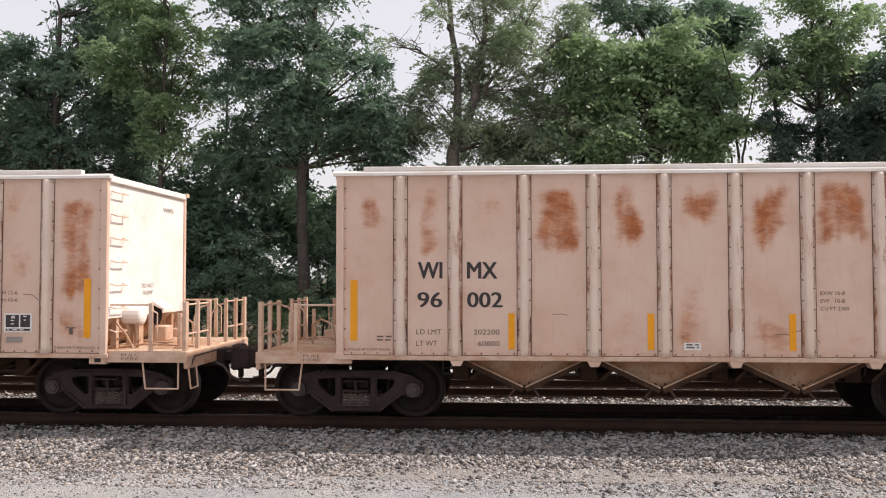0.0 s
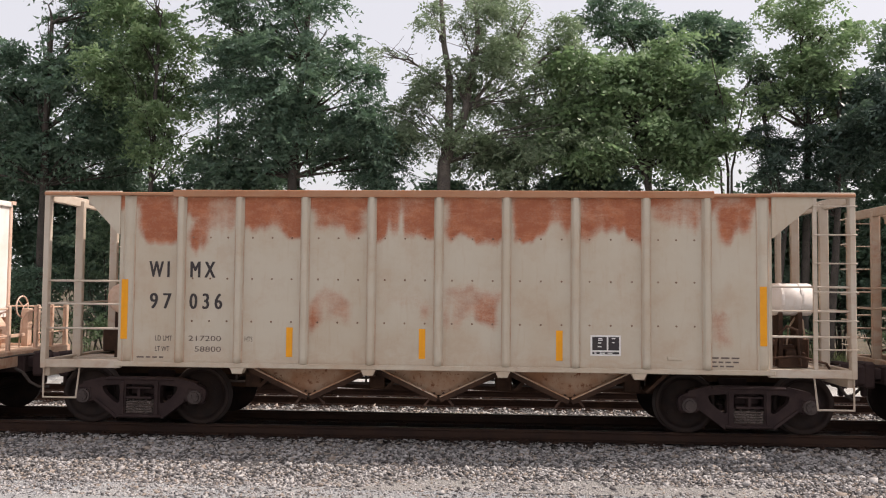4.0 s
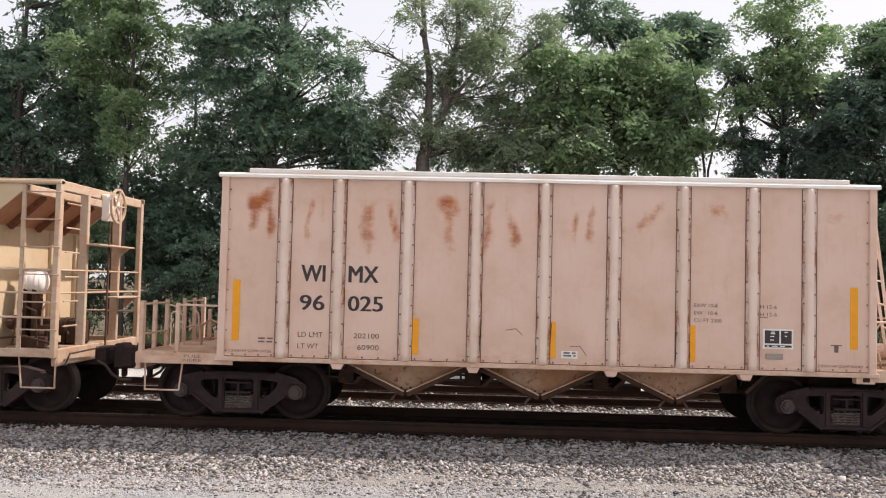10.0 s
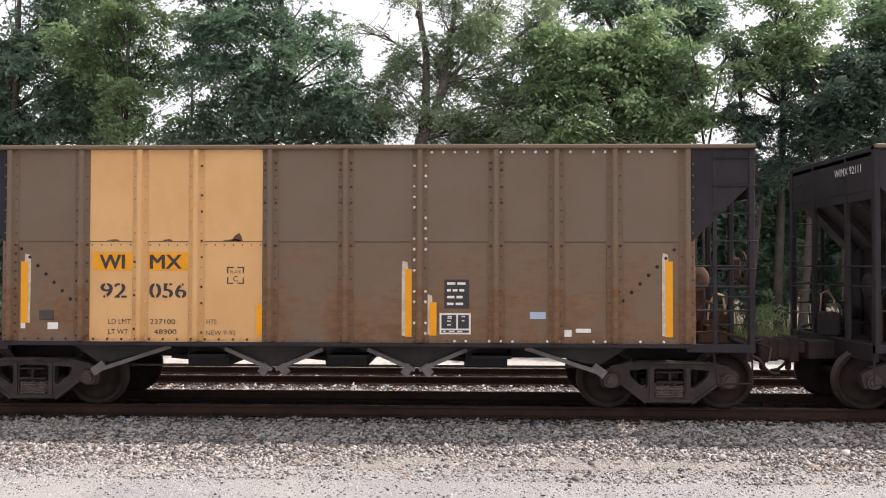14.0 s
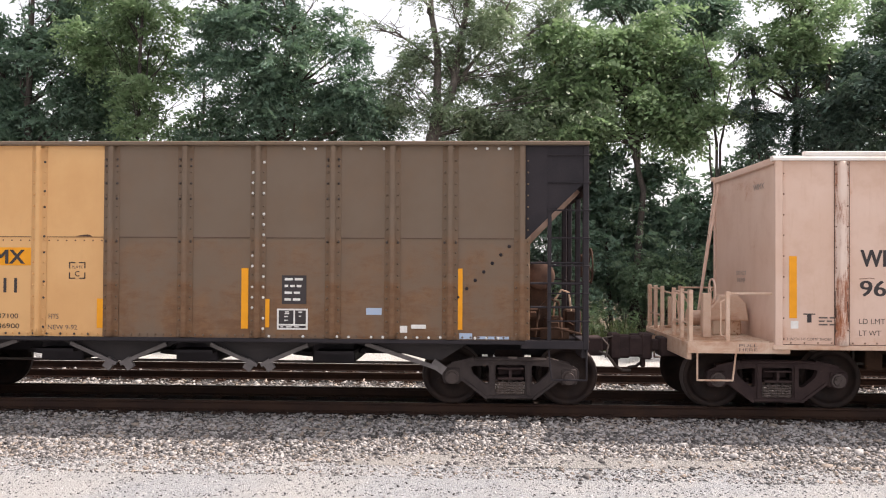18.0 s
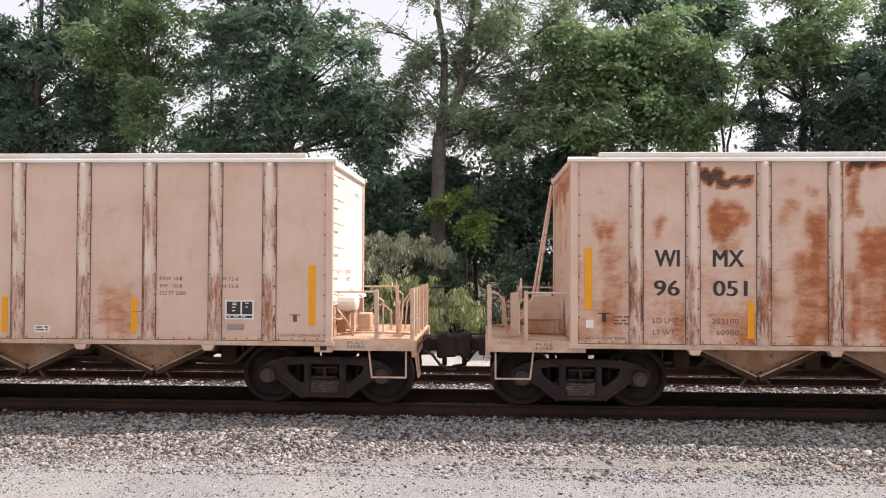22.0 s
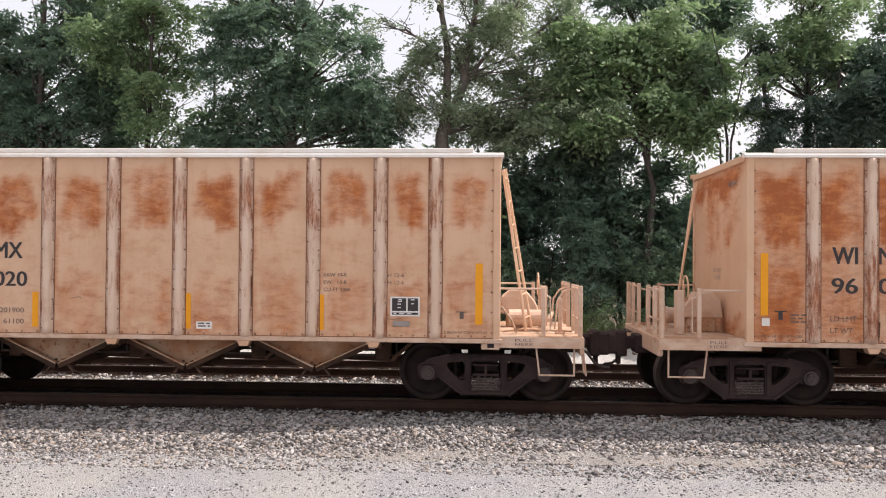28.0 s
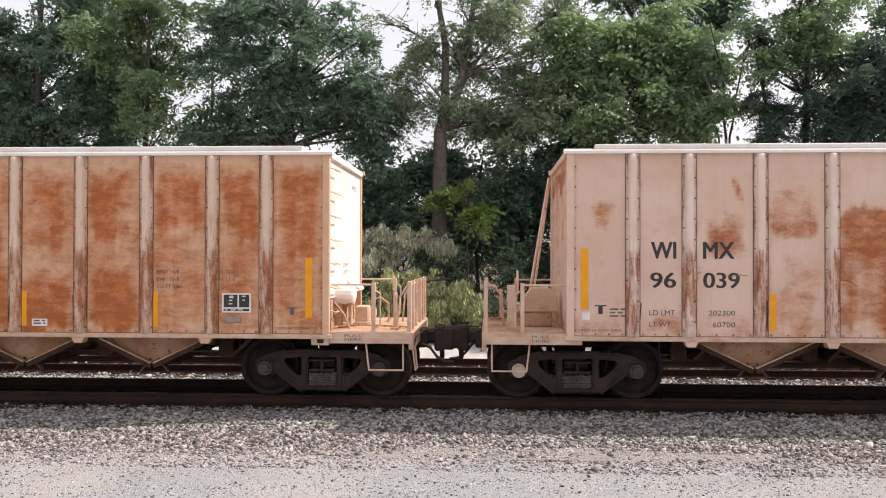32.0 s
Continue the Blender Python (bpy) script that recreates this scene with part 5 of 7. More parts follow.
def brake_gear(car, s, half, m):
    """Valve, pipes, levers and hand brake gear on the end floor."""
    part("brake_valve", turn_end(box(box(boxed(half + 0.35, half + 0.65, -0.75, -0.45, 1.10, 1.36, 0.03), half + 0.42, half + 0.58, -0.9, -0.72, 1.14, 1.30, 0.02), half + 0.45, half + 0.55, -0.66, -0.5, 1.02, 1.12), s), m, car)
    part("valve_bracket", turn_end(boxed(half + 0.28, half + 0.72, -0.98, -0.90, 1.03, 1.20, 0.01), s), m, car)
    part("relay_valve", turn_end(box(boxed(half + 0.05, half + 0.28, -0.95, -0.65, 1.30, 1.52, 0.04), half + 0.10, half + 0.22, -1.05, -0.95, 1.36, 1.46, 0.02), s), m, car)
    part("gear_box", turn_end(boxed(half + 0.72, half + 0.98, -0.35, 0.0, 1.05, 1.45, 0.03), s), m, car)
    p = [(half + 0.2, -1.0, 1.06), (half + 0.25, -1.0, 1.5), (half + 0.4, -1.0, 1.66), (half + 0.55, -1.0, 1.6), (half + 0.6, -1.0, 1.06)]
    part("brake_pipe", turn_end(rods(p, 0.018), s), m, car)
    p = [(half + 0.05, -1.15, 1.18), (half + 0.5, -1.2, 1.22), (half + 0.9, -1.2, 1.12), (half + 1.0, -1.1, 1.0)]
    part("brake_pipe", turn_end(rods(p, 0.02), s), m, car)
    p = [(half + 0.5, -0.7, 1.36), (half + 0.52, -0.72, 1.62), (half + 0.62, -0.72, 1.78), (half + 0.74, -0.7, 1.74), (half + 0.78, -0.68, 1.45)]
    part("brake_pipe", turn_end(rods(p, 0.016), s), M_CHUTE, car)
    p = [(half + 0.1, -0.2, 1.25), (half + 0.7, -0.25, 1.28), (half + 0.85, -0.5, 1.2)]
    part("brake_rod", turn_end(rods(p, 0.022), s), m, car)


TAN_RUNS = ((1.0, 1.75, 0.42), (2.35, 3.15, 0.30))


def hand_brake(car, end, y, m):
    """Brake wheel with its housing high on the end frame, the rod below it and two small step plates."""
    bm = bmesh.new()
    rim = [(end + 0.20, y + 0.28 * math.cos(a), 3.36 + 0.28 * math.sin(a)) for a in np.linspace(0, 2 * math.pi, 25)]
    for a, b in zip(rim, rim[1:]):
        bar(bm, a, b, 0.035, 0.035)
    for a in np.linspace(0, 2 * math.pi, 6)[:-1]:
        bar(bm, (end + 0.16, y, 3.36), (end + 0.20, y + 0.28 * math.cos(a), 3.36 + 0.28 * math.sin(a)), 0.035, 0.02)
    part("brake_wheel", bm, m, car, "tan painted hand brake wheel")
    part("brake_housing", turn_end(prism([(end, 3.10), (end + 0.10, 3.10), (end + 0.15, 3.22), (end + 0.15, 3.42), (end + 0.09, 3.54), (end, 3.54)], y - 0.20, y + 0.20, 0.02), 1), M_SUNLIT, car)
    part("brake_rod", turn_end(rods([(end + 0.07, y, 3.12), (end + 0.07, y, 1.02)], 0.018), 1), M_STRUT, car)
    for y0, y1, z in ((-0.75, 0.65, 2.66), (0.0, 1.0, 1.80)):
        part("step_plate", turn_end(boxed(end, end + 0.24, y0, y1, z, z + 0.03, 0.006), 1), m, car)
        part("step_bracket", turn_end(prism([(end, z), (end + 0.20, z), (end, z - 0.18)], y1 - 0.15, y1 - 0.12), 1), m, car)


def pale_car(number, centre, stains, m, load, tare, label, hatch=False, chord=None, strips=(-2.25, 0.055, 2.04), plate=2.22):
    car = tagged(empty("hopper_car"), label, "freight car", "cars of the train")
    half, end, top = 4.85, 6.03, 3.62
    edges = [-half] + P_POSTS[1:-1] + [half]
    for k, (a, b) in enumerate(zip(edges, edges[1:])):
        part("side_panel", panel_grid("side_panel", a, b, 1.04, 3.56, P_FACE, stains.get(k, []) + stains.get(-1, [])), m, car)
    for x in P_POSTS:
        w = 0.10 if abs(x) < 4.5 else 0.14
        p = part("side_post", post_data("pale_post%d" % (abs(x) > 4.5), m, w, 0.068 if abs(x) < 4.5 else 0.02, 0.022, 1.04, 3.55, P_FACE, stains=TAN_RUNS if hatch else ()), None, car)
        p.location.x = x
    part("side_sill", boxed(-half - 0.03, half + 0.03, -1.61, -1.50, 0.97, 1.042, 0.008), m, car)
    part("top_chord", boxed(-end, end, -1.625, -1.50, 3.55, 3.60, 0.01), chord or m, car)
    part("top_cap", boxed(-4.02, 4.02, -1.632, -1.50, 3.53, 3.635, 0.008), chord or m, car)
    far = boxed(-half, half, 1.545, 1.56, 1.0, 3.56)
    for x in P_POSTS:
        box(far, x - 0.05, x + 0.05, 1.56, 1.62, 1.04, 3.55)
    box(far, -end, end, 1.50, 1.625, 3.55, 3.62)
    part("far_side_wall", far, m, car)
    for s in (-1, 1):
        reach = 0.64 if s > 0 else 0.52
        for y in (-1.585, 1.555):
            g = prism([(half, 3.55), (half + reach, 3.55), (half + reach - 0.03, 3.46), (half + 0.02, 2.96), (half, 2.96)], y, y + 0.03)
            part("corner_gusset", turn_end(g, s), m, car)
        open_end(car, s, half, end, top, True, M_FRAME if hatch else M_FRAME_PALE, M_RUSTTOP if hatch else M_SLOPE, [1.53, 1.90, 2.25], ((half + reach - 0.03, 3.46), (half, 2.94)), M_TAN if hatch else M_SLOPE, 4 if hatch else 0, m_rib=M_PLATE if hatch else M_STRUT, rungs=6)
    if hatch:
        hand_brake(car, end, -0.02, M_FRAME)
    part("slope_floor", prism([(-4.2, 1.75), (-3.0, 1.05), (3.0, 1.05), (4.2, 1.75), (4.2, 1.71), (3.0, 1.0), (-3.0, 1.0), (-4.2, 1.71)], -1.54, 1.54), m, car)
    # The sunward tank is whitened for sunlight, the one behind is not.
    reservoir(car, 1, half + 0.20, -0.70, 2.06, 0.25 if not hatch else 0.17, 0.62 if not hatch else 0.3, M_SUNLIT)
    reservoir(car, -1, half + 0.24, 0.35, 1.98, 0.24, 0.55, M_DIRTY, across=True)
    reservoir(car, 1, half + 0.30, -0.2, 1.32, 0.15, 0.5, M_UNDER, "brake_cylinder")
    brake_gear(car, 1, half, M_UNDER)
    brake_gear(car, -1, half, M_UNDER)
    for x in (-1.98, 0.0, 1.98):
        v_hopper(car, x, M_HOPPER)
    for x in (-3.0, -1.03, 0.96, 2.94):
        part("sill_bracket", prism([(x - 0.11, 0.97), (x + 0.11, 0.97), (x + 0.07, 0.885), (x - 0.07, 0.885)], -1.60, -1.44), m, car)
    underframe(car, 5.9)
    for s in (-1, 1):
        coupler(car, s, 6.62)
    y, t = P_FACE - 0.004, P_FACE - 0.002
    yellow_strip(car, -4.80, 1.38, 2.28, t - 0.02, 0.10)
    yellow_strip(car, 4.67, 1.39, 2.25, t - 0.02, 0.10)
    for x in strips:
        yellow_strip(car, x, 1.14, 1.58, t)
    lettering("W I", -4.38, 2.315, 0.24, 0.30, y, car, M_INK, 0.009)
    lettering("M X", -3.745, 2.315, 0.24, 0.37, y, car, M_INK, 0.009)
    lettering(" ".join(number[0]), -4.36, 1.84, 0.235, 0.32, y, car, M_INK, 0.009)
    lettering(" ".join(number[1]), -3.75, 1.84, 0.235, 0.49, y, car, M_INK, 0.009)
    lettering("LD LMT", -4.27, 1.36, 0.075, 0.26, y, car, M_INK)
    lettering("LT WT", -4.27, 1.20, 0.075, 0.22, y, car, M_INK)
    lettering(load, -3.76, 1.36, 0.08, 0.50, y, car, M_INK_FADED)
    lettering(tare, -3.66, 1.20, 0.08, 0.40, y, car, M_INK_FADED)
    lettering("HTS", -2.90, 1.36, 0.075, 0.12, y, car, M_INK_FADED)
    data_plate(car, plate, 1.22, t, 0.44, 0.30)
    faded_bars(car, -4.55, 1.10, 0.42, 1, t)
    faded_bars(car, 3.98, 1.20, 0.40, 3, t, None, 0.06)
    part("card_holder", boxed(3.35, 3.56, t - 0.02, t, 1.17, 1.22, 0.006), m, car)
    spots = []
    for a, b in zip(P_POSTS[1:-1], P_POSTS[2:-1]):
        for z in (1.66, 2.30, 2.92):
            spots += [(a + (b - a) * f, z) for f in (0.2, 0.5, 0.8)]
    tagged(part("side_bolts", rivets_mesh(spots, P_FACE - 0.001, 0.016, 0.012), M_RIVET, car), kind="stuff")
    if hatch:
        for x in (-0.83, -0.14):
            part("rusty_patch_plate", boxed(x - 0.055, x + 0.055, t - 0.015, t, 2.25, 2.39, 0.01), M_UNDER, car)
        bm = bmesh.new()
        for a, b in ((-0.95, 0.02), (0.06, 0.96), (1.05, 1.70)):
            bar(bm, (a, t - 0.012, 2.985), (b, t - 0.012, 2.97), 0.03, 0.022)
        part("weld_seam", bm, M_RUSTTOP, car, "rusty weld seam")
        holes = [(a + (b - a) * f, z) for a, b in zip(P_POSTS[4:8], P_POSTS[5:9]) for f in (0.2, 0.5, 0.8) for z in (2.30, 1.69)]
        tagged(part("rusty_bolts", rivets_mesh(holes, P_FACE - 0.002, 0.028, 0.012), M_STRUT, car), kind="stuff")
        part("rusty_door_plate", boxed(3.10, 3.30, t - 0.012, t, 1.10, 1.62, 0.006), M_PLATE, car, "rusty brown steel plate")
        part("rusty_patch_plate", boxed(-3.0, -2.70, t - 0.012, t, 1.10, 1.36, 0.006), M_PLATE, car)
    trucks = truck(car, -4.70) + truck(car, 4.66)
    return car, centre, trucks


M_GATE = surface("grey_gate_steel", (0.13, 0.115, 0.112), (0.18, 0.16, 0.155), (0.08, 0.06, 0.05), 5, 30, 0.7)

# ------------------------------------------------------------------ the brown hopper car with black open ends

B_POSTS = [-5.02, -3.935, -3.055, -2.21, -1.10, 0.025, 1.125, 2.25, 3.135, 3.99, 5.045]
B_FACE = -1.57


def brown_rivets(xs, foot):
    """Rivets beside the posts xs, and along the foot between two places."""
    spots = []
    for x in xs:
        for d in (-0.085, 0.085):
            spots += [(x + d, 1.15 + 0.17 * k) for k in range(16)]
    n = int((foot[1] - foot[0]) / 0.125)
    spots += [(foot[0] + 0.1 + (foot[1] - foot[0] - 0.2) * k / n, 1.10) for k in range(n + 1)]
    return rivets_mesh(spots, B_FACE - 0.014, 0.017, 0.010)


def brown_car(number, centre, label, load, tare, strips):
    car = tagged(empty("hopper_car"), label, "freight car", "cars of the train")
    half, end, top = 5.085, 6.02, 3.985
    edges = [-half] + B_POSTS[1:-1] + [half]
    buff = (1, 2, 3)
    stains = {k: [(0.0, 1.0, 1.0, 1.9, 0.62), (0.0, 1.0, 1.7, 2.6, 0.45)] for k in (0, 4, 5, 6, 7, 8, 9)}
    stains = {k: [(a, b, c, d, e * 1.1) for a, b, c, d, e in v] for k, v in stains.items()}
    for k, (a, b) in enumerate(zip(edges, edges[1:])):
        m = M_BUFF if k in buff else M_BROWN
        lo, hi = a + (0.05 if k == 1 else 0), b - (0.10 if k == 3 else 0)
        if k == 3:
            part("side_panel", panel_grid("side_panel", hi, b, 1.06, 3.93, B_FACE, []), M_BROWN, car)
        part("side_panel", panel_grid("side_panel", lo if k != 1 else a, hi, 1.06, 2.555, B_FACE, stains.get(k, []), nz=16), m, car)
        part("side_panel", panel_grid("side_panel", lo if k != 1 else a, hi, 2.545, 3.93, B_FACE - 0.006, [], nz=16), m, car)
    for x in B_POSTS:
        m = M_BUFF if x in (-3.055, -2.21) else M_BROWN
        p = part("side_post", post_data("brown_post", m, 0.095, 0.072, 0.07, 1.07, 3.92, B_FACE - 0.006, stains=((1.0, 2.0, 0.8), (1.8, 2.7, 0.55)) if m == M_BROWN else ()), None, car)
        p.location.x = x
    for key, m, xs, foot in (("brown_rivets", M_BROWN, [x for x in B_POSTS if not -3.2 < x < -2.0], (-1.0, 5.0)), ("buff_rivets", M_BUFF, [-3.055, -2.21], (-3.9, -1.2))):
        if key not in SHARED:
            SHARED[key] = brown_rivets(xs, foot)
            SHARED[key].materials.append(m)
        tagged(part("rivets", SHARED[key], None, car), kind="stuff")
    bare = [(x + d, z) for x in (-1.10, 0.025, 2.25) for d in (-0.085, 0.085) for z in (3.72, 3.62, 3.36, 3.13, 2.49)] + [(x + d, 2.49) for x in (3.135, 3.99) for d in (-0.085, 0.085)]
    bare += [(-5.02 + 0.085, 1.2 + 0.13 * k) for k in range(11)] + [(-3.935 + d, 1.15 + 0.27 * k) for k in range(6) for d in (-0.085, 0.085)]
    bare += [(-4.8 + 0.21 * k, 1.10) for k in range(17)] + [(-2.21 + 0.085, 1.2 + 0.34 * k + 0.1 * (k % 2)) for k in range(8)] + [(-3.055 - 0.085, 1.25 + 0.5 * k) for k in range(3)]
    tagged(part("bare_rivets", rivets_mesh(bare, B_FACE - 0.020, 0.020, 0.012), M_ROD, car), kind="stuff")
    # The lap of the upper sheets over the lower ones, worn along its edge.
    for k, (a, b) in enumerate(zip(edges, edges[1:])):
        lap = boxed(a + 0.12, b - 0.12, B_FACE - 0.010, B_FACE - 0.004, 2.548, 2.557)
        part("lap_joint", lap, M_STRUT, car)
        if k in buff:
            n = int((b - a - 0.3) / 0.13)
            tagged(part("lap_rivets", rivets_mesh([(a + 0.15 + (b - a - 0.3) * q / n, 2.50) for q in range(n + 1)], B_FACE - 0.001, 0.012, 0.006), M_STRUT, car), kind="stuff")
    worn = ((-3.47, 0.22, 0.025), (-2.65, 0.16, 0.03), (-1.68, 0.30, 0.03), (-1.60, 0.17, 0.12)) if number[1] == "056" else ((-1.52, 0.26, 0.03),)
    for x, w, h in worn:
        part("bared_patch", prism([(x - w / 2, 2.561), (x + w / 2, 2.561), (x + w * 0.38, 2.561 + h * 0.6), (x + w * 0.2, 2.561 + h), (x - w * 0.1, 2.561 + h * 0.75), (x - w * 0.35, 2.561 + h * 0.35)], B_FACE - 0.0085, B_FACE - 0.0055), M_STRUT, car, "patch of bare brown steel")
    diagonal = [(sx * (4.86 - 0.125 * k), 2.44 - 0.125 * k) for k in range(8) for sx in (-1, 1)]
    tagged(part("diagonal_rivets", rivets_mesh(diagonal, B_FACE - 0.002, 0.028, 0.018), M_BLACKCAR, car), kind="stuff")
    chipped = [(-0.06 + 0.0 + 1.125 + d, 1.2 + 0.155 * k) for k in range(17) for d in (-0.02, 0.145)]
    chipped += [(1.3 + 0.17 * k, z) for k in range(22) for z in (1.09, 3.88)]
    rng = random.Random(int(number[1]))
    tagged(part("chipped_rivets", rivets_mesh([c for c in chipped if rng.random() < 0.6], B_FACE - 0.016, 0.023, 0.013), M_STENCIL, car), kind="stuff")
    part("side_sill", boxed(-half - 0.02, half + 0.02, -1.61, -1.5, 1.0, 1.06, 0.008), M_BLACKCAR, car)
    part("top_chord", boxed(-end, end, -1.66, -1.50, 3.925, 3.985, 0.012), M_BROWN, car)
    far = boxed(-half, half, 1.55, 1.57, 1.0, 3.93)
    for x in B_POSTS:
        box(far, x - 0.05, x + 0.05, 1.57, 1.63, 1.06, 3.92)
    box(far, -end, end, 1.50, 1.64, 3.925, 3.985)
    part("far_side_wall", far, M_BROWN, car)
    for s in (-1, 1):
        for y in (-1.585, 1.555):
            g = prism([(half, 3.93), (end - 0.05, 3.93), (end - 0.05, 3.40), (half + 0.02, 2.55), (half, 2.55)], y, y + 0.03)
            part("corner_gusset", turn_end(g, s), M_BLACKCAR, car, "black steel corner sheet")
        # Slope and bulkhead: lit colour on the sunward end, black on the shaded one.
        open_end(car, s, half, end, top, True, M_BLACKCAR, M_BULK if s > 0 else M_BLACKCAR, [1.55, 1.90, 2.20], ((end - 0.07, 3.38), (half, 2.52)), M_BULK if s > 0 else M_BLACKCAR, 6, 0.09)
        part("end_sheet", turn_end(boxed(end - 0.06, end - 0.03, -1.5, 1.5, 3.2, 3.9), s), M_BLACKCAR, car)
    part("slope_floor", prism([(-4.5, 1.95), (-3.0, 1.05), (3.0, 1.05), (4.5, 1.95), (4.5, 1.91), (3.0, 1.0), (-3.0, 1.0), (-4.5, 1.91)], -1.54, 1.54), M_BLACKCAR, car)
    reservoir(car, 1, half + 0.30, -0.75, 2.0, 0.22, 0.5, M_STRUT, across=True)
    part("brake_housing", turn_end(boxed(end - 0.02, end + 0.12, -0.62, -0.30, 1.98, 2.34, 0.03), 1), M_UNDER, car)
    wheel = part("brake_wheel", ring_mesh((end + 0.17, -0.46, 2.16), 0.27, 0.016), M_UNDER, car, "rusty hand brake wheel")
    for k in range(4):
        a = math.pi / 2 * k + 0.4
        part("spoke", rods([(end + 0.17, -0.46 + 0.27 * math.cos(a), 2.16 + 0.27 * math.sin(a)), (end + 0.14, -0.46, 2.16)], 0.011, 5), M_UNDER, wheel)
    reservoir(car, -1, half + 0.1, 0.5, 1.9, 0.2, 0.4, M_BLACKCAR)
    brake_gear(car, 1, half, M_UNDER)
    # Gear on the shaded end is coloured blacker to match.
    brake_gear(car, -1, half, M_BLACKCAR)
    part("centre_sill", boxed(-5.7, 5.7, -0.2, 0.2, 0.70, 1.04), M_BLACKCAR, car)
    for x in (-3.3, -1.11, 1.07, 3.3):
        o = [(x - 1.05, 1.0), (x + 1.05, 1.0), (x + 0.12, 0.66), (x - 0.12, 0.66)]
        if abs(x) > 3:
            k = 1 if x > 0 else -1
            o = [(x - k * 0.75, 1.0), (x + k * 1.0, 1.0), (x + k * 0.55, 0.72), (x + k * 0.35, 0.72)]
        h = part("discharge_hopper", prism(o, -1.2, 1.2), M_DARKGREY, car, "dark grey discharge hopper")
        k = 1 if x > 0 else -1
        if abs(x) < 3:
            for s in (-1, 1):
                part("hopper_edge", bar(bmesh.new(), (x + s * 0.75, -1.25, 0.93), (x + s * 0.03, -1.25, 0.62), 0.06, 0.06), M_GATE, h)
                part("hopper_edge", bar(bmesh.new(), (x + s * 0.75, 1.25, 0.93), (x + s * 0.03, 1.25, 0.62), 0.06, 0.06), M_GATE, h)
                part("hopper_gate", bar(bmesh.new(), (x + s * 0.10, -1.24, 0.69), (x + s * 0.20, -1.24, 0.55), 0.06, 0.13), M_GATE, h, "grey steel hopper gate")
        else:
            part("hopper_edge", bar(bmesh.new(), (x - k * 0.6, -1.25, 0.96), (x + k * 0.5, -1.25, 0.60), 0.06, 0.06), M_GATE, h)
            part("hopper_gate", bar(bmesh.new(), (x + k * 0.42, -1.24, 0.69), (x + k * 0.60, -1.24, 0.56), 0.06, 0.13), M_GATE, h, "grey steel hopper gate")
    for x in (-2.2, 0.0, 2.2):
        bm = bmesh.new()
        bar(bm, (x - 0.5, -1.2, 0.98), (x + 0.5, -1.2, 0.98), 0.08, 0.06)
        bar(bm, (x - 0.3, 0, 0.8), (x + 0.3, 0, 0.8), 2.2, 0.05)
        part("cross_bearer", bm, M_BLACKCAR, car)
        part("sill_cross_box", boxed(x - 0.42, x + 0.26, -0.7, 0.7, 0.60, 0.96, 0.02), M_BLACKCAR, car)
        part("brake_lever", bar(bmesh.new(), (x - 0.8, -0.35, 0.72), (x + 0.2, -0.3, 0.62), 0.05, 0.07), M_BLACKCAR, car)
    bm = rod(bmesh.new(), (-4.2, -0.6, 0.60), (4.2, -0.6, 0.60), 0.022)
    part("brake_pipe", bm, M_ROD, car)
    for s in (-1, 1):
        coupler(car, s, 6.85)
    y, t = B_FACE - 0.005, B_FACE - 0.003
    yb = y - 0.006
    for x, z0, z1 in strips:
        yellow_strip(car, x, z0, z1, t - 0.004, 0.105)
        d = 0.05 if x < -4 else -0.05
        if not -2 < x < 0 and number[1] == "056":
            part("overspray", prism([(x + d, z0 + 0.02), (x + 0.09 + d, z0), (x + 0.10 + d, z1 - 0.05), (x + 0.085 + d, z1 + 0.10), (x + 0.01 + d, z1 + 0.12), (x + d, z1 - 0.03)], t - 0.003, t - 0.001), M_SCRAPED, car)
    for x0, x1 in ((-3.77, -3.145), (-2.94, -2.31)):
        part("name_board", boxed(x0, x1, t - 0.002, t, 2.12, 2.39), M_YELLOW, car, "yellow painted name panel")
    lettering("WI", -3.66, 2.145, 0.21, 0.365, yb, car, M_INK, 0.009)
    lettering("MX", -2.90, 2.145, 0.21, 0.47, yb, car, M_INK, 0.009)
    lettering(number[0], -3.65, 1.71, 0.22, 0.39, y, car, M_INK, 0.007)
    bm = bmesh.new()
    for a in (-3.565, -3.345) + ((-2.82, -2.625, -2.43) if number[1] != "111" else ()):
        for z in (1.70, 1.885):
            box(bm, a - 0.011, a + 0.011, yb - 0.004, yb - 0.002, z, z + 0.055)
    tagged(part("stencil_bridges", bm, M_BUFF, car), kind="stuff")
    lettering(number[1], -2.91, 1.71, 0.22, 0.55 if number[1] != "111" else 0.36, y, car, M_INK, 0.007)
    lettering("LD LMT", -3.53, 1.32, 0.075, 0.34, y, car, M_INK)
    lettering("LT WT", -3.53, 1.17, 0.075, 0.30, y, car, M_INK)
    lettering(load, -2.90, 1.32, 0.075, 0.38, y, car, M_INK)
    lettering(tare, -2.84, 1.17, 0.075, 0.34, y, car, M_INK)
    lettering("HTS", -2.05, 1.32, 0.075, 0.15, y, car, M_INK_FADED)
    lettering("NEW 9-92", -2.06, 1.16, 0.07, 0.45, y, car, M_INK_FADED)
    bm = bmesh.new()
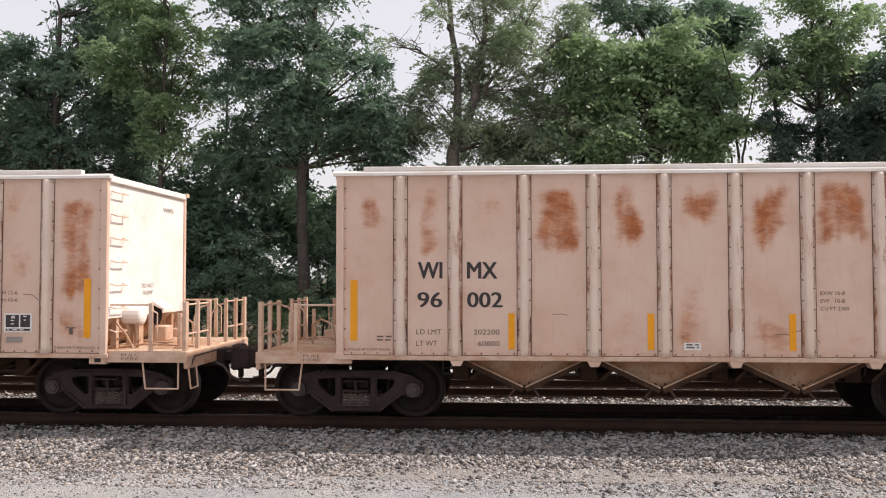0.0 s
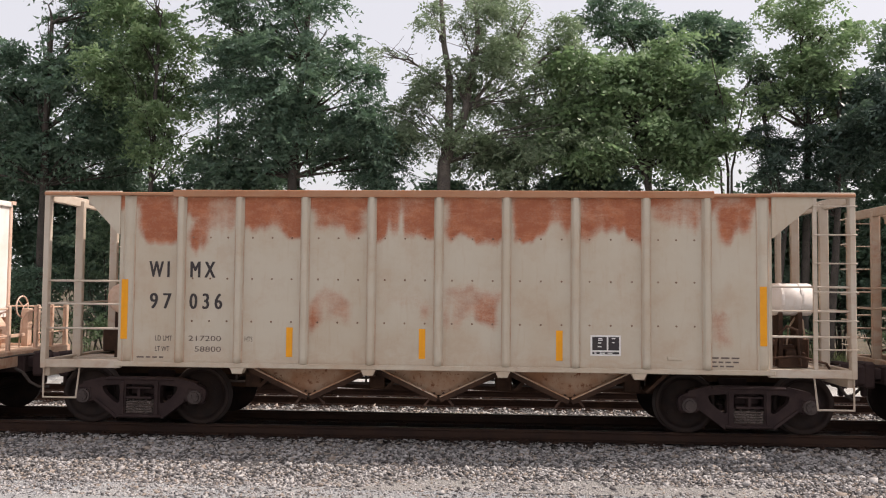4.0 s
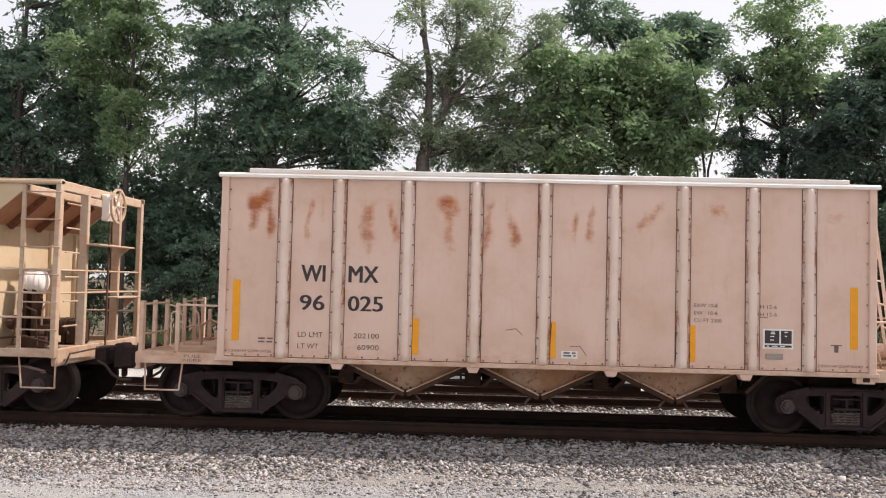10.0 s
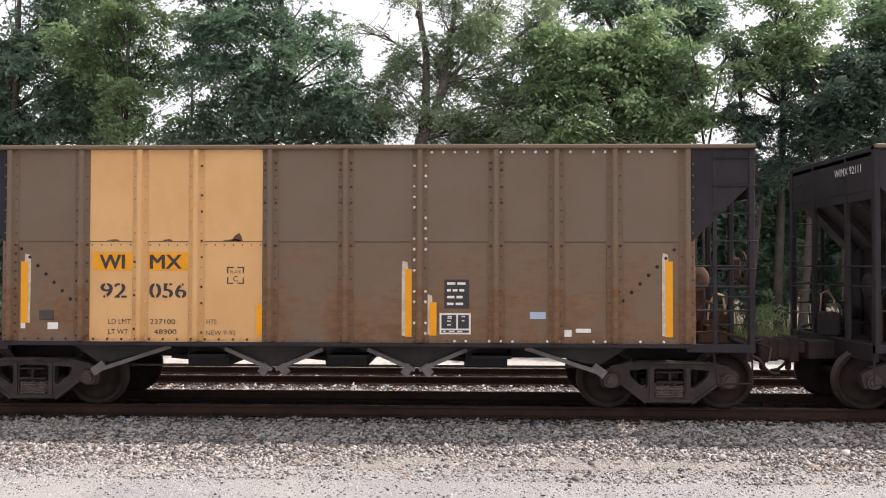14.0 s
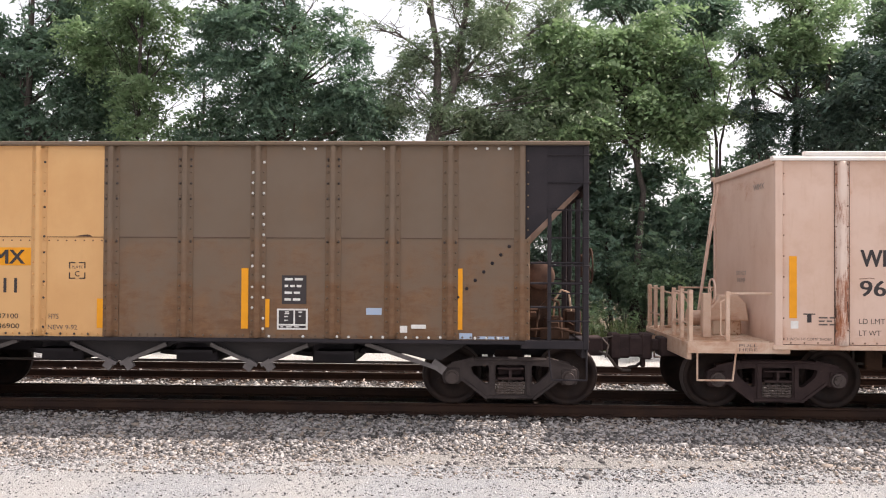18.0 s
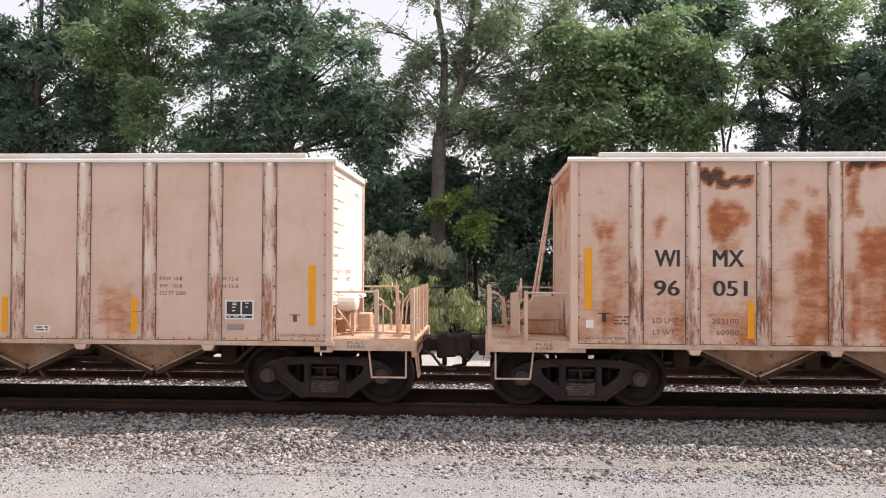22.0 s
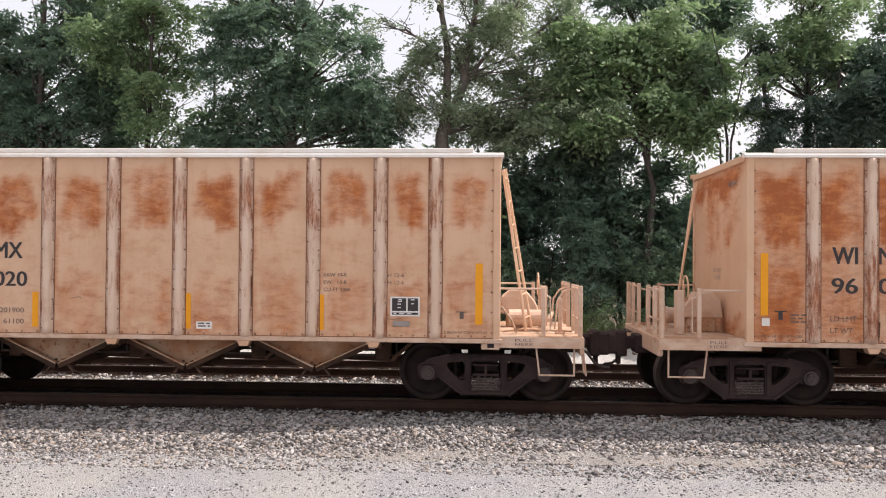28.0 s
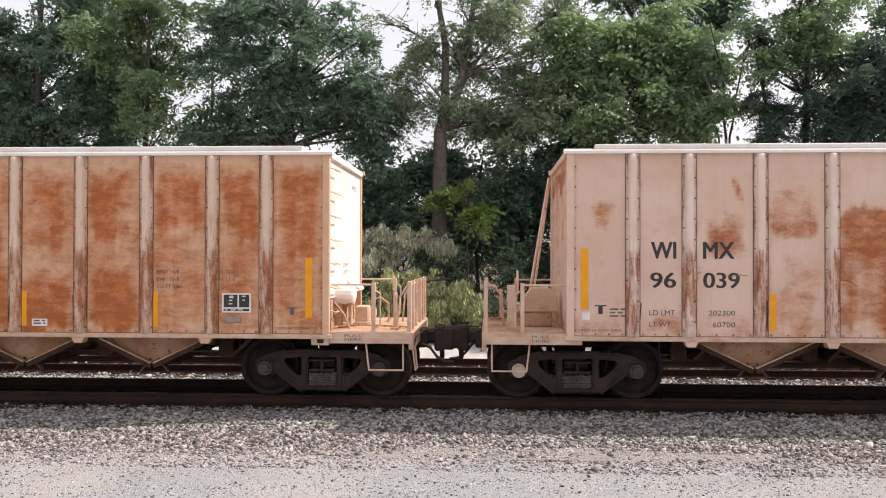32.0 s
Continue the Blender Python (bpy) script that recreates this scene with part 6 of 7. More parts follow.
    for a, b, c, d in ((-1.745, -1.65, 2.16, 2.175), (-1.59, -1.495, 2.16, 2.175), (-1.745, -1.73, 2.08, 2.175), (-1.51, -1.495, 2.08, 2.175), (-1.745, -1.65, 1.925, 1.94), (-1.59, -1.495, 1.925, 1.94), (-1.745, -1.73, 1.925, 2.02), (-1.51, -1.495, 1.925, 2.02)):
        box(bm, a, b, y - 0.003, y, c, d)
    part("stencil_frame", bm, M_INK, car)
    lettering("PLATE", -1.70, 2.08, 0.04, 0.16, y, car, M_INK_FADED)
    lettering("C", -1.655, 1.96, 0.08, 0.07, y, car, M_INK)
    p = part("stencil_plate", boxed(1.49, 1.855, t - 0.004, t, 1.57, 1.995), M_INK, car, "black stencil block with white writing")
    faded_bars(p, 1.53, 1.92, 0.28, 4, t - 0.004, M_STENCIL, 0.10, 0.035)
    data_plate(car, 1.42, 1.19, t - 0.002, 0.46, 0.31)
    part("inspection_tag", boxed(2.75, 2.98, t - 0.004, t, 1.42, 1.52), M_BLUE, car)
    part("card_holder", boxed(3.42, 3.64, t - 0.03, t, 1.22, 1.28, 0.006), M_STENCIL, car)
    part("paint_patch", boxed(3.22, 3.36, t - 0.003, t, 1.16, 1.26), M_STENCIL, car)
    for x, z, w, h in ((-4.86, 1.25, 0.07, 0.1), (-4.45, 1.24, 0.16, 0.10)):
        part("paint_patch", boxed(x, x + w, t - 0.003, t, z, z + h), M_STENCIL, car)
    part("rusty_patch_plate", boxed(-4.58, -4.36, t - 0.012, t, 1.38, 1.52, 0.006), M_ROD, car)
    for k in (1, -1):
        o = lettering("WIMX " + "".join(number), 0, 0, 0.12, 0.9, 0, car, M_STENCIL)
        o.location, o.rotation_euler = (k * 6.027, 0.32 * k if k > 0 else -0.3, 3.62), (0, 0, k * math.pi / 2)
    if number[1] == "111":
        part("paint_patch", boxed(4.13, 4.32, t - 0.003, t, 1.075, 1.16), M_BLUE, car, "smear of blue paint")
        part("paint_patch", boxed(4.40, 4.86, t - 0.003, t, 1.075, 1.115), M_BLUE, car, "smear of blue paint")
    trucks = truck(car, -4.92, M_TRUCK_GREY) + truck(car, 4.90, M_TRUCK_GREY)
    return car, centre, trucks

# ------------------------------------------------------------------ woods


def clumps(blobs, per_m2, gap, rng, seed):
    """Places for tufts of leaves, with a way out for each. Domed boughs fill the ellipsoids (x, y, z, rx, ry, rz, weight), the tufts sit on the boughs; noise opens gaps."""
    b = np.array(blobs, float)
    area = b[:, 6] * b[:, 3] * b[:, 5] * math.pi
    boughs = max(3, int(1.9 * area.sum()))
    k = rng.choice(len(b), boughs, p=area / area.sum())
    d = rng.normal(size=(boughs, 3))
    d /= np.linalg.norm(d, axis=1)[:, None]
    r = rng.uniform(0.05, 1.0, boughs) ** 0.42 * rng.uniform(0.85, 1.12, boughs)
    c = b[k, :3] + d * r[:, None] * b[k, 3:6]
    open_air = np.array([noise.noise((p[0] * 0.9 + seed, p[1] * 0.7, p[2] * 1.0)) + 0.6 * noise.noise((p[0] * 2.1, p[1] * 1.6 + seed, p[2] * 2.1)) for p in c]) > -0.55 + gap
    c = c[open_air]
    n = max(2, int(per_m2 / 1.9 + 0.5))
    wide = np.repeat(rng.uniform(0.30, 0.70, len(c)) * np.clip(b[k, 3][open_air] + 0.35, 0.5, 1.0), n)[:, None]
    e = rng.normal(size=(len(c) * n, 3)) + np.array([0, 0, 0.75])
    e /= np.linalg.norm(e, axis=1)[:, None]
    return np.repeat(c, n, 0) + e * wide * np.array([1, 1, 0.62]) * rng.uniform(0.75, 1.1, (len(e), 1)), e


def feathered(c, d, spread, length, rng, leaves_per=11, leaflets=9, droop=0.55, broad=0.40, tri=False):
    """Compound leaves round each tuft: a stalk that bends down with pairs of leaflets along it."""
    n = len(c)
    m = n * leaves_per
    size = np.repeat(spread * rng.uniform(0.6, 1.35, n), leaves_per)
    out = np.repeat(d, leaves_per, 0)
    p0 = np.repeat(c, leaves_per, 0) + rng.normal(size=(m, 3)) * size[:, None] * np.array([0.45, 0.45, 0.25])
    a = rng.normal(size=(m, 3)) * np.array([1, 1, 0.55]) + 0.55 * out + np.array([0, 0, 0.12])
    a /= np.linalg.norm(a, axis=1)[:, None]
    ln = length * rng.uniform(0.6, 1.3, m)
    side = np.cross(a, np.array([0, 0, 1.0])) + 1e-4
    side /= np.linalg.norm(side, axis=1)[:, None]
    up = np.cross(side, a)
    roll = rng.normal(0, 0.6, m)[:, None]
    side, up = side * np.cos(roll) + up * np.sin(roll), up * np.cos(roll) - side * np.sin(roll)
    u = (np.arange(leaflets) // 2 * 2 + 1.2) / leaflets
    sign = np.where(np.arange(leaflets) % 2, 1.0, -1.0)
    sign[-1] = 0.0
    q = p0[:, None] + a[:, None] * (ln[:, None] * u)[..., None]
    q[..., 2] -= droop * ln[:, None] * u**2
    ax = side[:, None] * (sign * 0.9)[None, :, None] + a[:, None] * np.where(sign == 0, 1.0, 0.5)[None, :, None] + rng.normal(size=(m, leaflets, 3)) * 0.22
    ax[..., 2] -= 0.25 + 0.4 * droop * u
    ax /= np.linalg.norm(ax, axis=2)[..., None]
    wide = np.cross(ax, up[:, None] + rng.normal(size=(m, leaflets, 3)) * 0.35)
    wide /= np.linalg.norm(wide, axis=2)[..., None]
    l = (ln[:, None] * rng.uniform(0.22, 0.36, (m, leaflets)))[..., None]
    tip, w = ax * l, wide * l * broad * 0.5
    if tri:
        v = np.stack([q - w, q + tip, q + w + tip * 0.15], 2)
        return v.reshape(-1, 3), np.arange(m * leaflets * 3).reshape(-1, 3)
    v = np.stack([q, q + tip * 0.45 + w, q + tip, q + tip * 0.45 - w], 2)
    return v.reshape(-1, 3), np.arange(m * leaflets * 4).reshape(-1, 4)


def hung_leaves(blobs, count, size, seed):
    """Fronds of long leaves that hang straight down from twigs spread through a set of ellipsoids."""
    rng = np.random.default_rng(seed)
    b = np.array(blobs, float)
    n = count // 9
    k = rng.choice(len(b), n, p=b[:, 3] * b[:, 5] / (b[:, 3] * b[:, 5]).sum())
    d = rng.normal(size=(n, 3))
    d *= (rng.uniform(0, 1, n) ** 0.5 / np.linalg.norm(d, axis=1))[:, None]
    p = b[k, :3] + d * b[k, 3:6]
    p[:, 2] += 0.12 * np.sin(p[:, 0] * 9.0) + rng.normal(0, 0.09, n)
    p = np.repeat(p, 9, 0) + rng.normal(size=(n * 9, 3)) * np.array([0.055, 0.055, 0.03])
    m = len(p)
    a = rng.normal(size=(m, 3)) * np.array([0.42, 0.42, 0.15]) - np.array([0, 0, 1.0])
    a *= (size * rng.uniform(0.6, 1.5, m) / np.linalg.norm(a, axis=1))[:, None]
    t = np.cross(a, rng.normal(size=(m, 3)))
    t *= (size * 0.085 / np.linalg.norm(t, axis=1))[:, None]
    v = np.stack([p, p + a * 0.45 + t, p + a, p + a * 0.45 - t], 1)
    return v.reshape(-1, 3), np.arange(m * 4).reshape(-1, 4)


def limb(bm, pts, r0, r1, seg=8):
    """A tapered limb along a bent line."""
    rings = []
    n = len(pts)
    for k, q in enumerate(pts):
        q = Vector(q)
        d = (Vector(pts[min(k + 1, n - 1)]) - Vector(pts[max(k - 1, 0)])).normalized()
        e = d.orthogonal().normalized()
        g = d.cross(e)
        r = r0 + (r1 - r0) * k / (n - 1)
        rings.append([bm.verts.new(q + (e * math.cos(a) + g * math.sin(a)) * r) for a in [2 * math.pi * j / seg for j in range(seg)]])
    for p, q in zip(rings, rings[1:]):
        for j in range(seg):
            bm.faces.new((p[j], p[(j + 1) % seg], q[(j + 1) % seg], q[j])).smooth = True


def bent(a, b, wob, rng, n=7):
    a, b = Vector(a), Vector(b)
    out = [a.lerp(b, k / (n - 1)) for k in range(n)]
    return [q + Vector((rng.uniform(-wob, wob), rng.uniform(-wob, wob), 0)) * (0 < k < n - 1) for k, q in enumerate(out)]


def tree(x, y, top, blobs, leaf, label, seed, radius=0.16, per_m2=9.0, gap=0.12, spread=0.34, length=0.42, droop=0.55, depth=1.3, stems=(), tri=False, broad=0.58, name="tree"):
    """Trunk, limbs to each clump, and a crown of compound leaves. blobs: (x, z, half width, half height, weight); stems: lines of (x, z) with the radius at both ends."""
    rng = random.Random(seed)
    t = tagged(empty(name), label, "tree", "trees of the wood")
    z0 = ground_height(y) - 0.05
    t.location = (x, y, z0)
    bm = bmesh.new()
    line = []
    for pts, r0, r1 in stems or (([(x, z0), (x + rng.uniform(-0.5, 0.5), top * 0.5), (x + rng.uniform(-0.6, 0.6), top)], radius, radius * 0.3),):
        path = []
        for a, b in zip(pts, pts[1:]):
            path += [(a[0] + (b[0] - a[0]) * k / 3, a[1] + (b[1] - a[1]) * k / 3) for k in range(3)]
        path = [(px - x + rng.uniform(-0.04, 0.04), rng.uniform(-0.05, 0.05), pz - z0) for px, pz in path + [pts[-1]]]
        limb(bm, path, r0, r1)
        line += [Vector(q) for q in path]
    full = []
    for bx, bz, rx, rz, w in blobs:
        dy = rng.uniform(-0.5, 0.5) * depth
        q = min(depth, 0.5 + 0.6 * max(rx, rz))
        full.append((bx - x, dy, bz - z0, rx, q, rz, w))
        for k in range(4):
            a = rng.uniform(0, 6.28)
            full.append((bx - x + math.cos(a) * rx * 0.85, dy + rng.uniform(-q, q) * 0.6, bz - z0 + math.sin(a) * rz * 0.85, rx * 0.42, q * 0.42, rz * 0.36, w))
        below = [p for p in line if p.z < bz - z0 - 0.2] or line[:1]
        base = min(below, key=lambda p: (p - Vector((bx - x, dy, bz - z0 - 0.8))).length)
        for k in range(4):
            goal = (bx - x + rng.uniform(-0.8, 0.8) * rx, dy + rng.uniform(-0.5, 0.5) * q, bz - z0 + rng.uniform(-0.3, 0.8) * rz)
            way = bent(base, goal, 0.10, rng, 6)
            limb(bm, way, max(0.022, radius * 0.24), 0.008, 6)
            for j in (3, 4):
                tw = way[j] + Vector((rng.uniform(-0.7, 0.7), rng.uniform(-0.4, 0.4), rng.uniform(0.1, 0.7)))
                limb(bm, bent(way[j], tw, 0.05, rng, 4), 0.014, 0.005, 4)
    part("trunk", bm, M_BARK if leaf == M_LEAF_FINE else M_BARK_DARK, t, "grey brown trunk with bare limbs")
    gen = np.random.default_rng(seed)
    c, d = clumps(full, per_m2, gap, gen, seed)
    v, f = feathered(c, d, spread, length * 1.25, gen, droop=droop, tri=tri or leaf in (M_LEAF_DARK, M_IVY), broad=broad)
    tagged(part("crown", soup("crown", v, f, leaf), None, t), kind="stuff")
    return t


def shrub(x, y, w, h, leaf, label, seed, per_m2=7.0, length=0.34, gap=0.12, spread=0.28, tri=True, name="shrub"):
    rng = random.Random(seed)
    t = tagged(empty(name), label, "shrub", "undergrowth")
    z0 = ground_height(y) - 0.03
    t.location = (x, y, z0)
    full = []
    for k in range(7):
        bm = bmesh.new()
        a = rng.uniform(-1, 1)
        q = (a * w * 0.75, rng.uniform(-0.4, 0.4), h * rng.uniform(0.25, 0.85))
        limb(bm, bent((a * 0.15, 0, 0), q, 0.06, rng, 4), 0.022, 0.008, 5)
        part("stem", bm, M_BARK_DARK, t)
        full.append((*q, w * rng.uniform(0.3, 0.5), 0.5, min(0.9, h * 0.26), 1.0))
    gen = np.random.default_rng(seed)
    c, d = clumps(full, per_m2, gap, gen, seed)
    v, f = feathered(c, d, spread, length, gen, 10, 8, 0.5, 0.6, tri)
    tagged(part("foliage", soup("foliage", v, f, leaf), None, t), kind="stuff")
    return t


def weeds(name, x0, x1, y0, y1, count, h, leaf, label, seed):
    """Blades and stalks of grass and weeds."""
    rng = np.random.default_rng(seed)
    p = np.stack([rng.uniform(x0, x1, count), rng.uniform(y0, y1, count)], 1)
    dens = np.array([noise.noise((q[0] * 0.6, q[1] * 0.8, seed)) for q in p])
    p, dens = p[dens > -0.12], dens[dens > -0.12]
    n = len(p)
    z = np.array([ground_height(v) for v in p[:, 1]])
    hh = h * rng.uniform(0.4, 1.2, n) * (0.8 + dens)
    w = rng.uniform(0.008, 0.02, n)
    a = rng.uniform(0, 2 * np.pi, n)
    b = np.stack([p[:, 0], p[:, 1], z], 1)
    s = np.stack([np.cos(a), np.sin(a), 0 * a], 1) * w[:, None]
    tip = np.stack([rng.normal(0, 0.35, n) * hh, rng.normal(0, 0.35, n) * hh, hh], 1)
    v = np.stack([b - s, b + s, b + s * 0.6 + tip * 0.6, b + tip], 1)
    me = soup(name, v.reshape(-1, 3), np.arange(n * 4).reshape(-1, 4), leaf)
    return tagged(part(name, me, None), label, "grass", kind="stuff")


GROW = 1.089


def hanging_bush(x, y, blobs, branches, count, size, leaf, name, label, seed, wood=0.03):
    """Bent branches with long leaves that hang from them. blobs: (x, z, half width, half height), at the near edge of the wood."""
    x, y = x * GROW, y + 2.1
    blobs = [(bx * GROW, 2.2 + (bz - 2.2) * GROW, rx * GROW, rz * GROW) for bx, bz, rx, rz in blobs]
    branches = [[(bx * GROW, 2.2 + (bz - 2.2) * GROW) for bx, bz in line] for line in branches]
    rng = random.Random(seed)
    z0 = ground_height(y) - 0.03
    t = tagged(empty(name), label, "shrub", "undergrowth")
    t.location = (x, y, z0)
    for line in branches:
        bm = bmesh.new()
        limb(bm, [(bx - x, rng.uniform(-0.1, 0.1), bz - z0) for bx, bz in line], wood, wood * 0.35, 6)
        part("branch", bm, M_BARK, t)
    full = [(bx - x, rng.uniform(-0.2, 0.2), bz - z0, rx, 0.35, rz, 1.0) for bx, bz, rx, rz in blobs]
    v, f = hung_leaves(full, count, size, seed)
    tagged(part("foliage", soup("foliage", v, f, leaf), None, t), kind="stuff")
    return t


def build_woods():
    L, D, B = M_LEAF, M_LEAF_DARK, M_LEAF_SUNLIT
    tall = "tall broadleaf tree with dense dark green leaves"
    # x, y, top, clumps (x, z, half width, half height, weight)
    tree(-15.0, 13.2, 11, [(-14.5, 11.9, 1.5, 0.8, 0.8), (-16.9, 9.3, 1.3, 1.2, 1), (-16.4, 7.0, 2.02, 1.84, 1), (-14.4, 10.4, 1.47, 1.29, 1), (-14.1, 8.5, 1.56, 1.1, 1), (-14.3, 6.7, 1.84, 1.1, 1), (-19.0, 6.9, 2.02, 2.0, 1), (-12.6, 6.3, 1.47, 0.66, 1)],
         D, tall, 11, 0.22, 10, 0.24)
    tree(-11.1, 12.6, 11, [(-11.5, 11.9, 0.9, 0.6, 0.7), (-11.5, 10.6, 1.08, 1.08, 1), (-10.4, 9.1, 0.75, 1.08, 1), (-10.6, 7.4, 0.9, 1.11, 1), (-12.0, 8.9, 0.86, 1.08, 1)],
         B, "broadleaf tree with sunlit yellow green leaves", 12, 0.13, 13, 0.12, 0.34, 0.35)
    tree(-6.3, 13.0, 11.5, [(-8.4, 10.7, 1.37, 1.09, 1), (-6.1, 10.7, 1.37, 1.28, 1), (-7.9, 8.7, 1.37, 1.19, 1), (-5.8, 8.9, 1.64, 1.28, 1), (-4.3, 8.1, 0.82, 1.28, 1), (-7.6, 6.8, 1.37, 1.0, 1), (-5.4, 6.6, 1.82, 1.0, 1), (-3.9, 6.3, 0.95, 1.0, 1), (-7.3, 12.2, 2.1, 0.8, 0.8), (-8.9, 9.5, 0.66, 1.0, 1), (-8.8, 6.1, 1.0, 0.62, 1)],
         D, tall, 13, 0.24, 11, 0.27, length=0.38)
    tree(-1.5, 13.6, 12, [(-3.4, 9.9, 0.67, 0.19, 0.8), (-2.6, 9.1, 0.75, 0.41, 0.7), (-2.9, 7.8, 0.82, 0.82, 0.9), (-2.0, 8.1, 0.93, 1.03, 1), (-0.5, 10.4, 1.12, 1.03, 0.8), (1.3, 10.4, 1.4, 1.03, 0.8), (0.2, 8.5, 1.4, 1.21, 1), (1.9, 8.6, 1.03, 1.21, 1), (-0.8, 6.7, 0.93, 0.84, 0.9), (1.0, 6.7, 1.21, 0.84, 1), (-2.1, 11.1, 0.45, 0.48, 0.6), (2.5, 10.1, 0.52, 0.75, 0.7), (-0.6, 12.2, 2.2, 0.6, 0.5), (0.3, 9.6, 1.0, 0.6, 0.8), (-1.0, 9.2, 0.7, 0.7, 0.6), (2.6, 7.4, 0.8, 0.9, 0.9)],
         M_LEAF_FINE, "slender tree with an open crown and a forked grey trunk", 14, 0.12, 13, 0.14, 0.36, 0.27, 0.7,
         stems=(([(-1.5, -0.65), (-1.62, 3.13), (-1.55, 6.32), (-1.41, 7.17)], 0.27, 0.19), ([(-1.41, 7.17), (-1.38, 8.59), (-1.62, 10.3), (-1.79, 12.58)], 0.15, 0.06),
                ([(-1.48, 6.61), (-0.97, 7.65), (-0.66, 9.36), (-0.48, 10.59), (-0.64, 12.78)], 0.16, 0.06), ([(-0.51, 10.12), (0.42, 9.71), (1.14, 9.49)], 0.07, 0.02),
                ([(-0.86, 8.03), (0.06, 9.17), (0.79, 10.41), (1.33, 11.46)], 0.07, 0.02), ([(-1.38, 8.59), (-2.11, 9.34), (-2.78, 9.81), (-3.73, 9.93)], 0.06, 0.015)))
    tree(4.9, 13.8, 9.2, [(4.0, 9.2, 1.32, 0.79, 1), (5.6, 9.1, 1.6, 0.79, 1), (6.9, 8.7, 0.95, 0.75, 1), (2.6, 7.6, 1.41, 1.13, 1), (4.3, 7.5, 2.07, 1.13, 1), (5.8, 7.3, 1.35, 0.85, 1), (3.3, 9.4, 0.75, 0.6, 1), (5.0, 6.7, 2.25, 0.75, 1)],
         B, "bushy broadleaf tree with light green feathered sunlit leaves", 15, 0.15, 13, 0.06, 0.36, 0.44, 0.6)
    tree(6.0, 17.2, 12, [(4.8, 11.8, 1.37, 1.05, 1), (7.1, 11.6, 1.58, 0.9, 1), (8.5, 11.5, 0.8, 0.8, 1), (6.2, 9.6, 1.6, 1.0, 0.8)],
         D, tall, 16, 0.18, 12, 0.06)
    bare = "thin young tree with bare grey stems"
    tree(7.6, 13.5, 9.0, [(7.2, 8.9, 0.4, 0.4, 0.5), (7.0, 7.9, 0.3, 0.3, 0.5), (8.3, 9.4, 0.3, 0.4, 0.5)], L, bare, 17, 0.05, 7, 0.1,
         stems=(([(7.6, -0.6), (7.66, 6.06), (7.61, 7.74), (7.21, 9.79)], 0.06, 0.015), ([(7.62, 4.0), (7.8, 6.06), (8.09, 7.74), (8.59, 9.99)], 0.05, 0.012), ([(7.6, 4.5), (7.42, 6.06), (7.04, 7.36), (6.76, 7.91)], 0.04, 0.01)))
    # Upper leaves take the brighter sunlit colour, the ivy below a dark one.
    tree(9.9, 13.2, 11, [(9.4, 10.7, 1.01, 0.77, 1), (10.8, 10.5, 0.83, 0.83, 1), (10.0, 9.4, 1.38, 0.44, 1), (9.8, 8.4, 1.32, 0.48, 1), (11.0, 8.0, 0.83, 0.66, 1), (8.6, 8.3, 0.44, 0.29, 1)],
         B, "tall tree with light green sunlit upper leaves", 19, 0.17, 13, 0.08, 0.32, 0.36)
    ivy = "tree trunk wrapped in dense dark ivy"
    tree(8.8, 12.9, 9.0, [(8.8, 7.2, 0.42, 1.09, 1), (9.0, 8.5, 0.33, 0.73, 1), (8.8, 5.4, 0.45, 1.1, 1)], M_IVY, ivy, 22, 0.12, 22, 0.0, 0.22, 0.26, depth=0.5)
    tree(10.4, 12.7, 9.0, [(10.3, 7.0, 0.6, 1.1, 1), (11.0, 6.5, 0.72, 0.54, 1), (10.2, 5.2, 0.8, 1.1, 1)], M_IVY, ivy, 23, 0.16, 20, 0.0, 0.24, 0.28, depth=0.6)
    tree(13.4, 13.0, 11, [(13.1, 10.4, 0.69, 0.84, 1), (12.8, 9.5, 0.55, 0.4, 1), (14.4, 10.3, 0.91, 1.28, 1)],
         L, "tall broadleaf tree with airy green upper leaves", 24, 0.16, 9, 0.14)
    tree(13.6, 12.8, 8.6, [(12.1, 7.4, 1.12, 1.12, 1), (13.4, 7.9, 0.91, 1.36, 1), (14.8, 7.7, 1.27, 1.63, 1), (11.8, 6.5, 1.09, 0.65, 1)],
         M_IVY, "broad dark tree overgrown with ivy", 20, 0.18, 14, 0.06)
    tree(-20.5, 13.5, 10.0, [(-20.6, 9.6, 1.8, 2.0, 1), (-20.4, 6.6, 2.0, 1.6, 1), (-22.4, 8, 1.8, 2.4, 1)], D, tall, 21)
    tree(17.0, 13.5, 10.0, [(17.0, 9.6, 1.5, 1.6, 1), (16.8, 6.6, 1.7, 1.6, 1), (18.6, 8, 1.6, 2.2, 1)], D, tall, 25)
    # Behind the open crowns stand hazier ones, with daylight between them.
    far = "hazy green tree deeper in the wood"
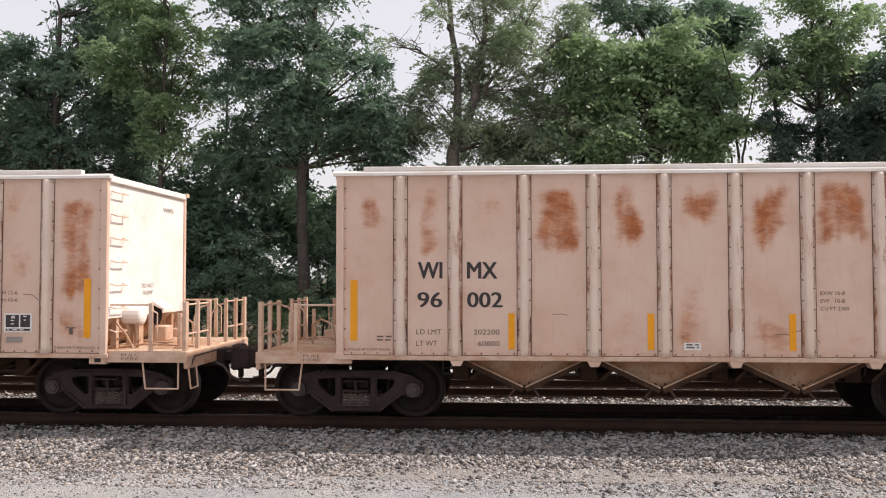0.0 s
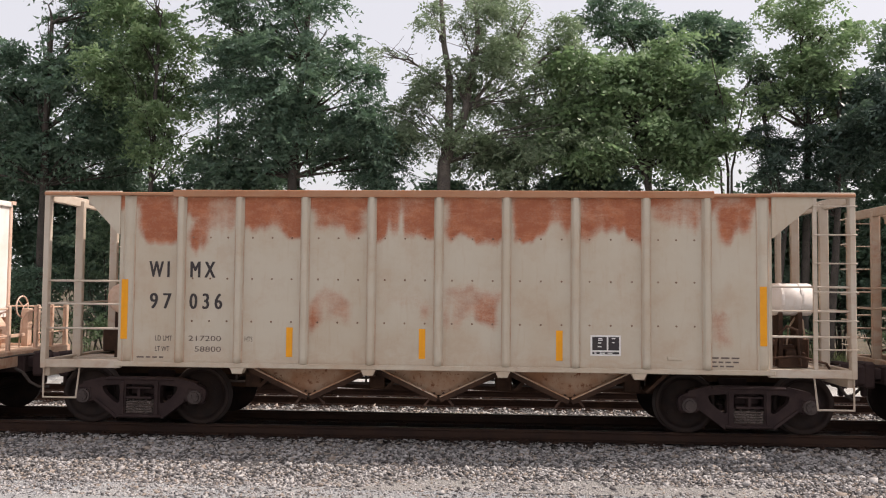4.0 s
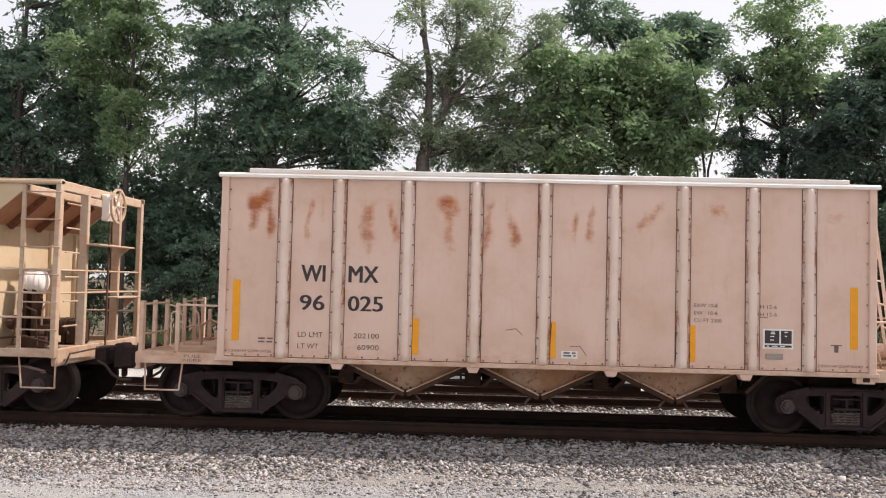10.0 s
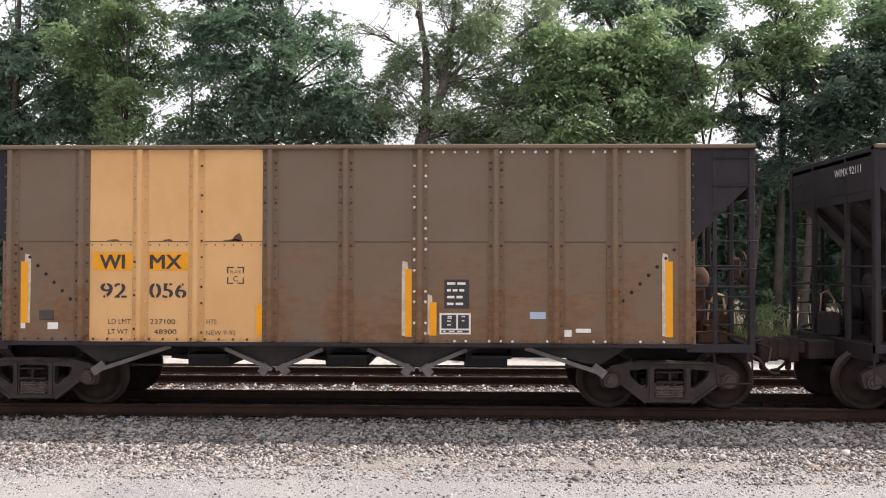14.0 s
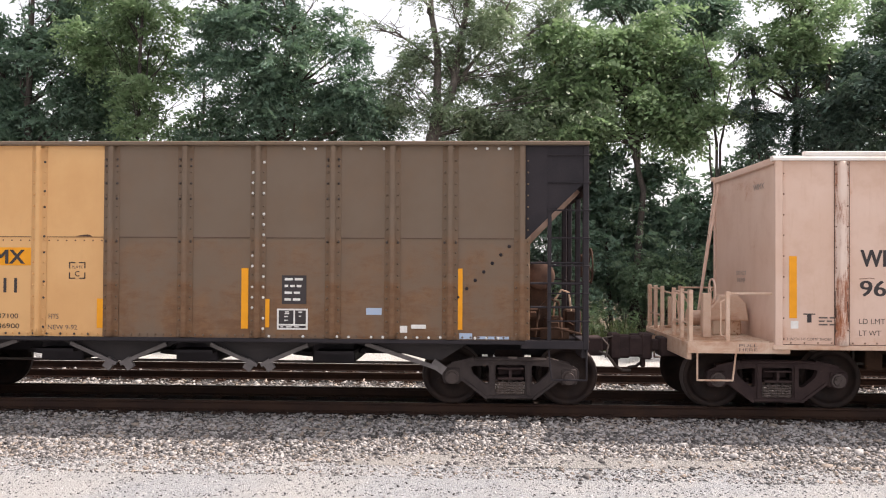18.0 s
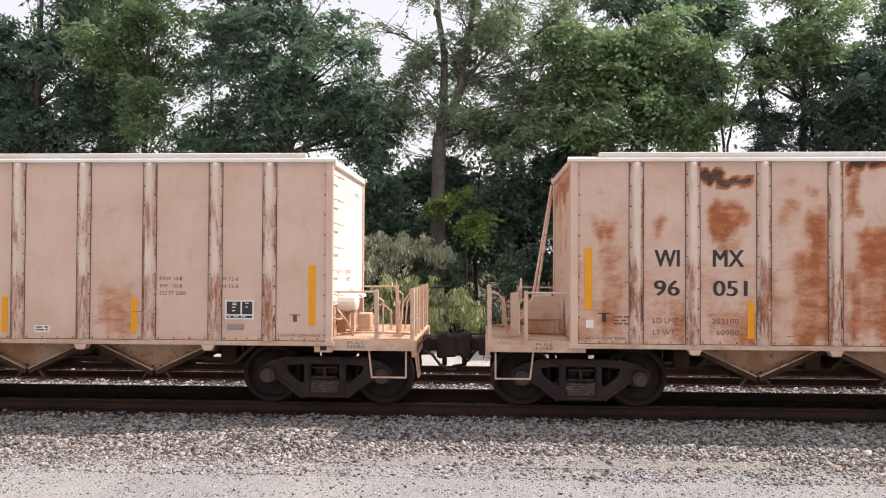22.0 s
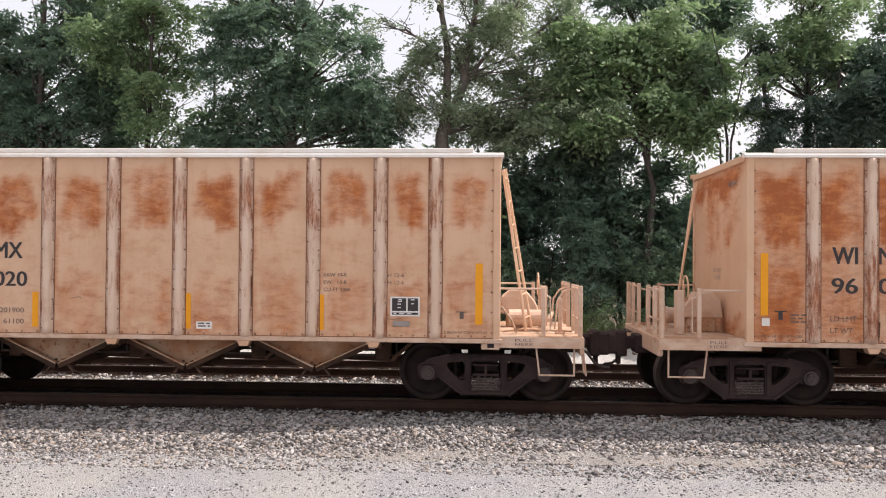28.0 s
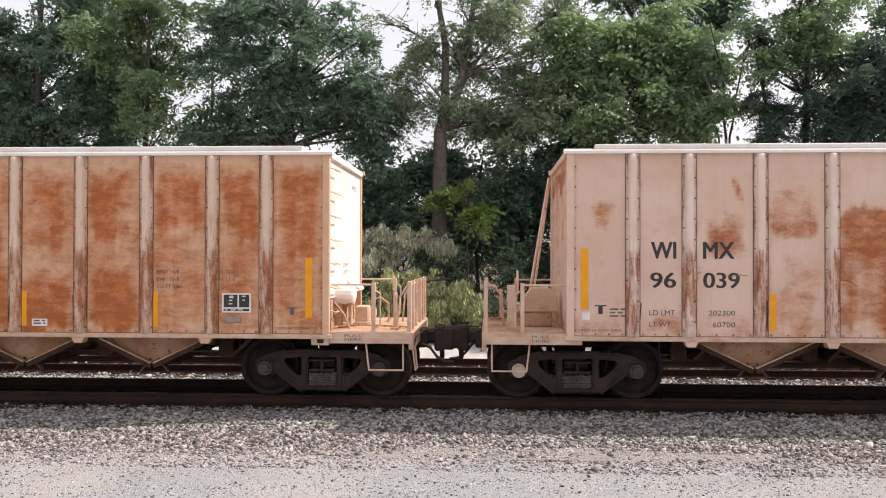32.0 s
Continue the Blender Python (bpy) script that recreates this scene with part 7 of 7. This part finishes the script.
    for k, (x, blobs) in enumerate(((-12.9, [(-13.0, 8.2, 1.6, 1.5, 1), (-13.6, 11.0, 1.4, 1.2, 1)]), (-10.2, [(-9.9, 11.4, 0.9, 0.9, 1), (-9.9, 6.7, 1.2, 0.7, 1)]), (-17.6, [(-17.8, 7.6, 1.6, 1.2, 1)]), (-7.0, [(-6.8, 8.2, 1.8, 1.3, 1), (-6.6, 10.6, 1.2, 0.9, 1)]), (1.2, [(1.0, 7.6, 1.9, 1.3, 0.8), (2.4, 9.4, 0.9, 0.9, 0.6)]), (12.6, [(12.9, 8.4, 1.2, 1.2, 1)]))):
        tree(x, 16.2, 9.4, blobs, L, far, 60 + k, 0.12, 5, 0.16, length=0.5)
    fill = "small dark tree filling the wood below the crowns"
    for k, (x, z, rx, rz) in enumerate(((-16.5, 4.6, 2.0, 2.0), (-12.6, 4.6, 2.0, 1.9), (-9.4, 4.7, 1.9, 1.7), (-6.0, 4.4, 2.2, 1.7), (-3.1, 4.1, 1.1, 1.4), (-0.2, 4.6, 1.6, 1.9), (2.4, 4.6, 1.9, 1.9), (4.6, 4.5, 1.7, 1.8), (7.7, 3.6, 1.5, 1.4), (10.0, 4.1, 1.4, 1.4), (11.9, 4.4, 1.9, 1.7), (14.5, 4.4, 2.0, 2.0))):
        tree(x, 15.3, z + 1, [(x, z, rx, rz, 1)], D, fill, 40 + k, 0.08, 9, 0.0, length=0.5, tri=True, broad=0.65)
    # Undergrowth: a dense row of shrubs and saplings below the crowns.
    rng = random.Random(77)
    for k in range(20):
        x = -20 + 1.95 * k + rng.uniform(-0.5, 0.5)
        h = rng.uniform(4.4, 5.9) if not 5.9 < x < 9.2 else 3.9
        leaf = L if k % 3 == 1 else D
        shrub(x, rng.uniform(13.0, 14.8), 1.5, h, leaf, "tall green undergrowth shrub" if leaf == L else "tall dark green undergrowth shrub", 100 + k, 10)
    for k in range(15):
        x = -19 + 2.6 * k + rng.uniform(-0.6, 0.6)
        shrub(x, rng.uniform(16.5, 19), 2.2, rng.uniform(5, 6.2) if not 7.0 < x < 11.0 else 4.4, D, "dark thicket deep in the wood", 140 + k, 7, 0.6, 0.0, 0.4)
    for k in range(9):
        shrub(5.2 + 0.95 * k + rng.uniform(-0.3, 0.3), rng.uniform(14.6, 15.6), 1.2, rng.uniform(4.4, 5.6) if k > 3 else 4.2, D, "tall dark green undergrowth shrub", 300 + k, 8, 0.42, 0.04)
    for k in range(14):
        x = -17 + 2.4 * k + rng.uniform(-0.6, 0.6)
        shrub(x, rng.uniform(12.3, 12.9), 1.2, rng.uniform(1.0, 2.3), B, "green shrub at the edge of the wood", 180 + k, 8, 0.28, 0.2)
    for k in range(8):
        shrub(-6.2 + 1.15 * k + rng.uniform(-0.3, 0.3), rng.uniform(12.5, 13.1), 0.9, rng.uniform(1.6, 3.3), B if k % 2 else L, "light green sunlit shrub at the edge of the wood", 250 + k, 8, 0.3, 0.2)
    weeds("tall_weeds", -19, 17, 11.9, 13.4, 30000, 0.95, M_GRASS, "sunlit green weeds and grass beside the far track", 5)
    # The pale drooping bush, the hanging weeds and the forked branch by the path.
    hanging_bush(-2.6, 9.9, [(-3.5, 2.65, 0.35, 0.45), (-2.95, 2.75, 0.45, 0.35), (-2.35, 2.65, 0.45, 0.35), (-1.65, 2.65, 0.5, 0.28), (-1.2, 2.45, 0.3, 0.28), (-3.3, 2.15, 0.35, 0.3), (-2.7, 2.2, 0.3, 0.25)],
                 [[(-2.4, -0.5), (-2.6, 0.9), (-2.8, 1.9), (-3.3, 2.6), (-3.7, 2.75)], [(-2.6, 1.1), (-2.2, 2.2), (-1.6, 2.75), (-1.0, 2.7)]], 5600, 0.17, M_LEAF_PALE, "drooping_bush", "pale bush with dry drooping leaves", 230)
    hanging_bush(-2.2, 9.4, [(-2.8, 1.40, 0.4, 0.42), (-2.2, 1.5, 0.45, 0.38), (-1.6, 1.4, 0.4, 0.38), (-2.7, 0.65, 0.5, 0.45), (-1.9, 0.65, 0.5, 0.45), (-1.35, 0.75, 0.3, 0.4), (-3.3, 0.6, 0.4, 0.4)], [[(-2.3, -0.5), (-2.3, 0.5), (-2.6, 1.4), (-2.8, 1.7)], [(-2.1, -0.5), (-2.0, 0.7), (-1.7, 1.6)]], 8500, 0.20, M_WEED, "hanging_weeds", "bright yellow green weeds that hang over", 231, 0.015)
    hanging_bush(-0.8, 9.5, [(-1.5, 0.85, 0.4, 0.4), (-0.8, 1.15, 0.45, 0.45), (-0.4, 0.8, 0.4, 0.4)], [[(-0.9, -0.5), (-0.8, 0.5), (-0.7, 1.3)]], 4600, 0.18, M_WEED, "hanging_weeds", "bright yellow green weeds that hang over", 232, 0.015)
    tree(-0.8, 12.3, 4.2, [(-1.1, 4.0, 0.6, 0.35, 1), (-0.3, 3.5, 0.5, 0.35, 1), (-0.5, 4.5, 0.4, 0.25, 1)], M_LEAF_YOUNG, "young sapling with bright yellow green leaves", 233, 0.035, 12, 0.0, 0.2, 0.36, depth=0.4, name="sapling")
    b = tagged(empty("fallen_branch"), "dark forked fallen branch among the weeds", "branch")
    b.location = (-2.42, 11.15, ground_height(11.15) - 0.1)
    bm = bmesh.new()
    limb(bm, [(-0.05, 0, -0.05), (0, 0, 0.7), (0.0, 0, 1.15)], 0.07, 0.06)
    limb(bm, [(0, 0, 1.10), (-0.15, 0, 1.5), (-0.38, 0.05, 1.95)], 0.06, 0.04)
    limb(bm, [(0, 0, 1.10), (0.18, 0, 1.6), (0.36, 0, 1.98), (0.8, 0.1, 2.08), (1.35, 0.2, 2.12)], 0.06, 0.03)
    part("forked_limb", bm, M_DEADWOOD, b)


build_woods()

# ------------------------------------------------------------------ the train

CREAM = "cream hopper car with rust stains and end platforms"


def bays(spec):
    """Stains by bay from short rows (bay, u0, u1, z0, z1, strength)."""
    out = {}
    for b, *s in spec:
        out.setdefault(b, []).append(tuple(s))
    return out


S_047 = bays([(9, 0.25, 0.75, 1.95, 3.35, 0.8), (9, 0.2, 0.6, 1.2, 1.75, 0.55), (8, 0.2, 0.5, 3.1, 3.5, 0.5), (8, 0.2, 0.7, 2.3, 2.7, 0.4), (7, 0.2, 0.8, 2.6, 3.4, 0.7), (6, 0.2, 0.8, 2.6, 3.4, 0.7), (5, 0.3, 0.7, 2.5, 3.3, 0.6), (4, 0.3, 0.7, 2.6, 3.4, 0.7)])
S_002 = bays([(0, 0.35, 0.7, 2.95, 3.5, 0.55), (1, 0.4, 0.7, 2.55, 3.5, 0.65), (2, 0.4, 0.75, 3.0, 3.4, 0.48), (3, 0.22, 0.78, 2.65, 3.5, 1.0), (4, 0.3, 0.65, 2.65, 3.45, 0.9), (4, 0.3, 0.65, 1.15, 1.65, 0.5), (5, 0.2, 0.8, 3.05, 3.5, 0.7), (5, 0.2, 0.55, 1.3, 2.0, 0.52), (6, 0.25, 0.72, 2.6, 3.45, 0.85)]
             + [(6, 0.2, 0.75, 1.2, 1.65, 0.5), (7, 0.15, 0.8, 2.65, 3.5, 0.95), (7, 0.4, 0.8, 1.1, 1.4, 0.4), (8, 0.3, 0.62, 2.55, 3.4, 0.75), (9, 0.25, 0.7, 2.35, 3.3, 0.7)])
S_036 = bays([(-1, -0.1, 1.1, 3.32, 3.7, 0.62), (0, 0.25, 0.9, 2.9, 3.5, 0.9), (1, 0.15, 0.95, 2.85, 3.5, 0.55), (2, 0.0, 1.0, 2.95, 3.6, 0.85), (3, 0.1, 0.9, 2.95, 3.6, 0.75), (3, 0.0, 0.7, 1.6, 2.1, 0.48), (4, 0.0, 1.0, 3.05, 3.6, 0.85), (4, 0.2, 0.9, 1.8, 2.0, 0.4), (5, 0.1, 1.0, 2.95, 3.6, 0.8), (5, 0.0, 0.9, 1.65, 2.15, 0.55), (6, 0.1, 1.0, 2.95, 3.6, 0.85), (7, 0.0, 1.0, 2.95, 3.6, 0.85)]
             + [(8, 0.1, 0.9, 3.1, 3.6, 0.5), (9, 0.15, 0.65, 2.9, 3.45, 0.85), (9, 0.0, 0.4, 1.3, 2.0, 0.35)])
S_062 = bays([(-1, 0.0, 1.0, 1.1, 3.5, 0.30), (-1, -0.3, 0.13, 1.0, 3.6, 0.85), (-1, 0.88, 1.3, 1.0, 3.6, 0.8), (-1, 0.0, 1.0, 0.9, 1.22, 0.7), (1, 0.0, 1.0, 1.1, 2.0, 0.72), (2, 0.0, 1.0, 2.95, 3.25, 0.65), (2, 0.5, 1.0, 1.1, 1.5, 0.72), (3, 0.0, 1.0, 1.05, 1.5, 0.58), (4, 0.0, 0.3, 2.9, 3.55, 0.87), (4, 0.2, 1.0, 2.95, 3.3, 0.72), (4, 0.0, 1.0, 1.1, 2.6, 0.58), (5, 0.0, 1.0, 1.1, 2.8, 0.55), (5, 0.0, 1.0, 2.9, 3.3, 0.65), (6, 0.0, 1.0, 2.95, 3.5, 0.72)]
             + [(6, 0.1, 1.0, 1.1, 1.6, 0.58), (7, 0.0, 1.0, 2.9, 3.2, 0.29), (8, 0.0, 1.0, 2.8, 3.3, 0.90), (9, 0.3, 0.8, 2.9, 3.3, 0.51), (0, 0.0, 1.0, 1.1, 1.8, 0.58)])
S_025 = bays([(0, 0.38, 0.85, 3.25, 3.55, 0.98), (0, 0.42, 0.55, 2.95, 3.4, 0.73), (0, 0.68, 0.82, 2.85, 3.4, 0.78), (1, 0.4, 0.52, 2.8, 3.45, 0.64), (1, 0.62, 0.74, 2.85, 3.45, 0.62), (2, 0.3, 0.9, 3.3, 3.45, 0.62), (2, 0.36, 0.52, 2.75, 3.4, 0.78), (2, 0.72, 0.86, 2.7, 3.4, 0.75), (3, 0.38, 0.8, 3.2, 3.52, 1.04), (3, 0.5, 0.68, 2.75, 3.3, 0.88), (4, 0.12, 0.24, 2.7, 3.4, 0.62), (4, 0.42, 0.58, 2.7, 3.4, 0.73)]
             + [(5, 0.35, 0.48, 2.7, 3.4, 0.67), (5, 0.62, 0.74, 2.9, 3.4, 0.62), (6, 0.3, 0.75, 3.1, 3.35, 0.62), (7, 0.35, 0.65, 3.2, 3.36, 1.04), (8, 0.4, 0.6, 3.1, 3.3, 0.41), (9, 0.2, 0.6, 3.1, 3.4, 0.36)])
S_014 = bays([(3, 0.3, 0.8, 2.85, 3.1, 0.40), (4, 0.35, 0.8, 3.05, 3.2, 0.38), (5, 0.4, 0.9, 3.0, 3.3, 0.25), (6, 0.15, 0.85, 1.15, 1.9, 0.56), (6, 0.3, 0.8, 2.9, 3.08, 0.6), (6, 0.5, 0.7, 1.9, 2.3, 0.4), (9, 0.45, 0.7, 2.5, 2.9, 0.5)])
S_051 = bays([(-1, -0.3, 0.11, 1.0, 2.3, 0.75), (-1, 0.89, 1.3, 1.0, 2.2, 0.6), (-1, 0.02, 0.98, 1.05, 2.3, 0.42), (-1, 0.05, 0.95, 2.3, 3.5, 0.24), (0, 0.3, 0.75, 2.54, 2.9, 0.9), (0, 0.4, 0.8, 1.2, 2.55, 0.62), (1, 0.3, 0.6, 2.7, 3.0, 0.75), (1, 0.2, 0.9, 2.4, 2.7, 0.35), (1, 0.55, 1.0, 1.1, 1.8, 0.6), (2, 0.12, 0.45, 3.47, 3.64, 3.0), (2, 0.35, 0.9, 3.34, 3.48, 2.4)]
             + [(2, 0.25, 0.75, 2.68, 3.1, 1.1), (2, 0.3, 0.8, 2.4, 2.7, 0.5), (2, 0.1, 1.0, 1.05, 1.55, 0.72), (3, 0.2, 0.45, 3.3, 3.55, 0.5), (3, 0.55, 0.85, 3.2, 3.35, 1.1), (3, 0.2, 0.55, 2.7, 3.1, 0.8), (3, 0.55, 0.9, 1.8, 3.05, 0.95), (3, 0.4, 1.0, 1.05, 2.5, 0.85), (4, 0.15, 0.75, 3.52, 3.68, 2.8), (4, 0.18, 0.36, 2.9, 3.55, 1.0), (4, 0.3, 0.8, 1.8, 2.75, 1.0), (4, 0.15, 1.0, 1.05, 2.1, 1.0)]
             + [(5, 0.5, 0.8, 3.25, 3.65, 1.0), (5, 0.4, 0.85, 2.78, 2.95, 0.6), (5, 0.35, 0.8, 1.8, 2.75, 1.0), (5, 0.2, 0.9, 1.05, 2.0, 1.1), (6, 0.2, 0.8, 2.4, 3.0, 0.9), (6, 0.2, 0.8, 1.15, 2.0, 0.75), (7, 0.2, 0.65, 2.2, 2.95, 0.95), (7, 0.2, 0.7, 1.2, 1.8, 0.6), (8, 0.25, 0.7, 2.85, 3.2, 0.75), (8, 0.2, 0.7, 3.5, 3.68, 2.6), (9, 0.3, 0.75, 2.1, 3.05, 0.95)])
S_020 = bays([(-1, -0.3, 0.10, 1.0, 3.4, 0.6), (-1, 0.1, 0.9, 1.1, 3.5, 0.22), (0, 0.25, 0.75, 2.3, 3.45, 0.72), (1, 0.2, 0.8, 2.6, 3.45, 0.75), (2, 0.2, 0.8, 2.65, 3.45, 0.72), (3, 0.2, 0.85, 2.7, 3.4, 0.8), (4, 0.25, 0.85, 2.6, 3.5, 0.66), (5, 0.2, 0.85, 2.7, 3.45, 0.74), (6, 0.2, 0.8, 2.65, 3.45, 0.68), (7, 0.2, 0.8, 2.65, 3.45, 0.8), (8, 0.25, 0.75, 2.7, 3.45, 0.75), (9, 0.25, 0.8, 2.6, 3.45, 0.62)]
             + [(k, 0.15, 0.85, 1.1, 2.0, 0.42) for k in range(3, 10)])
S_061 = bays([(-1, 0.0, 1.0, 1.05, 3.6, 0.5), (-1, -0.3, 0.11, 1.0, 2.4, 0.7), (-1, 0.89, 1.3, 1.0, 2.4, 0.7), (0, 0.15, 0.85, 2.4, 3.5, 0.9), (0, 0.15, 0.85, 1.1, 2.2, 0.7), (1, 0.1, 0.85, 2.6, 3.5, 0.8), (1, 0.1, 0.8, 1.2, 1.6, 0.5), (2, 0.05, 0.82, 2.4, 3.5, 0.92), (3, 0.1, 0.85, 2.7, 3.5, 0.85), (3, 0.1, 0.85, 1.1, 2.4, 0.72), (4, 0.15, 0.8, 2.9, 3.5, 0.66), (4, 0.1, 0.85, 1.2, 2.7, 0.85), (5, 0.15, 0.8, 2.2, 3.4, 0.7), (5, 0.1, 0.85, 1.1, 1.9, 0.88), (6, 0.1, 0.82, 2.4, 3.4, 0.9), (6, 0.1, 0.85, 1.1, 2.0, 0.92)]
             + [(7, 0.1, 0.85, 2.5, 3.4, 0.9), (7, 0.1, 0.8, 1.1, 2.0, 0.5), (8, 0.15, 0.82, 2.5, 3.45, 0.85), (8, 0.1, 0.8, 1.2, 2.1, 0.6), (9, 0.2, 0.85, 2.1, 3.5, 0.92), (9, 0.15, 0.8, 1.1, 1.8, 0.6)])
S_039 = bays([(-1, -0.3, 0.11, 1.0, 2.4, 0.6), (-1, 0.1, 0.9, 1.05, 1.4, 0.4), (3, 0.2, 0.8, 1.1, 1.7, 0.6), (3, 0.25, 0.8, 2.5, 3.2, 0.5), (0, 0.4, 0.7, 2.6, 3.05, 0.72), (1, 0.3, 0.7, 2.6, 2.8, 0.3), (1, 0.3, 0.9, 1.1, 1.45, 0.55), (2, 0.25, 0.8, 2.2, 2.8, 0.68), (2, 0.62, 0.75, 3.0, 3.35, 1.0), (3, 0.1, 0.8, 2.5, 3.1, 0.65), (3, 0.3, 0.9, 1.5, 2.2, 0.5), (4, 0.1, 0.9, 1.1, 2.95, 0.92), (5, 0.1, 0.9, 1.1, 3.0, 0.85), (6, 0.1, 0.9, 2.2, 3.3, 0.8), (7, 0.1, 0.9, 2.2, 3.3, 0.8), (8, 0.1, 0.9, 1.2, 3.3, 0.8), (9, 0.1, 0.9, 1.2, 3.3, 0.8)])

RUSTY = "cream hopper car with heavy orange rust stains and end platforms"
WORN_LOW = ((1.0, 2.35, 0.48), (1.0, 3.6, 0.16))
TRAIN = [
    cream_car(("96", "047"), -11.15, False, S_047, M_WHITE, "202200", "60800", CREAM),
    cream_car(("96", "002"), 2.04, True, S_002, M_WHITE, "202200", "60800", CREAM, post_stains=((2.4, 2.9, 0.28),), tall=(1.25, 1.27)),
    pale_car(("97", "036"), 15.29, S_036, M_PALE, "217200", "58800", "pale grey green hopper car with a rusty top, open ends", chord=M_RUSTTOP, strips=(-2.27, -0.28, 1.74), plate=2.24),
    pale_car(("97", "062"), 28.53, S_062, M_TAN, "217300", "58700", "stained tan hopper car with rusty panels and open ends", True),
    cream_car(("96", "025"), 41.82, True, S_025, M_WHITE, "202100", "60900", "cream hopper car with rust runs under its top edge", mx=-2.89, strips=(-1.93, 0.09, 2.13), tall=(1.27, 1.37)),
    brown_car(("92", "056"), 55.24, "brown hopper car with three buff panels and black ends", "237100", "48900", ((-4.86, 1.33, 2.25), (-1.31, 1.17, 1.61), (0.91, 1.15, 2.15), (1.27, 1.17, 1.66), (4.73, 1.16, 2.27))),
    brown_car(("92", "111"), 69.0, "brown hopper car with three buff panels and black ends", "237100", "46900", ((-4.16, 1.2, 2.14), (-1.31, 1.19, 1.63), (0.88, 1.2, 2.10), (1.20, 1.22, 1.64), (4.07, 1.21, 2.11))),
    cream_car(("96", "014"), 82.53, False, S_014, M_WHITE, "202100", "60900", "cream hopper car with few stains and rusty side posts", True, -2.92, post_stains=((1.0, 2.1, 0.47), (2.3, 3.2, 0.36)), tall=(1.42, 1.27)),
    cream_car(("96", "051"), 95.70, False, S_051, M_WHITE, "202100", "60900", RUSTY, True, -2.76, post_stains=WORN_LOW, tall=(1.54, 1.27)),
    cream_car(("96", "020"), 108.94, True, S_020, M_WHITE_RUSTY, "201900", "61100", RUSTY, strips=(-2.27, 0.09, 2.11), post_stains=((2.6, 3.5, 0.42), (1.0, 2.6, 0.22)), tall=(1.26, 1.24)),
    cream_car(("96", "061"), 122.15, False, S_061, M_WHITE_RUSTY, "202300", "60700", RUSTY, True, -2.95, (-1.91, 0.09, 2.13), WORN_LOW, (1.42, 1.27)),
    cream_car(("96", "039"), 135.31, False, S_039, M_WHITE, "202300", "60700", RUSTY, True, -2.85, (-1.91, 0.09, 2.13), WORN_LOW, (1.42, 1.27)),
]

# ------------------------------------------------------------------ motion of the train

# Metres travelled at every second second.
TRAVEL = [-0.339, 7.868, 16.066, 24.268, 32.486, 40.695, 48.901, 57.09, 65.272, 73.426, 81.557, 89.644, 97.695, 105.67, 113.602, 121.47, 129.327]


def travelled(t):
    """Smooth curve through TRAVEL."""
    i = min(15, max(0, int(t // 2)))
    u = t / 2 - i

    def k(j):
        if j < 0:
            return 2 * TRAVEL[0] - TRAVEL[1]
        if j > 16:
            return 2 * TRAVEL[16] - TRAVEL[15]
        return TRAVEL[j]
    a, b = (k(i + 1) - k(i - 1)) / 2, (k(i + 2) - k(i)) / 2
    return (2 * u**3 - 3 * u * u + 1) * k(i) + (u**3 - 2 * u * u + u) * a + (-2 * u**3 + 3 * u * u) * k(i + 1) + (u**3 - u * u) * b


def motions():
    """The cars roll along -x; each wheelset turns with the way it has gone."""
    seconds = [k for k in range(33)]
    turns = [k * 4 / 30 for k in range(241)]
    for car, centre, sets in TRAIN:
        walk(car, [(t, pose(centre - travelled(t), 0, 0)) for t in seconds])
        for w in sets:
            p = w.location.copy()
            walk(w, [(t, Matrix.Translation(p) @ Matrix.Rotation(-travelled(t) / WHEEL_R, 4, "Y")) for t in turns])


motions()
